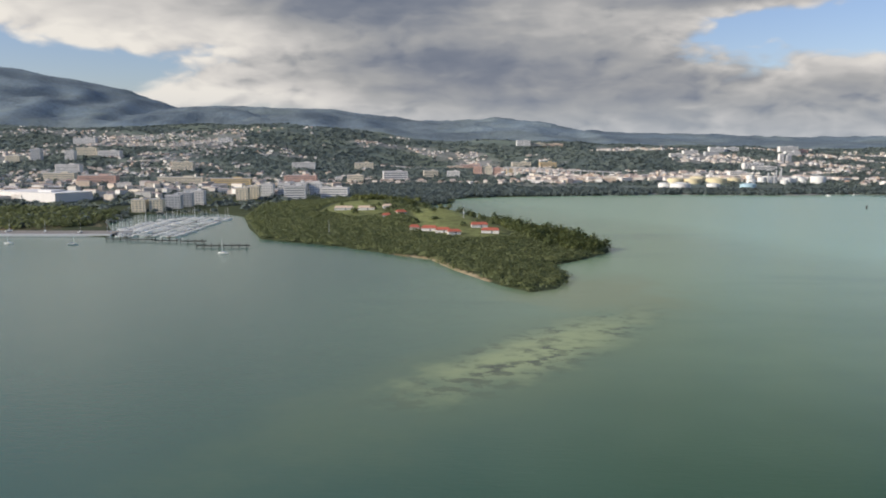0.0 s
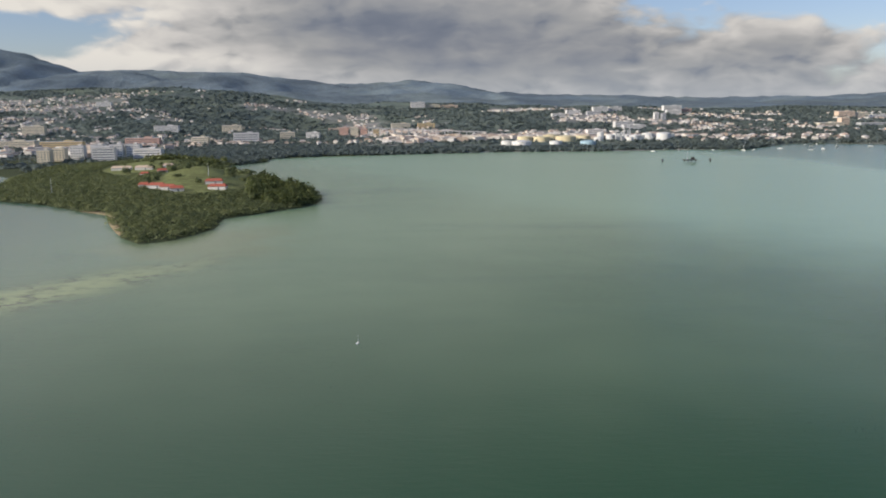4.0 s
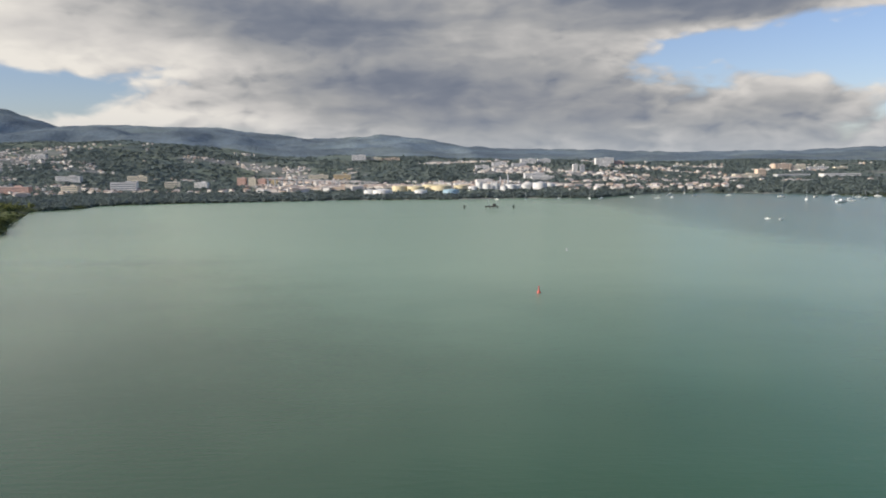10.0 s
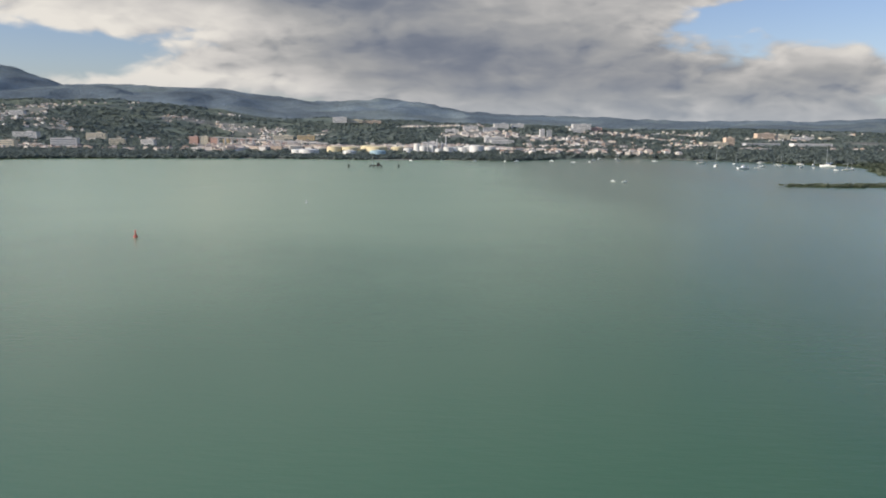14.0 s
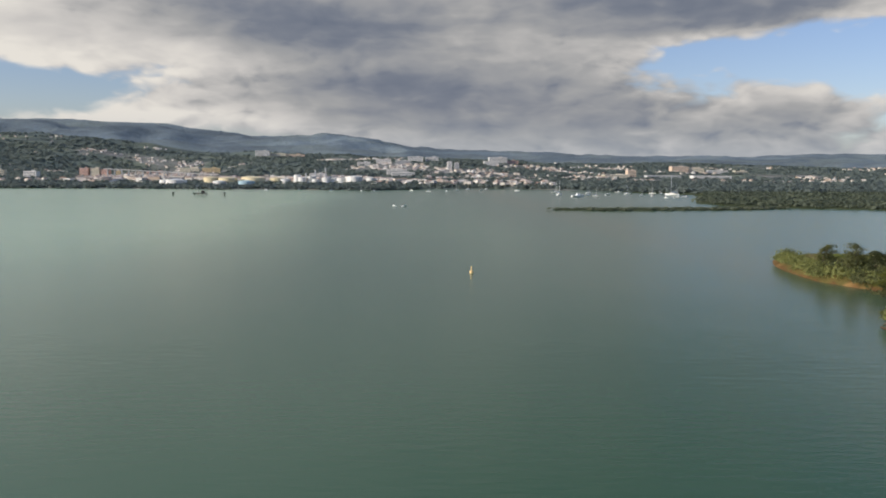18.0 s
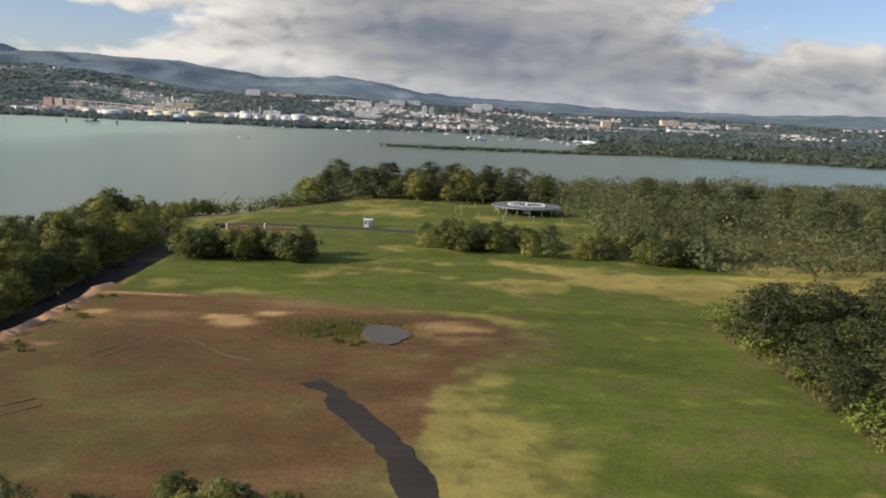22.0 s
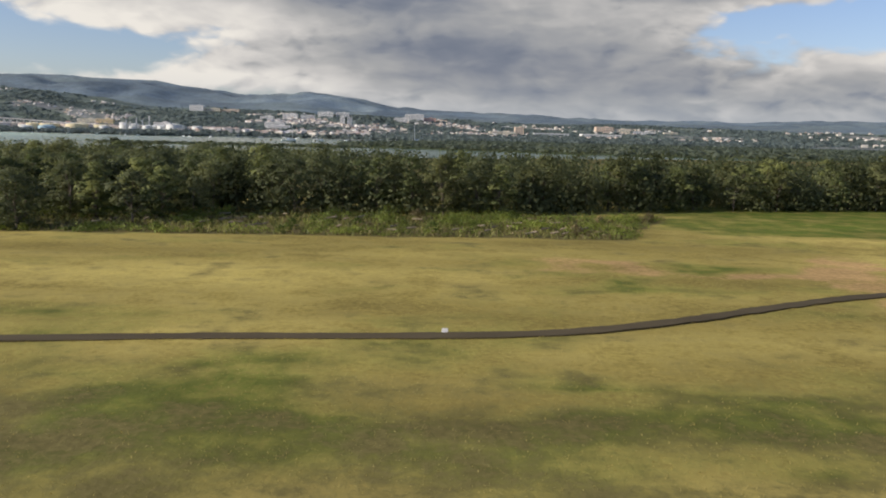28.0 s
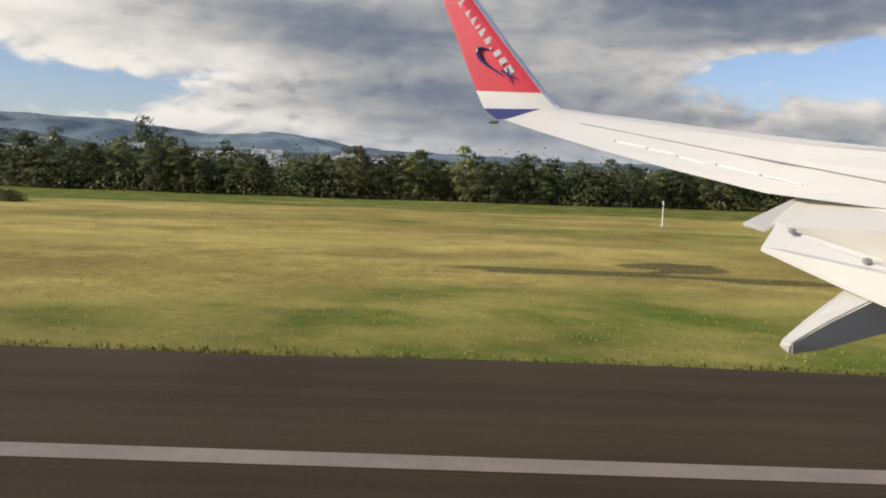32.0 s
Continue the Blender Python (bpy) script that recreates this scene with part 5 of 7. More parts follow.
rp = random.Random(21)
SHORE_TREES = [tree_proto("shore_tree", 7, 2.7, 26, 96, 0.150, SUNNY_LEAF if k != 2 else WOOD_LEAF, 50 + k, 0.25) for k in range(4)]
TALL_TREES = [tree_proto("tall_tree", 7, (2.5, 2.1, 2.9, 2.3, 2.6, 2.0)[k], (24, 22, 25, 27, 20, 23)[k], 78, 0.160, WOOD_LEAF if k % 2 else MID_LEAF, 70 + k, (0.08, 0.16, 0.05, 0.10, 0.2, 0.06)[k], 0.06) for k in range(6)]
DARK_TREES = [tree_proto("dark_tree", 7, (2.6, 2.3, 2.9)[k], 26, 90, 0.150, SHADED_LEAF, 130 + k, (0.06, 0.12, 0.04)[k], 0.06) for k in range(3)]
BUSHES = [tree_proto("bush", 3.2, 2.2, 18, 84, 0.125, WOOD_LEAF if k % 2 else SUNNY_LEAF, 90 + k, 0.12, 0.05) for k in range(4)]
FRESH = [tree_proto("fresh_bush", 3.2, 2.3, 18, 100, 0.110, FRESH_LEAF, 95 + k, 0.10, 0.05) for k in range(2)]
SCRUBS = [tree_proto("shrub", 1.6, 1.2, 12, 52, 0.095, SCRUB_LEAF if k != 2 else DRY_LEAF, 110 + k, 0.1, 0.05) for k in range(4)]

# the eroded earth bank between the shore road and the field
BANK = mat("eroded_earth", (0.38, 0.225, 0.11), 0.95, vary=0.75, scale=0.35, fine=3.0, bump=0.6)
by = np.arange(40, 92, 0.35)
gy, gk = np.meshgrid(by, np.arange(8), indexing="ij")
ragged = 1.2 * fnoise(gy / 2.4, gk * 0.6, 3, 71) + 0.40 * fnoise(gy / 0.7, gk * 1.3, 2, 73)
bx = np.where(gk == 0, 800.7, np.where(gk == 7, 803.0, 801.0 + 0.5 * fnoise(gy / 9, gk * 0, 2, 77) + gk / 6 * 0.75 + 1.25 * ragged * np.sin(gk / 6 * math.pi)))
bz = np.where(gk == 7, 2.60, 1.35 + gk / 6 * (1.74 + 0.45 * fnoise(gy / 3, gk * 0, 3, 75))) - 0.9 * step(gy, 86, 92) * gk / 6
bi = np.arange(gy.size).reshape(gy.shape)
bq = np.stack([bi[:-1, :-1], bi[:-1, 1:], bi[1:, 1:], bi[1:, :-1]], -1).reshape(-1, 4)
bank = new("earth_bank", quads_mesh("earth_bank", np.stack([bx, gy, bz], -1).reshape(-1, 3), bq[:, ::-1].copy(), BANK))
tagged(bank, "eroded orange earth bank between the shore road and the field", "bank", kind="structure")
# the belt along the western shore
def shore_line(y):
    """Where the western shore runs, by the way north."""
    pts = [p for p in FIELD_EDGE if p[0] < 815]
    return float(np.interp(y, [p[1] for p in pts], [p[0] for p in pts]))


PALM_SPOTS = [(788.6, 68), (789.6, 63), (787.6, 77), (790.4, 46), (789.8, 50), (789.0, 72), (783.4, 99), (790.6, 41)]
for k in range(190):
    y = 30 + k * 0.72 + rp.uniform(-1.2, 1.2)
    x0 = shore_line(y) + 0.3
    x = x0 + rp.uniform(0.2, max(5.0, 797.2 - x0) if y < 130 else 6.0)
    if any(math.hypot(x - a, y - b) < 2.3 for a, b in PALM_SPOTS):
        continue
    s = min(rp.uniform(0.70, 1.12), (2.2 + (802 - x) * 0.46) / 7.2) * (0.50 if y > 146 else 0.8 if y > 116 else 1.0)
    plant("shore_tree", SHORE_TREES[k % 4], x, y, field_z(x, y) - 0.1, (s, s * rp.uniform(0.85, 1.05)), rp.uniform(0, 360), "leafy yellow-green tree on the rocky shore beside the track", "tree", "trees along the western shore")
shore_y = np.random.default_rng(96).uniform(150, 262, 260)
shore_x = np.array([shore_line(v) for v in shore_y]) + np.random.default_rng(97).uniform(0.3, 5.5, 260)
wood("point_bushes", np.stack([shore_x, shore_y], -1), field_height, 1.5, 2.6, 56, 0.28, WOOD_LEAF, "green bushes down to the water round the northern point", "bushes", 0.5)
UNDER = [(789.4, 28), (788.8, 55), (786.6, 78), (783.0, 95), (780.6, 115), (778.6, 141), (787, 163), (792, 160), (790, 140), (795, 124), (796, 96), (796.6, 60), (796.6, 28)]
wood("shore_undergrowth", scatter(UNDER, 900, np.random.default_rng(91)), field_height, 1.3, 2.1, 84, 0.165, SUNNY_LEAF, "thick sunlit undergrowth below the shore trees", "bushes", 0.5)
# the grove by the beacon and the northern point
for k in range(70):
    x = rp.uniform(803, 866)
    y = rp.uniform(187, 232) if k % 3 else rp.uniform(184, 196)
    s = rp.uniform(0.6, 1.15)
    plant("grove_tree", (DARK_TREES if k % 6 else SHORE_TREES)[k % 3], x, y, field_z(x, y) - 0.1, (s * 1.3, s), rp.uniform(0, 360), "dark leafy tree in the grove behind the beacon", "tree", "grove behind the beacon")
POINT = [(800.5, 187), (812, 183), (840, 192), (866, 196), (866, 232), (806, 228)]
wood("grove_undergrowth", scatter(POINT, 320, np.random.default_rng(92)), field_height, 2.0, 3.4, 60, 0.34, MID_LEAF, "dark bushes closing the grove behind the beacon", "bushes", 0.4)
# bush clumps on the field
for k in range(50):
    x, y = rp.uniform(805.5, 820.5), rp.uniform(103.5, 111)
    s = rp.uniform(0.75, 1.25)
    plant("bush", BUSHES[k % 4], x, y, field_z(x, y) - 0.1, (s, s), rp.uniform(0, 360), "dense green bush in a clump on the grass field", "bush", "bush clump on the field")
for k in range(64):
    u = rp.random()
    x = 836 + u * 42
    y = 119.5 - u * 8.5 + rp.uniform(0, 9 + 6 * u)
    s = rp.uniform(0.8, 1.3)
    plant("bush", BUSHES[k % 4], x, y, field_z(x, y) - 0.1, (s, s), rp.uniform(0, 360), "sunlit green bush in the thicket below the beacon", "bush", "thicket below the beacon")
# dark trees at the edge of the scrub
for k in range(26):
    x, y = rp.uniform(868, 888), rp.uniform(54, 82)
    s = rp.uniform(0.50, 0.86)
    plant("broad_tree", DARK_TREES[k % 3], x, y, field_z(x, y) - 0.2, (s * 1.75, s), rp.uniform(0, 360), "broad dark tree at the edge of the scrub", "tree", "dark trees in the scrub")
# low scrub
def clear(x, y, r):
    return shore_distance(x, y, DRY_GAP) < -0.5


# the tall dark stand in the middle of the scrub
STAND = [(911, 67), (924, 66), (936, 72), (943, 78), (960, 86), (985, 97), (1004, 104), (960, 114), (902, 114), (898, 100), (904, 82)]
for k, p in enumerate(scatter(STAND, 110, np.random.default_rng(501))):
    s = rp.uniform(0.55, 1.0)
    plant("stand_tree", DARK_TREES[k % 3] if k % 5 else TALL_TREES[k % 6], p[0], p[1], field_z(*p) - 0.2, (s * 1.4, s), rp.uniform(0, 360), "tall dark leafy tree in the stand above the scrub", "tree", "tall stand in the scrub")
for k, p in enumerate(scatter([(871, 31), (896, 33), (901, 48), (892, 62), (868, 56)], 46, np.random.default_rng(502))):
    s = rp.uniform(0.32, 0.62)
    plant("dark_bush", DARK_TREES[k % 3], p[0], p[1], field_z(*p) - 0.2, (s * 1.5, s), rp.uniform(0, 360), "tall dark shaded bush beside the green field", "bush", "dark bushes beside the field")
for k, p in enumerate(scatter([(893, 40), (908, 38), (913, 58), (904, 66), (894, 60)], 40, np.random.default_rng(503))):
    s = rp.uniform(0.6, 1.0)
    plant("bush", FRESH[k % 2], p[0], p[1], field_z(*p) - 0.1, (s, s), rp.uniform(0, 360), "bright yellow-green bush in a sunlit hump of scrub", "bush", "sunlit bushes in the scrub")
for k, p in enumerate(scatter([(980, 66), (1003, 68.5), (1031, 73), (1037, 80), (1044, 92), (1000, 100), (975, 90), (972, 76)], 120, np.random.default_rng(504))):
    s = rp.uniform(0.6, 0.98)
    plant("stand_tree", TALL_TREES[k % 6], p[0], p[1], field_z(*p) - 0.2, (s * 1.3, s), rp.uniform(0, 360), "tall sunlit leafy tree at the edge of the mown grass", "tree", "sunlit stand beside the grass")
for k in range(18):
    x, y = rp.uniform(944, 957), rp.uniform(36.5, 42)
    s = rp.uniform(0.35, 0.6)
    plant("bush", BUSHES[k % 4], x, y, field_z(x, y) - 0.1, (s * 1.3, s), rp.uniform(0, 360), "green bush in the row at the scrub's mown edge", "bush", "bush row at the mown edge")
for k in range(250):
    p = scatter(BUSH_BELT, 1, np.random.default_rng(1000 + k), clear)[0]
    far = p[0] > 1000
    s = rp.uniform(0.6, 1.5) * (0.55 if far else 1.0)
    if p[1] < 44 or far or k % 2:
        proto_s, lab = SCRUBS[k % 4], "low yellow-green shrub in rough grass"
    else:
        proto_s, lab, s = BUSHES[k % 4], "rounded green bush in rough scrub", s * 0.62
    plant("shrub", proto_s, p[0], p[1], field_z(*p) - 0.08, (s, s), rp.uniform(0, 360), lab, "shrub", "scrub beside the runway strip")
belt = scatter(BUSH_BELT, 6400, np.random.default_rng(77), clear)
belt = belt[fnoise(belt[:, 0] / 7, belt[:, 1] / 4, 3, 91) > -0.02 + 0.10 * np.sin(belt[:, 0])]
wood("scrub", belt, field_height, 0.85, 0.80, 84, 0.088, SCRUB_LEAF, "low tangled green and straw-coloured scrub", "scrub", 0.6, 0.8)
wood("dry_scrub", scatter(BUSH_BELT, 650, np.random.default_rng(78), clear), field_height, 0.7, 0.50, 34, 0.14, DRY_LEAF, "dry brown brush between the green scrub", "scrub", 0.5)
TALL_SCRUB = [(867, 46), (890, 48), (906, 54), (914, 64), (938, 70), (956, 70), (1000, 82), (1020, 92), (980, 102), (930, 100), (904, 84), (890, 84), (880, 88), (868, 84)]
wood("tall_scrub", scatter(TALL_SCRUB, 760, np.random.default_rng(79), clear), field_height, 1.5, 2.4, 130, 0.150, SCRUB_LEAF, "thick green bushes growing into a wood", "bushes", 0.5, 0.9)
# dry reeds at the scrub's eastern corner
REED_BED = [(957.5, 51.5), (964, 51), (970, 56), (980, 63), (979, 65), (970, 61.5), (962, 59)]

# the woods behind, and the belt beside the airfield
WOODS = [(866, 112), (894, 104), (930, 104), (980, 98), (1026, 92), (1026, 300), (990, 294), (930, 276), (872, 258), (866, 240)]
wood("woods", scatter(WOODS, 1700, np.random.default_rng(81)), field_height, 2.6, 3.1, 76, 0.30, MID_LEAF, "dense dark green woods between field and bay", "trees", 0.6, 1.0)
for k, p in enumerate(scatter([(870, 114), (1000, 108), (1000, 230), (880, 236)], 90, np.random.default_rng(505))):
    s = rp.uniform(0.55, 0.95)
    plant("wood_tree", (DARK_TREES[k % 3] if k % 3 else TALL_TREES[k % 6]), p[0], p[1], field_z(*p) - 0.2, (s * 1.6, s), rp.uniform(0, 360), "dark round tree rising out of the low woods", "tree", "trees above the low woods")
FRONT = [(1022, 91), (1046, 92), (1070, 95), (1100, 109), (1135, 118), (1172, 112), (1200, 111), (1260, 115), (1330, 118), (1460, 122)]


def front_y(x):
    return float(np.interp(x, [p[0] for p in FRONT], [p[1] for p in FRONT]))


for k in range(170):
    x = 1000 + k * 1.97 + rp.uniform(-1, 1)
    y = front_y(x) + (rp.uniform(0, 2.5) if k % 2 else rp.uniform(2, 8))
    s = rp.uniform(0.80, 1.12) * (1.0 if x > 1030 else 0.85)
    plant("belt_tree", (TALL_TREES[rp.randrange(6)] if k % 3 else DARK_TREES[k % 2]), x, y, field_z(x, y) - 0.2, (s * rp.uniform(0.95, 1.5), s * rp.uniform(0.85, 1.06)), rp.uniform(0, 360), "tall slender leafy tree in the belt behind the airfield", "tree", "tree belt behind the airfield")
for x, y, s in ((1176.5, 117, 1.45), (1179, 118, 1.25), (1163, 119, 1.2)):
    plant("belt_tree", TALL_TREES[0], x, y, field_z(x, y) - 0.2, (s * 0.8, s), 30, "taller tree rising above the belt behind the airfield", "tree", "tree belt behind the airfield")
belt_x = np.random.default_rng(94).uniform(1004, 1400, 1250)
belt_y = np.interp(belt_x, [p[0] for p in FRONT], [p[1] for p in FRONT]) + np.random.default_rng(95).uniform(0.5, 9, 1250)
wood("belt_front", np.stack([belt_x, belt_y], -1), field_height, 2.5, 5.0, 100, 0.24, MID_LEAF, "close-grown leafy trees along the front of the belt", "trees", 0.3, 0.2, base=0.12)
BELT = [(1000, 97)] + [(x, y + 7) for x, y in FRONT] + [(1460, 260), (1160, 250), (1000, 230)]
wood("belt_wood", scatter(BELT, 1200, np.random.default_rng(82)), field_height, 2.6, 5.4, 70, 0.42, MID_LEAF, "deep green woods behind the airfield's tree belt", "trees", 0.28)
for k in range(130):
    u = k / 129
    x, y = 1118.5 + u * 63.5, 78.5 - u * 6.0 + rp.uniform(-3.2, 2.2) * (1 - 0.7 * u)
    s = rp.uniform(0.36, 0.60) * (1 - 0.45 * max(0, u - 0.75) * 4) * (0.7 + 0.3 * min(1, u * 5))
    plant("bush", BUSHES[k % 4], x, y, field_z(x, y) - 0.1, (s * 1.6, s), rp.uniform(0, 360), "low dark bush in a row on the mown grass", "bush", "bush row on the airfield")
for k in range(34):
    x, y = 804.0 + rp.uniform(-0.9, 1.9), (rp.uniform(42, 57) if k < 26 else rp.uniform(57, 90))
    s = rp.uniform(0.5, 1.0) if k < 26 else 0.45
    plant("shrub", SCRUBS[k % 2], x, y, field_z(x, y) - 0.1, (s, s * rp.uniform(0.6, 0.9)), rp.uniform(0, 360), "straggling shrub on the earth bank", "shrub", "shrubs on the bank")
for k in range(16):
    x, y = rp.uniform(813, 832), rp.uniform(33, 38)
    plant("bush", BUSHES[k % 4], x, y, field_z(x, y) - 0.1, (0.6, 0.6), rp.uniform(0, 360), "sunlit bush at the field's near edge", "bush", "bushes at the near edge")

# palms among the shore trees
PALM = leaf_mat("palm_fronds", (0.22, 0.21, 0.045), (0.56, 0.47, 0.12))


def palm_meshes(h, fronds, seed):
    rng = random.Random(seed)
    bm = bmesh.new()
    pts = [Vector((0.10 * u * u * h, 0, u * h)) for u in (0, 0.25, 0.5, 0.75, 1)]
    for a, b in zip(pts, pts[1:]):
        tube(bm, a, b, 0.22, 0.18, 7)
    tm = bpy.data.meshes.new("palm_trunk")
    bm.to_mesh(tm)
    bm.free()
    tm.materials.append(BARK)
    vs, fs = [], []
    for k in range(fronds):
        a, lift = k * 2.4, rng.uniform(-0.1, 0.8)
        d, side = Vector((math.cos(a), math.sin(a), 0)), Vector((-math.sin(a), math.cos(a), 0))
        for j in range(9):
            u = (j + 0.5) / 9
            p = pts[-1] + d * (u * 2.3) + Vector((0, 0, lift * 1.6 * u - 2.1 * u * u))
            for sgn in (-1, 1):
                tip = p + side * sgn * 0.62 * (1 - 0.75 * u) + d * 0.35 + Vector((0, 0, -0.28))
                n = len(vs)
                vs += [p, p + d * 0.24, tip + d * 0.07, tip]
                fs.append((n, n + 1, n + 2, n + 3))
    return tm, mesh_from("palm_crown", vs, fs, PALM)


PALMS = [palm_meshes(5.4, 22, 3), palm_meshes(4.6, 19, 4)]
for k, (x, y) in enumerate(PALM_SPOTS):
    t = thing("palm_tree", pose(x, y, field_z(x, y) - 0.1, 0, 0, k * 77) @ Matrix.Scale(0.92 + 0.10 * (k % 3), 4), "coconut palm with drooping sunlit fronds on the shore", "palm", "palms on the shore")
    tm, me = PALMS[k % 2]
    part("trunk", tm, parent=t)
    part("crown", me, parent=t)

# dead branching snags in the scrub
for x, y, h in ((892, 65.4, 2.6), (886, 50, 2.2), (905, 60, 2.8), (897, 47, 1.8)):
    snag = thing("dead_tree", pose(x, y, field_z(x, y)), "bare bleached dead tree in the scrub", "dead tree", "dead trees in the scrub")
    bleached = mat("bleached_wood", (0.42, 0.38, 0.32), 0.9)
    bm = bmesh.new()
    tube(bm, (0, 0, -0.3), (0.1, 0, h), 0.10, 0.04)
    part("trunk", bm, bleached, snag)
    for k in range(7):
        a, z = k * 2.1, h * (0.35 + 0.09 * k)
        bm = bmesh.new()
        tube(bm, (0.04, 0, z), (math.cos(a) * 0.8, math.sin(a) * 0.8, z + 0.25), 0.04, 0.015, 4)
        part("branch", bm, bleached, snag)
# felled logs in the cleared strip
LOG = mat("felled_wood", (0.25, 0.20, 0.14), 0.9, vary=0.3)
for k in range(46):
    x, y = rp.uniform(1028, 1082), rp.uniform(76, 89)
    bm = bmesh.new()
    L = rp.uniform(0.5, 1.5)
    tube(bm, (-L / 2, 0, 0.12), (L / 2, 0, 0.16 + rp.uniform(0, 0.2)), 0.10, 0.06)
    log = part("log", bm, LOG)
    log.matrix_basis = pose(x, y, field_z(x, y) + 0.18, 0, 0, rp.uniform(-60, 60))
    tagged(log, "pale felled log lying in cleared brush", "log", "felled logs")
# rocks along the shore
ROCK = mat("shore_rock", (0.125, 0.082, 0.052), 0.95, vary=0.6, scale=1.2, bump=0.6, per_object=0.7, spec=0.1)
ROCKS = []
for k in range(4):
    bm = bmesh.new()
    bmesh.ops.create_icosphere(bm, subdivisions=2, radius=0.5)
    for v in bm.verts:
        v.co *= 1 + 0.35 * noise.noise(v.co * 2.2 + Vector((k * 9, 0, 0)))
        v.co.z *= 0.65
    me = bpy.data.meshes.new("rock")
    bm.to_mesh(me)
    bm.free()
    me.materials.append(ROCK)
    ROCKS.append(me)
for k in range(290):
    y = 34 + k * 0.42
    x0 = shore_line(y) - 0.1
    ob = new("rock", ROCKS[k % 4])
    x = x0 + rp.uniform(-0.7, 1.1)
    s = rp.uniform(0.25, 0.85)
    ob.matrix_basis = pose(x, y, max(0.0, field_z(x, y)) + 0.05, 0, 0, rp.uniform(0, 360)) @ Matrix.Diagonal((s * rp.uniform(0.8, 1.7), s, s * 0.8, 1))
    tagged(ob, "brown weathered rock at the water's edge", "rock", "rocks along the shore")

# driftwood and fallen branches between the rocks
DRIFT = []
for k in range(5):
    bm = bmesh.new()
    L = 0.8 + 0.3 * k
    tube(bm, (-L / 2, 0, 0), (L * 0.1, 0.08 * k, 0.10), 0.07, 0.05, 5)
    tube(bm, (L * 0.1, 0.08 * k, 0.10), (L / 2, -0.1, 0.22), 0.05, 0.02, 5)
    tube(bm, (0, 0.04 * k, 0.06), (L * 0.22, 0.35, 0.34), 0.035, 0.012, 4)
    tube(bm, (-L * 0.2, 0, 0.03), (-L * 0.05, -0.32, 0.26), 0.03, 0.012, 4)
    me = bpy.data.meshes.new("driftwood")
    bm.to_mesh(me)
    bm.free()
    me.materials.append(LOG)
    DRIFT.append(me)
for k in range(130):
    y = rp.uniform(40, 128)
    x = shore_line(y) + rp.uniform(-0.5, 1.6)
    ob = new("driftwood", DRIFT[k % 5])
    s = rp.uniform(0.6, 1.25)
    ob.matrix_basis = pose(x, y, max(0.0, field_z(x, y)) + 0.06, rp.uniform(-12, 12), rp.uniform(-14, 14), rp.uniform(0, 360)) @ Matrix.Scale(s, 4)
    tagged(ob, "bleached brown driftwood branch among the shore rocks", "driftwood", "driftwood along the shore")

# ---------------------------------------------------------------- pavements
def tar_mat(name, colour, streak=0.55):
    m = bpy.data.materials.new(name)
    m.use_nodes = True
    n = Nodes(m.node_tree)
    coord = n.add("ShaderNodeTexCoord").outputs["Object"]
    long = n.noise(n.stretch(coord, (0.03, 1.3, 1)), 1.0, 5, 0.6)
    blot, grit = n.noise(coord, 0.22, 5, 0.6), n.noise(coord, 14.0, 3)
    v = n.math("ADD", n.math("MULTIPLY", n.math("SUBTRACT", long, 0.5), 2 * streak), n.math("MULTIPLY", n.math("SUBTRACT", blot, 0.5), 0.8))
    v = n.math("ADD", v, n.math("MULTIPLY", n.math("SUBTRACT", grit, 0.5), 0.35))
    hsv = n.add("ShaderNodeHueSaturation", Color=(*colour, 1), Value=n.math("ADD", v, 1.0))
    bs = n.add("ShaderNodeBsdfPrincipled", Roughness=0.88)
    bs.inputs["Specular IOR Level"].default_value = 0.15
    n.tree.links.new(hsv.outputs[0], bs.inputs["Base Color"])
    bp = n.add("ShaderNodeBump", Strength=0.3, Distance=0.02, Height=grit)
    n.tree.links.new(bp.outputs[0], bs.inputs["Normal"])
    out = n.add("ShaderNodeOutputMaterial")
    n.tree.links.new(bs.outputs[0], out.inputs[0])
    return m


TAR = tar_mat("dark_asphalt", (0.059, 0.041, 0.021))
TAR_OLD = tar_mat("worn_asphalt", (0.255, 0.165, 0.088), 0.5)
TAR_ROAD = tar_mat("road_asphalt", (0.062, 0.056, 0.050), 0.2)
YELLOW = mat("yellow_paint", (0.46, 0.38, 0.17), 0.7, vary=0.45, scale=1.5, fine=9)
WHITE = mat("white_paint", (0.27, 0.215, 0.165), 0.7, vary=0.35, scale=1.0, fine=9)
FADED = mat("faded_paint", (0.17, 0.135, 0.095), 0.8, vary=0.5, scale=1.0, fine=9)
CRACK = mat("sealed_crack", (0.078, 0.066, 0.054), 0.9, vary=0.3)
PZ = 3.02


def slab(name, pts, z, material, label="", category="", thick=0.25, parent=None):
    """A flat piece of paving with an edge."""
    bm = bmesh.new()
    top = [bm.verts.new((x, y, z)) for x, y in pts]
    low = [bm.verts.new((x, y, z - thick)) for x, y in pts]
    f = bm.faces.new(top)
    for i in range(len(pts)):
        j = (i + 1) % len(pts)
        bm.faces.new((top[i], low[i], low[j], top[j]))
    bmesh.ops.recalc_face_normals(bm, faces=bm.faces[:])
    if f.normal.z < 0:
        bmesh.ops.reverse_faces(bm, faces=bm.faces[:])
    bmesh.ops.triangulate(bm, faces=[f])
    ob = part(name, bm, material, parent)
    if label and parent is None:
        tagged(ob, label, category, kind="structure")
    return ob


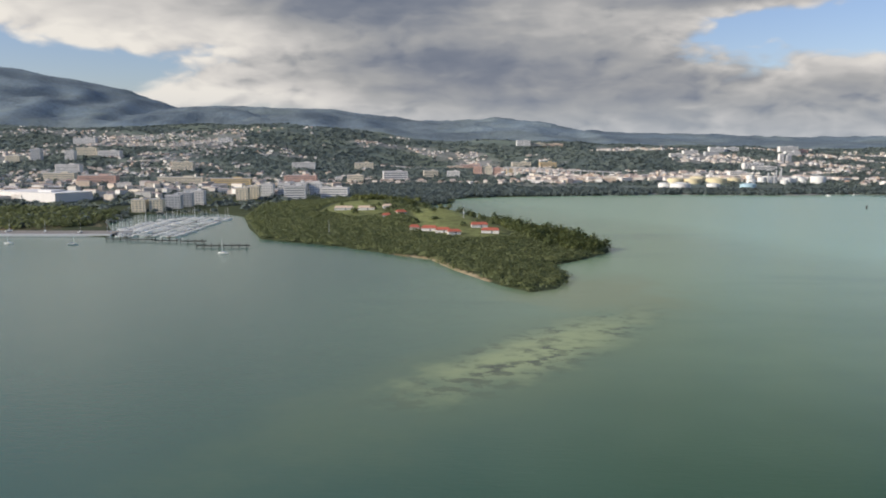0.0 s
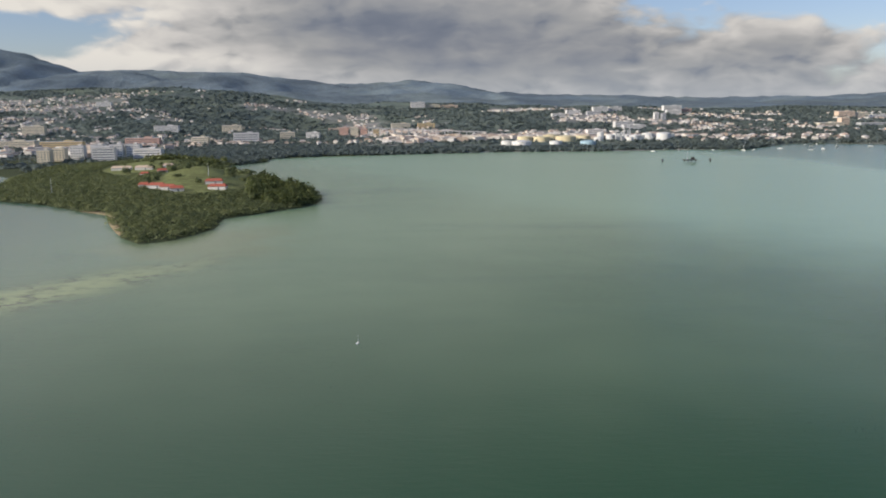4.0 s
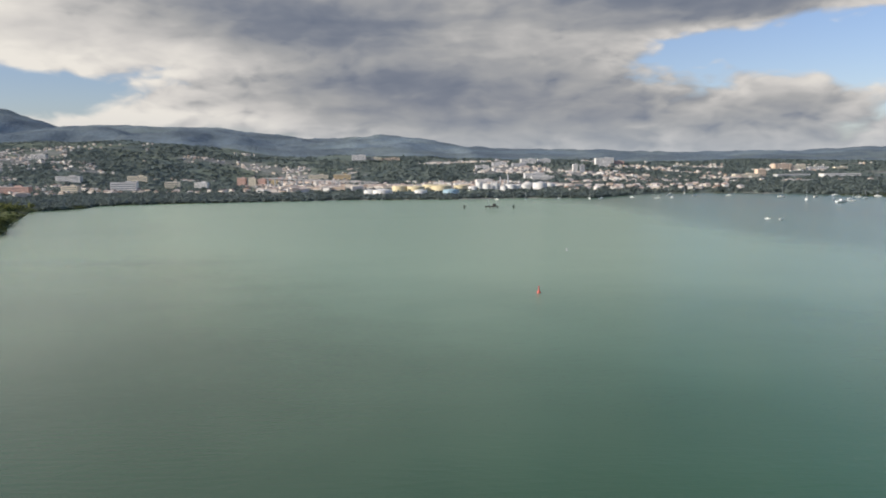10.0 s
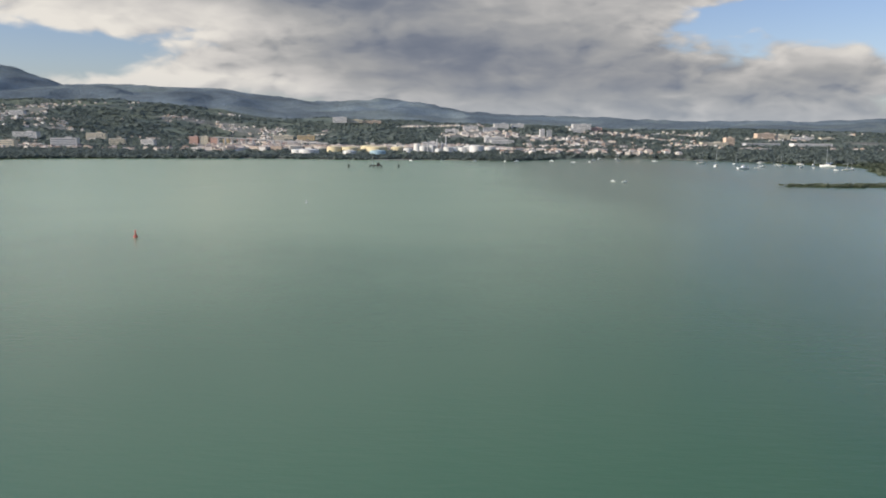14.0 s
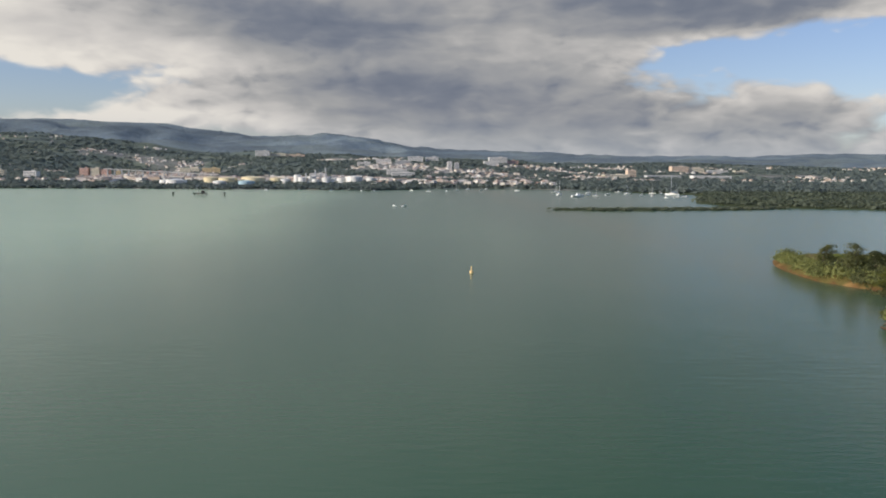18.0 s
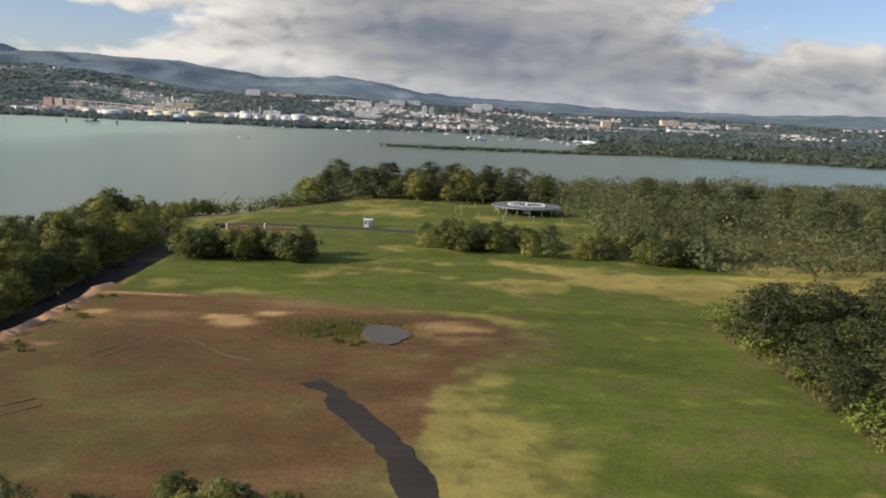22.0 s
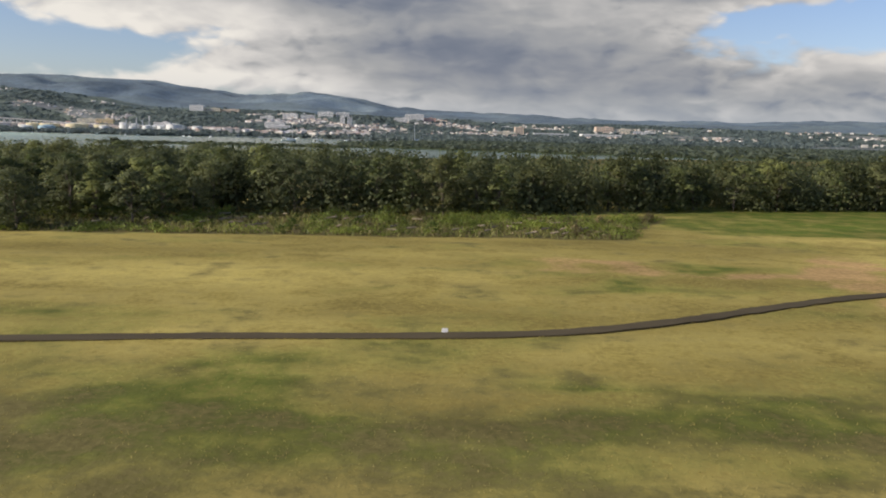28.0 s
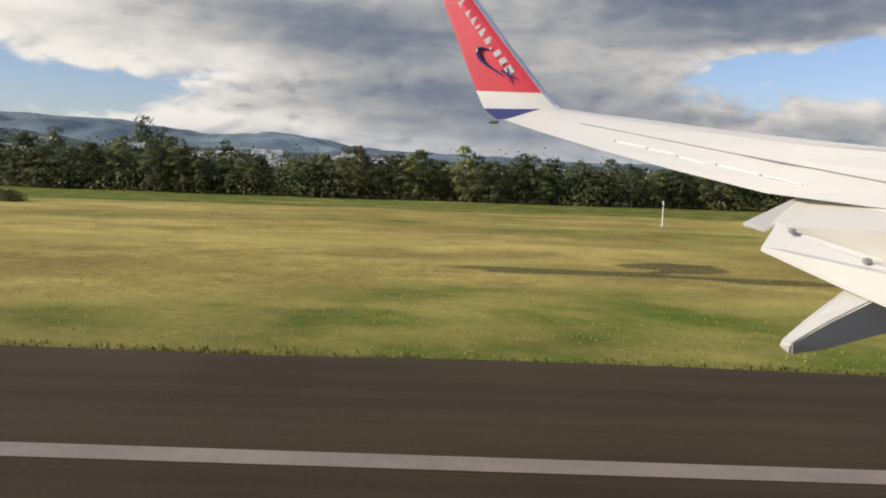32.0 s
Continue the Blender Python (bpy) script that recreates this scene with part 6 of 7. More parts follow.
def smooth(pts, per=5):
    """More points along a soft curve through the given ones."""
    out, p = [], [pts[0]] + list(pts) + [pts[-1]]
    for a, b, c, d in zip(p, p[1:], p[2:], p[3:]):
        for k in range(per):
            t = k / per
            out.append(tuple(0.5 * (2 * b[i] + (c[i] - a[i]) * t + (2 * a[i] - 5 * b[i] + 4 * c[i] - d[i]) * t * t + (3 * b[i] - a[i] - 3 * c[i] + d[i]) * t ** 3) for i in (0, 1)))
    return out + [pts[-1]]


def ribbon(name, pts, w, z, material, label="", category="", parent=None, thick=0.06, kind="structure", ragged=0.0):
    left, right, wide = [], [], w
    for i, p in enumerate(pts):
        a, b = pts[max(0, i - 1)], pts[min(len(pts) - 1, i + 1)]
        d = Vector((b[0] - a[0], b[1] - a[1])).normalized()
        w = wide * (1 + ragged * noise.noise(Vector((p[0] * 0.9, p[1] * 0.9, 0.3))) + ragged * 0.6 * noise.noise(Vector((p[0] * 3.1, p[1] * 3.1, 0.7))))
        left.append((p[0] - d.y * w / 2, p[1] + d.x * w / 2))
        right.append((p[0] + d.y * w / 2, p[1] - d.x * w / 2))
    bm = bmesh.new()
    L, R = [bm.verts.new((x, y, z)) for x, y in left], [bm.verts.new((x, y, z)) for x, y in right]
    L2, R2 = [bm.verts.new((x, y, z - thick)) for x, y in left], [bm.verts.new((x, y, z - thick)) for x, y in right]
    for i in range(len(pts) - 1):
        bm.faces.new((R[i], R[i + 1], L[i + 1], L[i]))
        bm.faces.new((L[i], L[i + 1], L2[i + 1], L2[i]))
        bm.faces.new((R2[i], R2[i + 1], R[i + 1], R[i]))
    ob = part(name, bm, material, parent)
    if label:
        tagged(ob, label, category, kind=kind)
    return ob


slab("taxiway", [(1100, 13.9)] + smooth(EDGE, 4) + [(1215, 13.9)], PZ + 0.02, TAR, "dark asphalt taxiway curving off the runway", "taxiway")
slab("runway", [(1085, -30), (2600, -30), (2600, 14.6)] + [(1240 - k * 4, 14.75 + 0.25 * math.sin(k * 1.7) * 0.6) for k in range(16)] + [(1177, 13.9), (1085, 13.9)], PZ + 0.035, TAR, "dark brown asphalt runway with tyre streaks", "runway")
# lighter repaved bays
BAYS = thing("paving_bay", pose(0, 0, 0), "lighter brown repaved asphalt bays of the taxiway", "paving", kind="structure")
slab("bay", [(1140.3, 28.6), (1140.6, 21.8), (1137.4, 21.4), (1137.7, 14.0), (1157.5, 14.0), (1154.0, 17.4), (1148.6, 21.4), (1144.6, 25.2)], PZ + 0.045, TAR_OLD, parent=BAYS, thick=0.02)
slab("bay", [(1140.2, 33.2), (1140.28, 28.7), (1144.7, 25.3), (1148.7, 21.5), (1154.1, 17.5), (1157.6, 14.0), (1163, 14.0), (1158, 18.6), (1151, 25.2), (1145.6, 30.2)], PZ + 0.044, tar_mat("scuffed_asphalt", (0.135, 0.089, 0.048), 0.6), parent=BAYS, thick=0.02)
slab("bay", [(1109.7, 27.0), (1115.8, 27.6), (1115.3, 31.9), (1112.6, 32.4), (1109.7, 30.0)], PZ + 0.045, tar_mat("dusty_asphalt", (0.150, 0.104, 0.070), 0.6), parent=BAYS, thick=0.02)
slab("bay", [(1114.4, 14.0), (1137.72, 14.0), (1137.42, 21.42), (1114.6, 20.9)], PZ + 0.042, tar_mat("grey_asphalt", (0.075, 0.054, 0.038), 0.3), parent=BAYS, thick=0.02)

MARKS = thing("taxiway_marking", pose(0, 0, 0), "worn yellow and white lines painted on the asphalt", "marking", kind="structure")
side = smooth([(1104.4, 20.9), (1106.0, 24.4), (1108.7, 28.2), (1112.5, 32.6), (1117, 35.9), (1122.4, 37.8), (1128, 38.6), (1135, 37.9), (1141, 36.2), (1147, 33.9), (1151.8, 31.4), (1156.6, 27.7), (1160.8, 22.2), (1163.7, 18.0), (1165.5, 15.9), (1166.9, 14.4), (1168.3, 12.2)], 5)
for off in (-0.085, 0.085):
    moved = []
    for i, p in enumerate(side):
        a, b = side[max(0, i - 1)], side[min(len(side) - 1, i + 1)]
        d = Vector((b[0] - a[0], b[1] - a[1])).normalized()
        moved.append((p[0] - d.y * off, p[1] + d.x * off))
    ribbon("edge_line", moved[:32], 0.042, PZ + 0.055, YELLOW, parent=MARKS, thick=0.008)
    ribbon("worn_edge_line", moved[32:], 0.035, PZ + 0.055, FADED, parent=MARKS, thick=0.008)
ribbon("centre_line", smooth([(1112.7, 14.5), (1112.9, 17), (1113.5, 19.6), (1115.2, 23.1), (1118.9, 27.3), (1123.4, 29.9), (1129, 31)], 5), 0.12, PZ + 0.056, YELLOW, parent=MARKS, thick=0.008)
ribbon("centre_line", smooth([(1131.2, 29.2), (1139.6, 21.9), (1144.6, 17.7), (1147.9, 14.6)], 5), 0.11, PZ + 0.056, YELLOW, parent=MARKS, thick=0.008)
for k in range(7):
    a, b = (1124.4 + k * 1.0, 35.2 - k * 0.87), (1124.95 + k * 1.0, 34.7 - k * 0.87)
    ribbon("dash", [a, b], 0.13, PZ + 0.056, WHITE, parent=MARKS, thick=0.008)
slab("circle_mark", [(1106.5 + 0.85 * math.cos(a * 0.3142), 20.6 + 0.75 * math.sin(a * 0.3142)) for a in range(20)], PZ + 0.050, CRACK, parent=MARKS, thick=0.01)
slab("circle_centre", [(1106.5 + 0.70 * math.cos(a * 0.3142), 20.6 + 0.60 * math.sin(a * 0.3142)) for a in range(20)], PZ + 0.054, TAR, parent=MARKS, thick=0.01)
slab("patch", [(1164.9 + 0.8 * math.cos(a * 0.3142), 18.9 + 0.65 * math.sin(a * 0.3142)) for a in range(20)], PZ + 0.052, CRACK, parent=MARKS, thick=0.01)
slab("patch", [(1164.9 + 0.38 * math.cos(a * 0.3142), 18.9 + 0.26 * math.sin(a * 0.3142)) for a in range(20)], PZ + 0.056, TAR, parent=MARKS, thick=0.01)
ribbon("runway_edge_line", [(1186 + k * 10, 9.3) for k in range(140)], 0.46, PZ + 0.052, WHITE, parent=MARKS, thick=0.008)
for pts in ([(1107.4, 17.8), (1108.6, 22.4), (1109.7, 27.0)], [(1159.4, 26.5), (1160.4, 22.5), (1160.7, 21.4)], [(1163.4, 15.6), (1165, 15.3), (1168, 15.3), (1171.5, 15.9)], [(1171.4, 15.6), (1172.2, 13.8)], [(1172.8, 16.2), (1171.6, 14.2)], [(1105, 23.5), (1106.6, 24.6)],
            [(1201.2, 14.4), (1202.1, 12.2)], [(1109, 36.4), (1111.5, 34.9)], [(1186, 15.2), (1186.6, 13.2)]):
    ribbon("sealed_crack", smooth(pts, 6), 0.06, PZ + 0.050, FADED if pts[0][0] < 1110 else CRACK, parent=MARKS, thick=0.006, ragged=0.5)
ra = random.Random(3)
SKID = tar_mat("rubber_streak", (0.10, 0.068, 0.048), 0.2)
for k in range(15):
    x, y = ra.uniform(1138, 1156), ra.uniform(14.5, 22)
    ribbon("skid_mark", [(x, y), (x + 0.6, y + ra.uniform(-0.05, 0.15)), (x + ra.uniform(0.7, 1.5), y + ra.uniform(-0.1, 0.3))], ra.uniform(0.05, 0.13), PZ + 0.050 + 0.0002 * k, SKID, parent=MARKS, thick=0.004)

# tracks
ribbon("service_road", smooth([(1001, 13.8), (1004, 21), (1010, 27), (1019, 30.4), (1030, 31.6), (1040, 33.6), (1047, 34.6), (1056, 36.0), (1064, 36.9), (1072, 38.4), (1079, 41.8), (1086, 46.2), (1093, 50.1), (1105, 54.4), (1114, 55.9), (1120, 53.6), (1124, 50.6), (1127, 46.8), (1128.2, 42.2)], 14), 1.05, 3.09, tar_mat("track_asphalt", (0.094, 0.072, 0.038), 0.3),
       "narrow dark service track winding through dry grass", "track", thick=0.35, ragged=0.22)
# the tree belt's shade is put into this near-black road colour
ribbon("shore_road", smooth([(799.0, 20), (799.2, 60), (798.2, 95), (797.8, 118), (798.4, 128), (800.4, 134), (803, 137)], 6), 4.4, 1.56, tar_mat("tree_shade_road", (0.032, 0.026, 0.019), 0.3), "asphalt shore road painted dark for the shade of trees", "road", thick=0.4)
ribbon("crossing_road", smooth([(801.0, 136.0), (803.5, 137.4), (808, 138.4), (822, 138.8), (840, 137.6), (850, 143)], 6), 2.4, 3.06, TAR_ROAD, "pale asphalt road crossing to the beacon", "road", thick=0.5)
ribbon("field_track", smooth([(838.6, 30), (837.4, 39.6), (835.8, 45.4), (832.6, 51.4), (830.2, 55.6), (829.0, 57.2)], 16), 2.1, 3.03, tar_mat("muddy_track", (0.052, 0.042, 0.032), 0.4), "short dark muddy track on the bare field", "track", thick=0.4, ragged=0.35)

# ---------------------------------------------------------------- airfield fixtures
CONCRETE = mat("pale_concrete", (0.42, 0.41, 0.38), 0.9, vary=0.15, scale=0.6, bump=0.2)
STEEL = mat("galvanised_steel", (0.50, 0.51, 0.52), 0.5, 0.6, vary=0.1)
bz = field_z(857, 170)
vor = thing("radio_beacon", pose(857, 170, bz), "round raised radio beacon with a ring of white aerials", "radio beacon")
part("counterpoise", cyl_bm(7.4, 7.4, 0.10, 40, (0, 0, 1.5)), mat("beacon_mesh", (0.15, 0.16, 0.15), 0.8, vary=0.2), vor)
part("rim", cyl_bm(7.5, 7.5, 0.07, 40, (0, 0, 1.42)), STEEL, vor)
for k in range(16):
    a = k * math.tau / 16
    part("post", cyl_bm(0.07, 0.07, 1.7, 6, (math.cos(a) * 6.6, math.sin(a) * 6.6, -0.2)), STEEL, vor)
for k in range(40):
    a = k * math.tau / 40
    part("aerial", cyl_bm(0.13, 0.11, 0.32, 8, (math.cos(a) * 3.9, math.sin(a) * 3.9, 1.60)), PAINTS["white"], vor)
part("hut", box_bm(1.6, 1.4, 1.4, (0, -1.0, -0.1)), PAINTS["white"], vor)
part("central_aerial", cyl_bm(0.3, 0.2, 0.5, 12, (0, 0, 1.60)), PAINTS["white"], vor)
for k in range(16):
    a = k * math.tau / 16
    x, y = 857 + math.cos(a) * 15, 168 + math.sin(a) * 11
    if y < 178:
        p = part("fence_post", cyl_bm(0.04, 0.04, 1.3, 6, (0, 0, -0.1)), PAINTS["grey"])
        p.matrix_basis = pose(x, y, field_z(x, y))
        tagged(p, "thin pale fence post round the beacon", "post", "fence posts round the beacon")
hz = field_z(826, 141)
lodge = thing("hut", pose(826, 141.5, hz), "small white guard hut with a dark doorway", "hut")
part("wall", box_bm(1.3, 1.1, 1.25), PAINTS["white"], lodge)
part("roof", box_bm(1.7, 1.5, 0.12, (0, 0, 1.25)), PAINTS["white"], lodge)
part("window", box_bm(0.35, 0.06, 0.5, (-0.35, -0.57, 0.5)), GLASS, lodge)
part("door", box_bm(0.4, 0.06, 0.9, (0.3, -0.57, 0.05)), GLASS, lodge)
for x, y, h in ((804.6, 128, 1.3), (839, 137, 1.2), (809.6, 133, 0.9), (797.2, 86, 0.5)):
    p = thing("marker_post", pose(x, y, field_z(x, y)), "small white marker post beside the road", "post", "marker posts by the road")
    part("post", cyl_bm(0.10, 0.10, h, 8), PAINTS["white"], p)
    part("cap", cyl_bm(0.13, 0.05, 0.12, 8, (0, 0, h)), PAINTS["white"], p)
wp = thing("windsock_pole", pose(1237.6, 66, field_z(1237.6, 66)), "thin white pole with a small dark fitting on the grass", "pole")
part("pole", cyl_bm(0.055, 0.045, 2.1, 8), PAINTS["white"], wp)
part("fitting", box_bm(0.22, 0.12, 0.2, (0.1, 0, 1.55)), DARK, wp)
part("foot", cyl_bm(0.16, 0.16, 0.1, 10), CONCRETE, wp)
LAMP = mat("lamp_yellow", (0.75, 0.55, 0.16), 0.4, vary=0.1)


def edge_light(x, y, z, s=1.0):
    e = thing("edge_light", pose(x, y, z) @ Matrix.Scale(s, 4), "small white and yellow runway edge light on the asphalt", "light", "edge lights")
    part("foot", cyl_bm(0.14, 0.12, 0.05, 10), CONCRETE, e)
    part("stem", cyl_bm(0.045, 0.045, 0.22, 8, (0, 0, 0.05)), PAINTS["white"], e)
    part("lamp", cyl_bm(0.085, 0.06, 0.14, 10, (0, 0, 0.27), 0.015), LAMP, e)


for x, y in ((1165.4, 15.25), (1160.9, 21.5), (1202.5, 11.6), (1169.7, 11.9), (1105.0, 24.2), (1118.7, 38.5), (1128, 39.8), (1136.6, 37.7), (1110.6, 35.0), (1149.4, 34.6), (1154.4, 31.6), (1146.2, 36.9), (1146.6, 36.7), (1104.2, 18.3)):
    edge_light(x, y, PZ + 0.05, 0.34)
for x, y in ((1095.6, 19.2), (1066.5, 37.8)):
    b = thing("marker_box", pose(x, y, field_z(x, y)), "low white marker box on the grass", "marker", "marker boxes")
    part("body", box_bm(0.30, 0.16, 0.24, bevel=0.02), PAINTS["white"], b)
    part("foot", box_bm(0.36, 0.22, 0.05), CONCRETE, b)
cov = part("drain_cover", box_bm(0.9, 0.5, 0.10, bevel=0.02), CONCRETE)
cov.matrix_basis = pose(1141.4, 38.6, PZ + 0.03)
tagged(cov, "pale concrete drain cover at the taxiway's edge", "drain cover")

# grass over the field
GREEN_TUFT = leaf_mat("green_grass_tufts", (0.10, 0.105, 0.026), (0.21, 0.195, 0.055))


def grass(name, places, h, material, label, rng):
    n = len(places)
    z = field_height(places[:, 0], places[:, 1])
    a = rng.uniform(0, math.tau, n)
    hh, w = h * rng.uniform(0.5, 1.5, n), (h if h < 1 else 0.16) * 0.35 * rng.uniform(0.6, 1.4, n)
    lean = rng.normal(scale=0.35, size=(n, 2)) * hh[:, None]
    base = np.stack([places[:, 0], places[:, 1], z - 0.02], -1)
    dx = np.stack([np.cos(a) * w, np.sin(a) * w, 0 * a], -1)
    tip = base + np.stack([lean[:, 0], lean[:, 1], hh], -1)
    v = np.stack([base - dx, base + dx, tip + dx * 0.25, tip - dx * 0.25], 1).reshape(-1, 3)
    return tagged(new(name, quads_mesh(name, v, np.arange(4 * n).reshape(-1, 4), material)), label, "grass", kind="stuff")


def off_tar(x, y, r):
    return (shore_distance(x, y, [(1100, 10)] + EDGE + [(1184, 10)]) < -0.05) & (y > 14.95)


rg = np.random.default_rng(31)
edge_pts = np.array(smooth(EDGE, 30))
fringe = edge_pts[rg.integers(0, len(edge_pts), 5000)] + rg.normal(scale=0.16, size=(5000, 2)) + np.array([0, 0.12])
fringe2 = np.stack([rg.uniform(1176, 1262, 5000), 14.80 + np.abs(rg.normal(scale=0.25, size=5000))], -1)
strip = np.array(smooth([(1104.1, 28.6), (1104.4, 26.4), (1104.5, 22.9), (1104.5, 20.4), (1104.0, 19.0), (1103.2, 18.2)], 40))
strip = strip[rg.integers(0, len(strip), 2600)] + rg.normal(scale=0.10, size=(2600, 2))
grass("verge_grass", np.concatenate([fringe, fringe2, strip]), 0.075, GREEN_TUFT, "ragged green grass along the asphalt's edge", rg)

track_pts = np.array(smooth([(1019, 30.4), (1030, 31.6), (1040, 33.6), (1047, 34.6), (1056, 36.0), (1064, 36.9), (1072, 38.4), (1079, 41.8), (1086, 46.2), (1093, 50.1), (1105, 54.4), (1114, 55.9)], 40))
lip = track_pts[rg.integers(0, len(track_pts), 7000)] + np.stack([rg.normal(scale=0.2, size=7000), np.where(rg.random(7000) < 0.5, -1, 1) * (0.46 + np.abs(rg.normal(scale=0.16, size=7000)))], -1)
FIELD_TUFT = leaf_mat("field_grass_tufts", (0.215, 0.190, 0.050), (0.440, 0.350, 0.110), 0.5)
grass("track_verge_grass", lip, 0.06, FIELD_TUFT, "rough grass overhanging the service track's edges", rg)
lawn = np.stack([rg.uniform(1010, 1262, 90000), 15 + 42 * rg.random(90000) ** 1.5], -1)
lawn = lawn[off_tar(lawn[:, 0], lawn[:, 1], rg) & (fnoise(lawn[:, 0] / 3, lawn[:, 1] / 1.6, 3, 87) > -0.25)]
grass("field_grass", lawn, 0.055, FIELD_TUFT, "tussocky dry and green grass of the airfield", rg)
scrub_pts = scatter(BUSH_BELT, 42000, np.random.default_rng(93), clear)
grass("rough_grass", scrub_pts, 0.34, ROUGH, "rough olive and straw-coloured grass between the scrub", rg)
wood("reed_bushes", scatter(REED_BED, 100, np.random.default_rng(84)), field_height, 0.85, 2.5, 210, 0.10, REED, "feathery straw-coloured bushes at the wood's edge", "bushes", 0.5, base=0.2)
grass("dry_reeds", scatter(REED_BED, 4200, np.random.default_rng(80)), 0.50, REED, "tall dry straw-coloured reeds at the wood's edge", rg)
POND = mat("pond_water", (0.085, 0.074, 0.054), 0.4, vary=0.3, spec=0.22)
pond = slab("pond", [(833.6 + w * (2.1 * math.cos(k * 0.1122) - 0.5 * math.sin(k * 0.1122)), 71.0 + w * 3.2 * math.sin(k * 0.1122)) for k in range(56) for w in (1 + 0.10 * math.sin(k * 0.3366 + 1) + 0.05 * math.sin(k * 0.5610 + 2) + 0.02 * math.sin(k * 1.2342),)], field_z(832.5, 71) + 0.06, POND, "shallow muddy pond on the bare field", "pond", 0.3)

ring = np.random.default_rng(44).normal(size=(9000, 2)) * np.array([2.8, 1.9]) + np.array([829.8, 72.0])
ring = ring[((ring[:, 0] - 833.6) / 2.3) ** 2 + ((ring[:, 1] - 71.0) / 3.3) ** 2 > 1.0]
grass("pond_sedge", ring, 0.13, GREEN_TUFT, "dark olive sedge in the wet hollow round the pond", rg)
for k in range(12):
    a = 1.6 + k * 0.31
    x, y = 831.0 + math.cos(a) * rp.uniform(2.0, 4.6), 70.8 + math.sin(a) * rp.uniform(2.0, 4.2)
    plant("shrub", SCRUBS[k % 4], x, y, field_z(x, y) - 0.1, (0.5, 0.22), rp.uniform(0, 360), "low weedy shrub at the pond's muddy edge", "shrub", "shrubs round the pond")
RUT = mat("rutted_earth", (0.165, 0.102, 0.052), 0.95, vary=0.35, scale=0.8)
RUTS = thing("wheel_ruts", pose(0, 0, 0), "pale wheel ruts pressed into the bare field", "ruts", kind="structure")
for pts in ([(811.0, 61.6), (812.2, 64.4), (813.0, 67.6)], [(812.2, 61.2), (813.4, 64.0), (814.1, 67.2)], [(806.4, 43), (808.2, 47.4), (811.6, 51.6)], [(807.8, 42.4), (809.6, 46.6), (812.6, 50.4)],
            [(819.6, 64.6), (821.4, 62.8), (823.8, 61.8)], [(817.4, 66.8), (819.0, 65.4)]):
    ribbon("rut", smooth(pts, 9), 0.13, field_z(*pts[1]) + 0.03, RUT, parent=RUTS, thick=0.12, ragged=0.8)

# ---------------------------------------------------------------- the airliner's wing
AIR_WHITE = mat("aircraft_white", (0.53, 0.51, 0.45), 0.40, vary=0.05, scale=0.8, fine=5, spec=0.5)
AIR_RED = mat("aircraft_red", (0.50, 0.028, 0.040), 0.35, vary=0.06, scale=0.8, spec=0.5)
AIR_NAVY = mat("aircraft_navy", (0.035, 0.040, 0.12), 0.35, vary=0.06, scale=0.8, spec=0.5)
AIR_GREY = mat("aircraft_seam", (0.26, 0.25, 0.25), 0.5, vary=0.1)
AIR_EDGE = mat("aircraft_metal", (0.44, 0.48, 0.56), 0.3, 0.6, vary=0.1)
wing = thing("airliner_wing", pose(1219.4, 0, 6.4) @ pose(0, 0, 0, 84.89, 0, -0.26) @ pose(0, 0, 0, 0, 0, 1.96 - 2.46) @ pose(0, 0, 0, 84.57, 0, -0.26).inverted(), "white airliner wing with lowered flaps and red winglet", "aircraft wing")


def loft(rows, close=True):
    """A skin through rows of points."""
    bm = bmesh.new()
    v = [[bm.verts.new(p) for p in row] for row in rows]
    n = len(v[0])
    for a, b in zip(v, v[1:]):
        for i in range(n if close else n - 1):
            bm.faces.new((a[i], a[(i + 1) % n], b[(i + 1) % n], b[i]))
    if close:
        bm.faces.new(v[0][::-1])
        bm.faces.new(v[-1])
    bmesh.ops.recalc_face_normals(bm, faces=bm.faces[:])
    return bm


def section(te, le, thick, up=(0, 0, 1)):
    """A rounded aerofoil between a trailing and a leading edge."""
    te, le, up = Vector(te), Vector(le), Vector(up)
    rim = []
    for u, t in ((0, 0.03), (0.2, 0.30), (0.45, 0.72), (0.7, 1.0), (0.88, 0.85), (0.97, 0.45), (1.0, 0.0), (0.97, -0.35), (0.85, -0.6), (0.6, -0.7), (0.3, -0.35), (0.05, -0.06)):
        rim.append(tuple(te.lerp(le, u) + up * t * thick * 0.5))
    return rim


TE = [(0.600, 7.72, 0.556), (0.90, 7.15, 0.42), (1.268, 6.4, 0.265), (1.66, 5.68, 0.12), (2.037, 5.0, -0.007), (2.30, 4.2, -0.05), (2.45, 3.3, -0.09)]
LE = [(1.12, 7.62, 0.655), (1.43, 7.05, 0.56), (1.75, 6.45, 0.475), (2.06, 5.8, 0.375), (2.36, 5.2, 0.290), (2.66, 4.4, 0.185), (2.98, 3.4, 0.06)]
part("wing_panel", loft([section(a, b, 0.10 + 0.03 * k) for k, (a, b) in enumerate(zip(TE, LE))]), AIR_WHITE, wing)


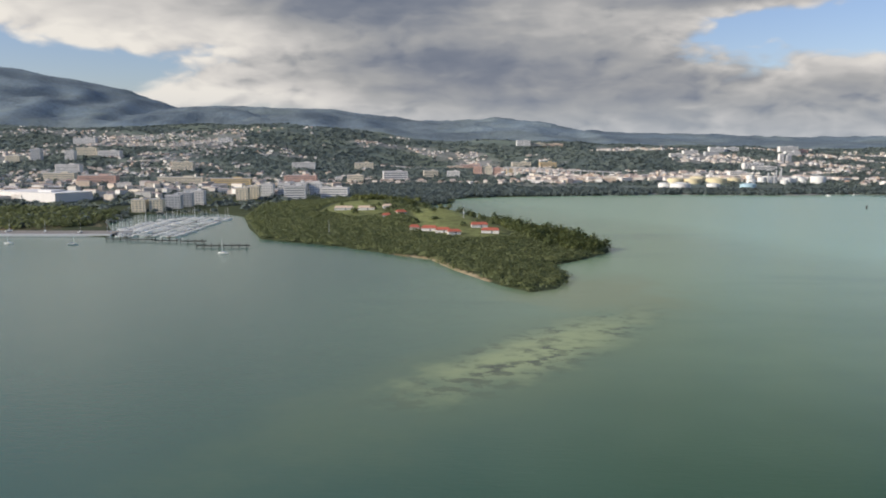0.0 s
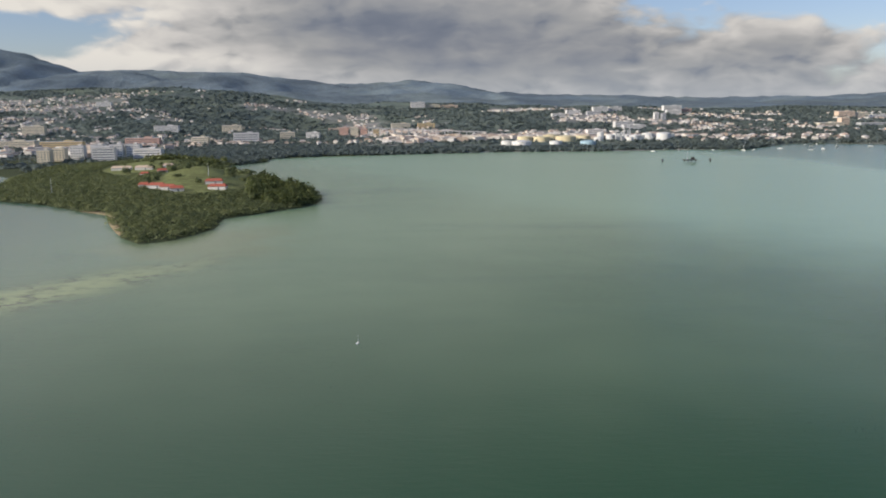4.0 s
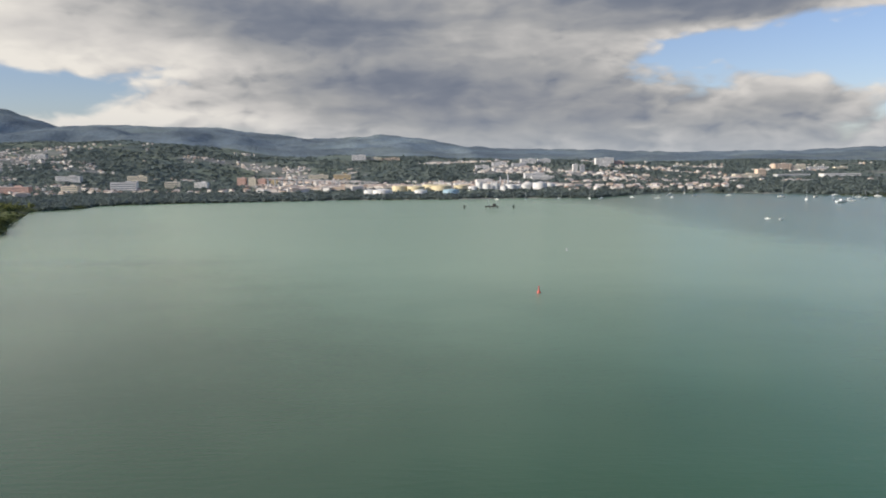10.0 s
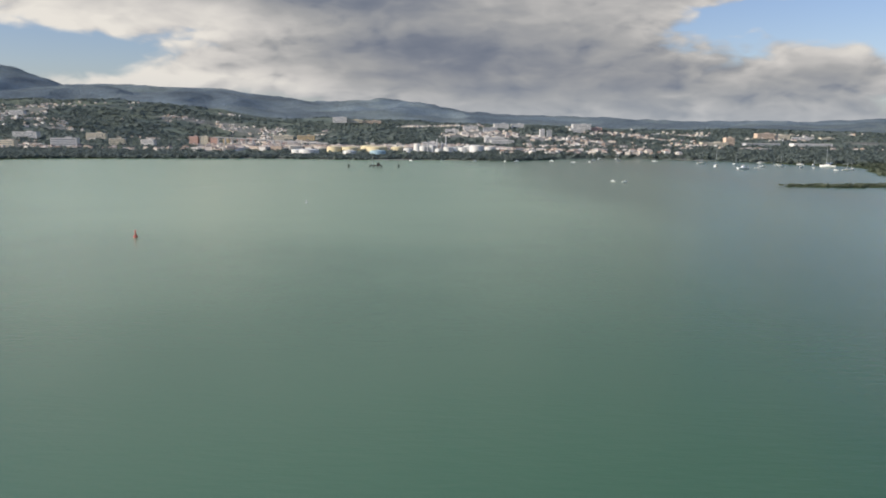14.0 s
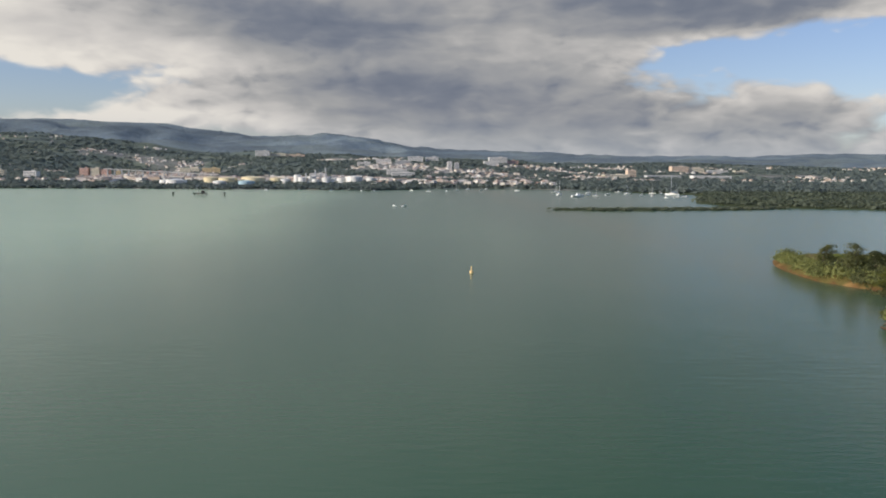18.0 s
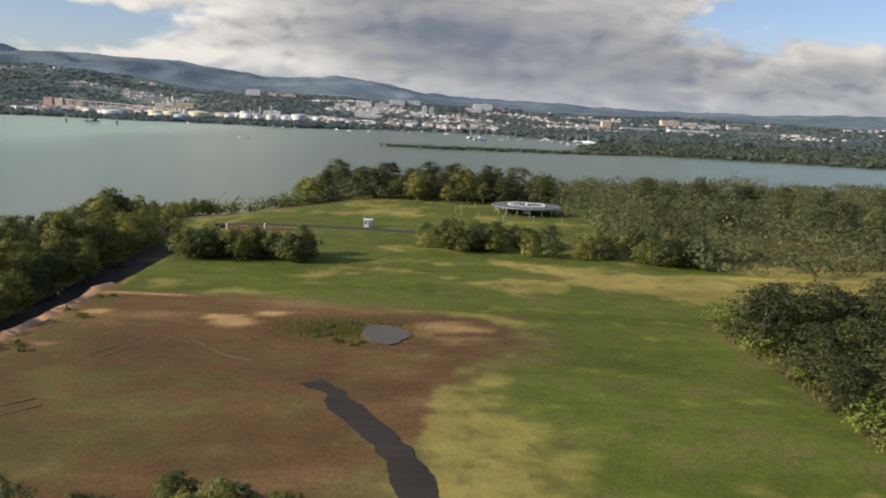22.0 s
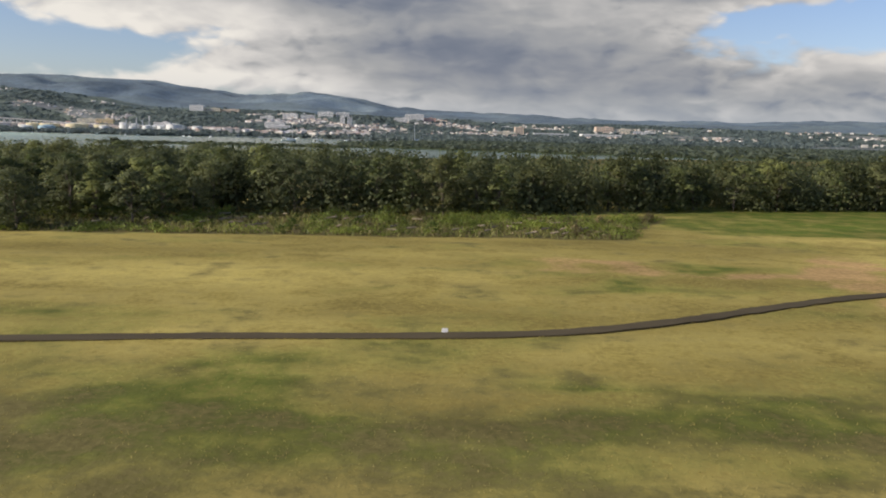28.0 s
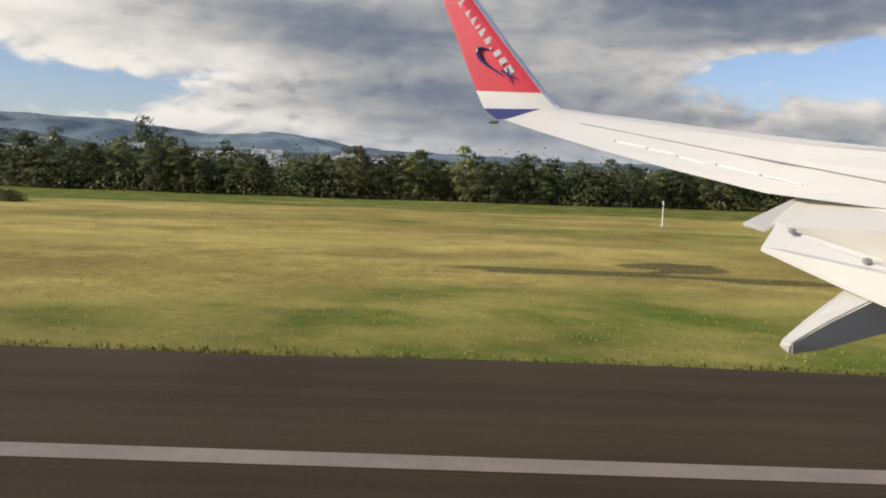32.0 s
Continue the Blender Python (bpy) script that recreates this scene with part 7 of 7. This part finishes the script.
def plate(pts, thick, down=(0.02, -0.01, -1)):
    """A stiff plate with rounded rims: an outline and a thickness."""
    bm = bmesh.new()
    d = Vector(down).normalized() * thick
    top = [bm.verts.new(p) for p in pts]
    low = [bm.verts.new(Vector(p) + d) for p in pts]
    bm.faces.new(top)
    bm.faces.new(low[::-1])
    for i in range(len(pts)):
        j = (i + 1) % len(pts)
        bm.faces.new((top[i], low[i], low[j], top[j]))
    bmesh.ops.recalc_face_normals(bm, faces=bm.faces[:])
    bmesh.ops.bevel(bm, geom=bm.edges[:], offset=thick * 0.25, segments=2, affect="EDGES")
    return bm


part("flap", plate([(1.814, 4.75, -0.176), (1.934, 4.70, -0.211), (1.989, 4.70, -0.172), (2.261, 4.0, -0.289), (2.36, 3.3, -0.36), (2.40, 3.3, -0.09), (2.348, 4.2, -0.043), (2.259, 4.90, 0.022)], 0.025), AIR_WHITE, wing, "lowered white flap")
part("flap", plate([(1.968, 4.65, -0.176), (1.853, 4.55, -0.306), (2.07, 3.95, -0.443), (2.143, 3.75, -0.483), (2.24, 3.25, -0.55), (2.34, 3.3, -0.375), (2.261, 4.0, -0.305)], 0.025), AIR_WHITE, wing, "lowered white rear flap")
for x, y, z in ((2.02, 4.47, -0.222), (2.17, 3.94, -0.325)):
    part("hinge", box_bm(0.030, 0.05, 0.03, (x - 0.03, y, z + 0.005), 0.006), AIR_GREY, wing)
rows = []
for top, ridge, low in (((1.798, 4.0, -0.734), (1.771, 3.88, -0.721), (1.804, 3.95, -0.794)), ((1.938, 4.02, -0.608), (1.925, 3.86, -0.607), (2.003, 3.95, -0.752)),
                        ((2.108, 4.04, -0.474), (2.113, 3.84, -0.493), (2.208, 3.95, -0.683)), ((2.329, 4.06, -0.274), (2.337, 3.82, -0.344), (2.496, 3.95, -0.602))):
    rows.append([top, ridge, low, (low[0], low[1] + 0.14, low[2] + 0.01), (top[0] + 0.01, top[1] + 0.10, top[2] - 0.02)])
fairing = loft(rows)
bmesh.ops.bevel(fairing, geom=fairing.edges[:], offset=0.012, segments=2, affect="EDGES")
part("track_fairing", fairing, AIR_WHITE, wing, "pointed white flap track fairing")
bm = bmesh.new()
seam = [(1.195, 6.97, 0.505), (1.598, 6.18, 0.372), (1.98, 5.438, 0.247), (2.241, 4.835, 0.157), (2.394, 4.3, 0.086), (2.62, 3.5, -0.045)]
for a, b in zip(seam, seam[1:]):
    tube(bm, a, b, 0.0045, 0.0045, 5)
part("panel_seam", bm, AIR_GREY, wing)
for a, b in (((1.386, 6.394, 0.34), (1.541, 6.113, 0.293)), ((1.563, 6.059, 0.279), (1.69, 5.832, 0.242)), ((1.708, 5.776, 0.222), (1.83, 5.538, 0.175)), ((1.88, 5.457, 0.166), (2.043, 5.159, 0.115)), ((2.056, 5.123, 0.104), (2.17, 4.792, 0.058))):
    bm = bmesh.new()
    tube(bm, a, b, 0.0045, 0.0045, 5)
    edge = part("spoiler_edge", bm, PAINTS["white"], wing)
    part("hinge_bolt", cyl_bm(0.008, 0.008, 0.008, 8, (a[0] - 0.006, a[1], a[2] - 0.002)), AIR_GREY, edge)
# winglet: rear and front edge from root to tip
REAR = [(0.535, 7.75, 0.557), (0.418, 7.85, 0.650), (0.344, 7.95, 0.812), (0.155, 8.05, 1.27), (-0.035, 8.15, 1.726), (-0.143, 8.25, 2.005)]
FRONT_EDGE = [(1.12, 7.60, 0.640), (1.060, 7.66, 0.705), (0.955, 7.72, 0.819), (0.60, 7.88, 1.27), (0.267, 8.05, 1.718), (0.105, 8.20, 1.975)]


def on_edge(edge, u):
    i = min(int(u), 4)
    return Vector(edge[i]).lerp(Vector(edge[i + 1]), u - i)


def band(lo, hi, material, label, n=4, slant=(0.0, 0.0)):
    """A slice of the winglet between two heights of its rear edge, 0 to 5; slant: how much lower its rims meet the front edge."""
    rows = []
    for k in range(n + 1):
        v = k / n
        u = lo + (hi - lo) * v
        rows.append(section(on_edge(REAR, u), on_edge(FRONT_EDGE, max(0.0, u - slant[0] * (1 - v) - slant[1] * v)), 0.055, (0, 1, 0.25)))
    part("winglet", loft(rows), material, wing, label)


band(0, 1.1, AIR_NAVY, "navy blue band at the winglet's root", slant=(0.0, 0.58))
band(1.1, 2.06, AIR_WHITE, "white band of the winglet", slant=(0.58, 0.05))
band(2.06, 5, AIR_RED, "red painted winglet blade", 8, (0.05, 0.0))
bm = bmesh.new()
for a, b in zip(FRONT_EDGE, FRONT_EDGE[1:]):
    tube(bm, Vector(a) + Vector((0.012, -0.01, 0)), Vector(b) + Vector((0.012, -0.01, 0)), 0.022, 0.02, 6)
part("leading_edge", bm, AIR_EDGE, wing, "blue-grey metal leading edge")
first, last = Vector((-0.002, 8.158, 1.912)), Vector((0.633, 7.819, 1.032))
for k, (u, w) in enumerate(((0.0, 0.05), (0.09, 0.055), (0.175, 0.04), (0.265, 0.075), (0.375, 0.055), (0.455, 0.055), (0.52, 0.028), (0.585, 0.055), (0.675, 0.055), (0.745, 0.02), (0.815, 0.05), (0.90, 0.055), (1.0, 0.08))):
    p = first.lerp(last, u)
    part("lettering_bar", box_bm(w, 0.008, 0.02 if w == 0.02 else 0.070, (0, 0, -0.035)), PAINTS["white"], wing, at=Matrix.Translation(p) @ pose(0, 0, 0, 0, 55, 0))
bm = bmesh.new()
sweep = [(0.421, 7.905, 1.236), (0.363, 7.927, 1.247), (0.329, 7.939, 1.236), (0.324, 7.939, 1.202), (0.36, 7.922, 1.133), (0.422, 7.895, 1.076), (0.494, 7.865, 1.031), (0.568, 7.834, 0.986)]
for k, (a, b) in enumerate(zip(sweep, sweep[1:])):
    tube(bm, a, b, (0.005, 0.012, 0.018, 0.020, 0.016, 0.012, 0.009)[k], (0.012, 0.018, 0.020, 0.016, 0.012, 0.009, 0.007)[k], 6)
tube(bm, (0.554, 7.842, 1.032), (0.694, 7.784, 0.953), 0.012, 0.006, 6)
tube(bm, (0.611, 7.822, 1.055), (0.646, 7.801, 0.918), 0.010, 0.006, 6)
part("emblem", bm, AIR_NAVY, wing, "dark curved stripe on the red winglet")
part("lamp_fairing", box_bm(0.10, 0.10, 0.035, (0.50, 7.74, 0.52), 0.01), AIR_GREY, wing)
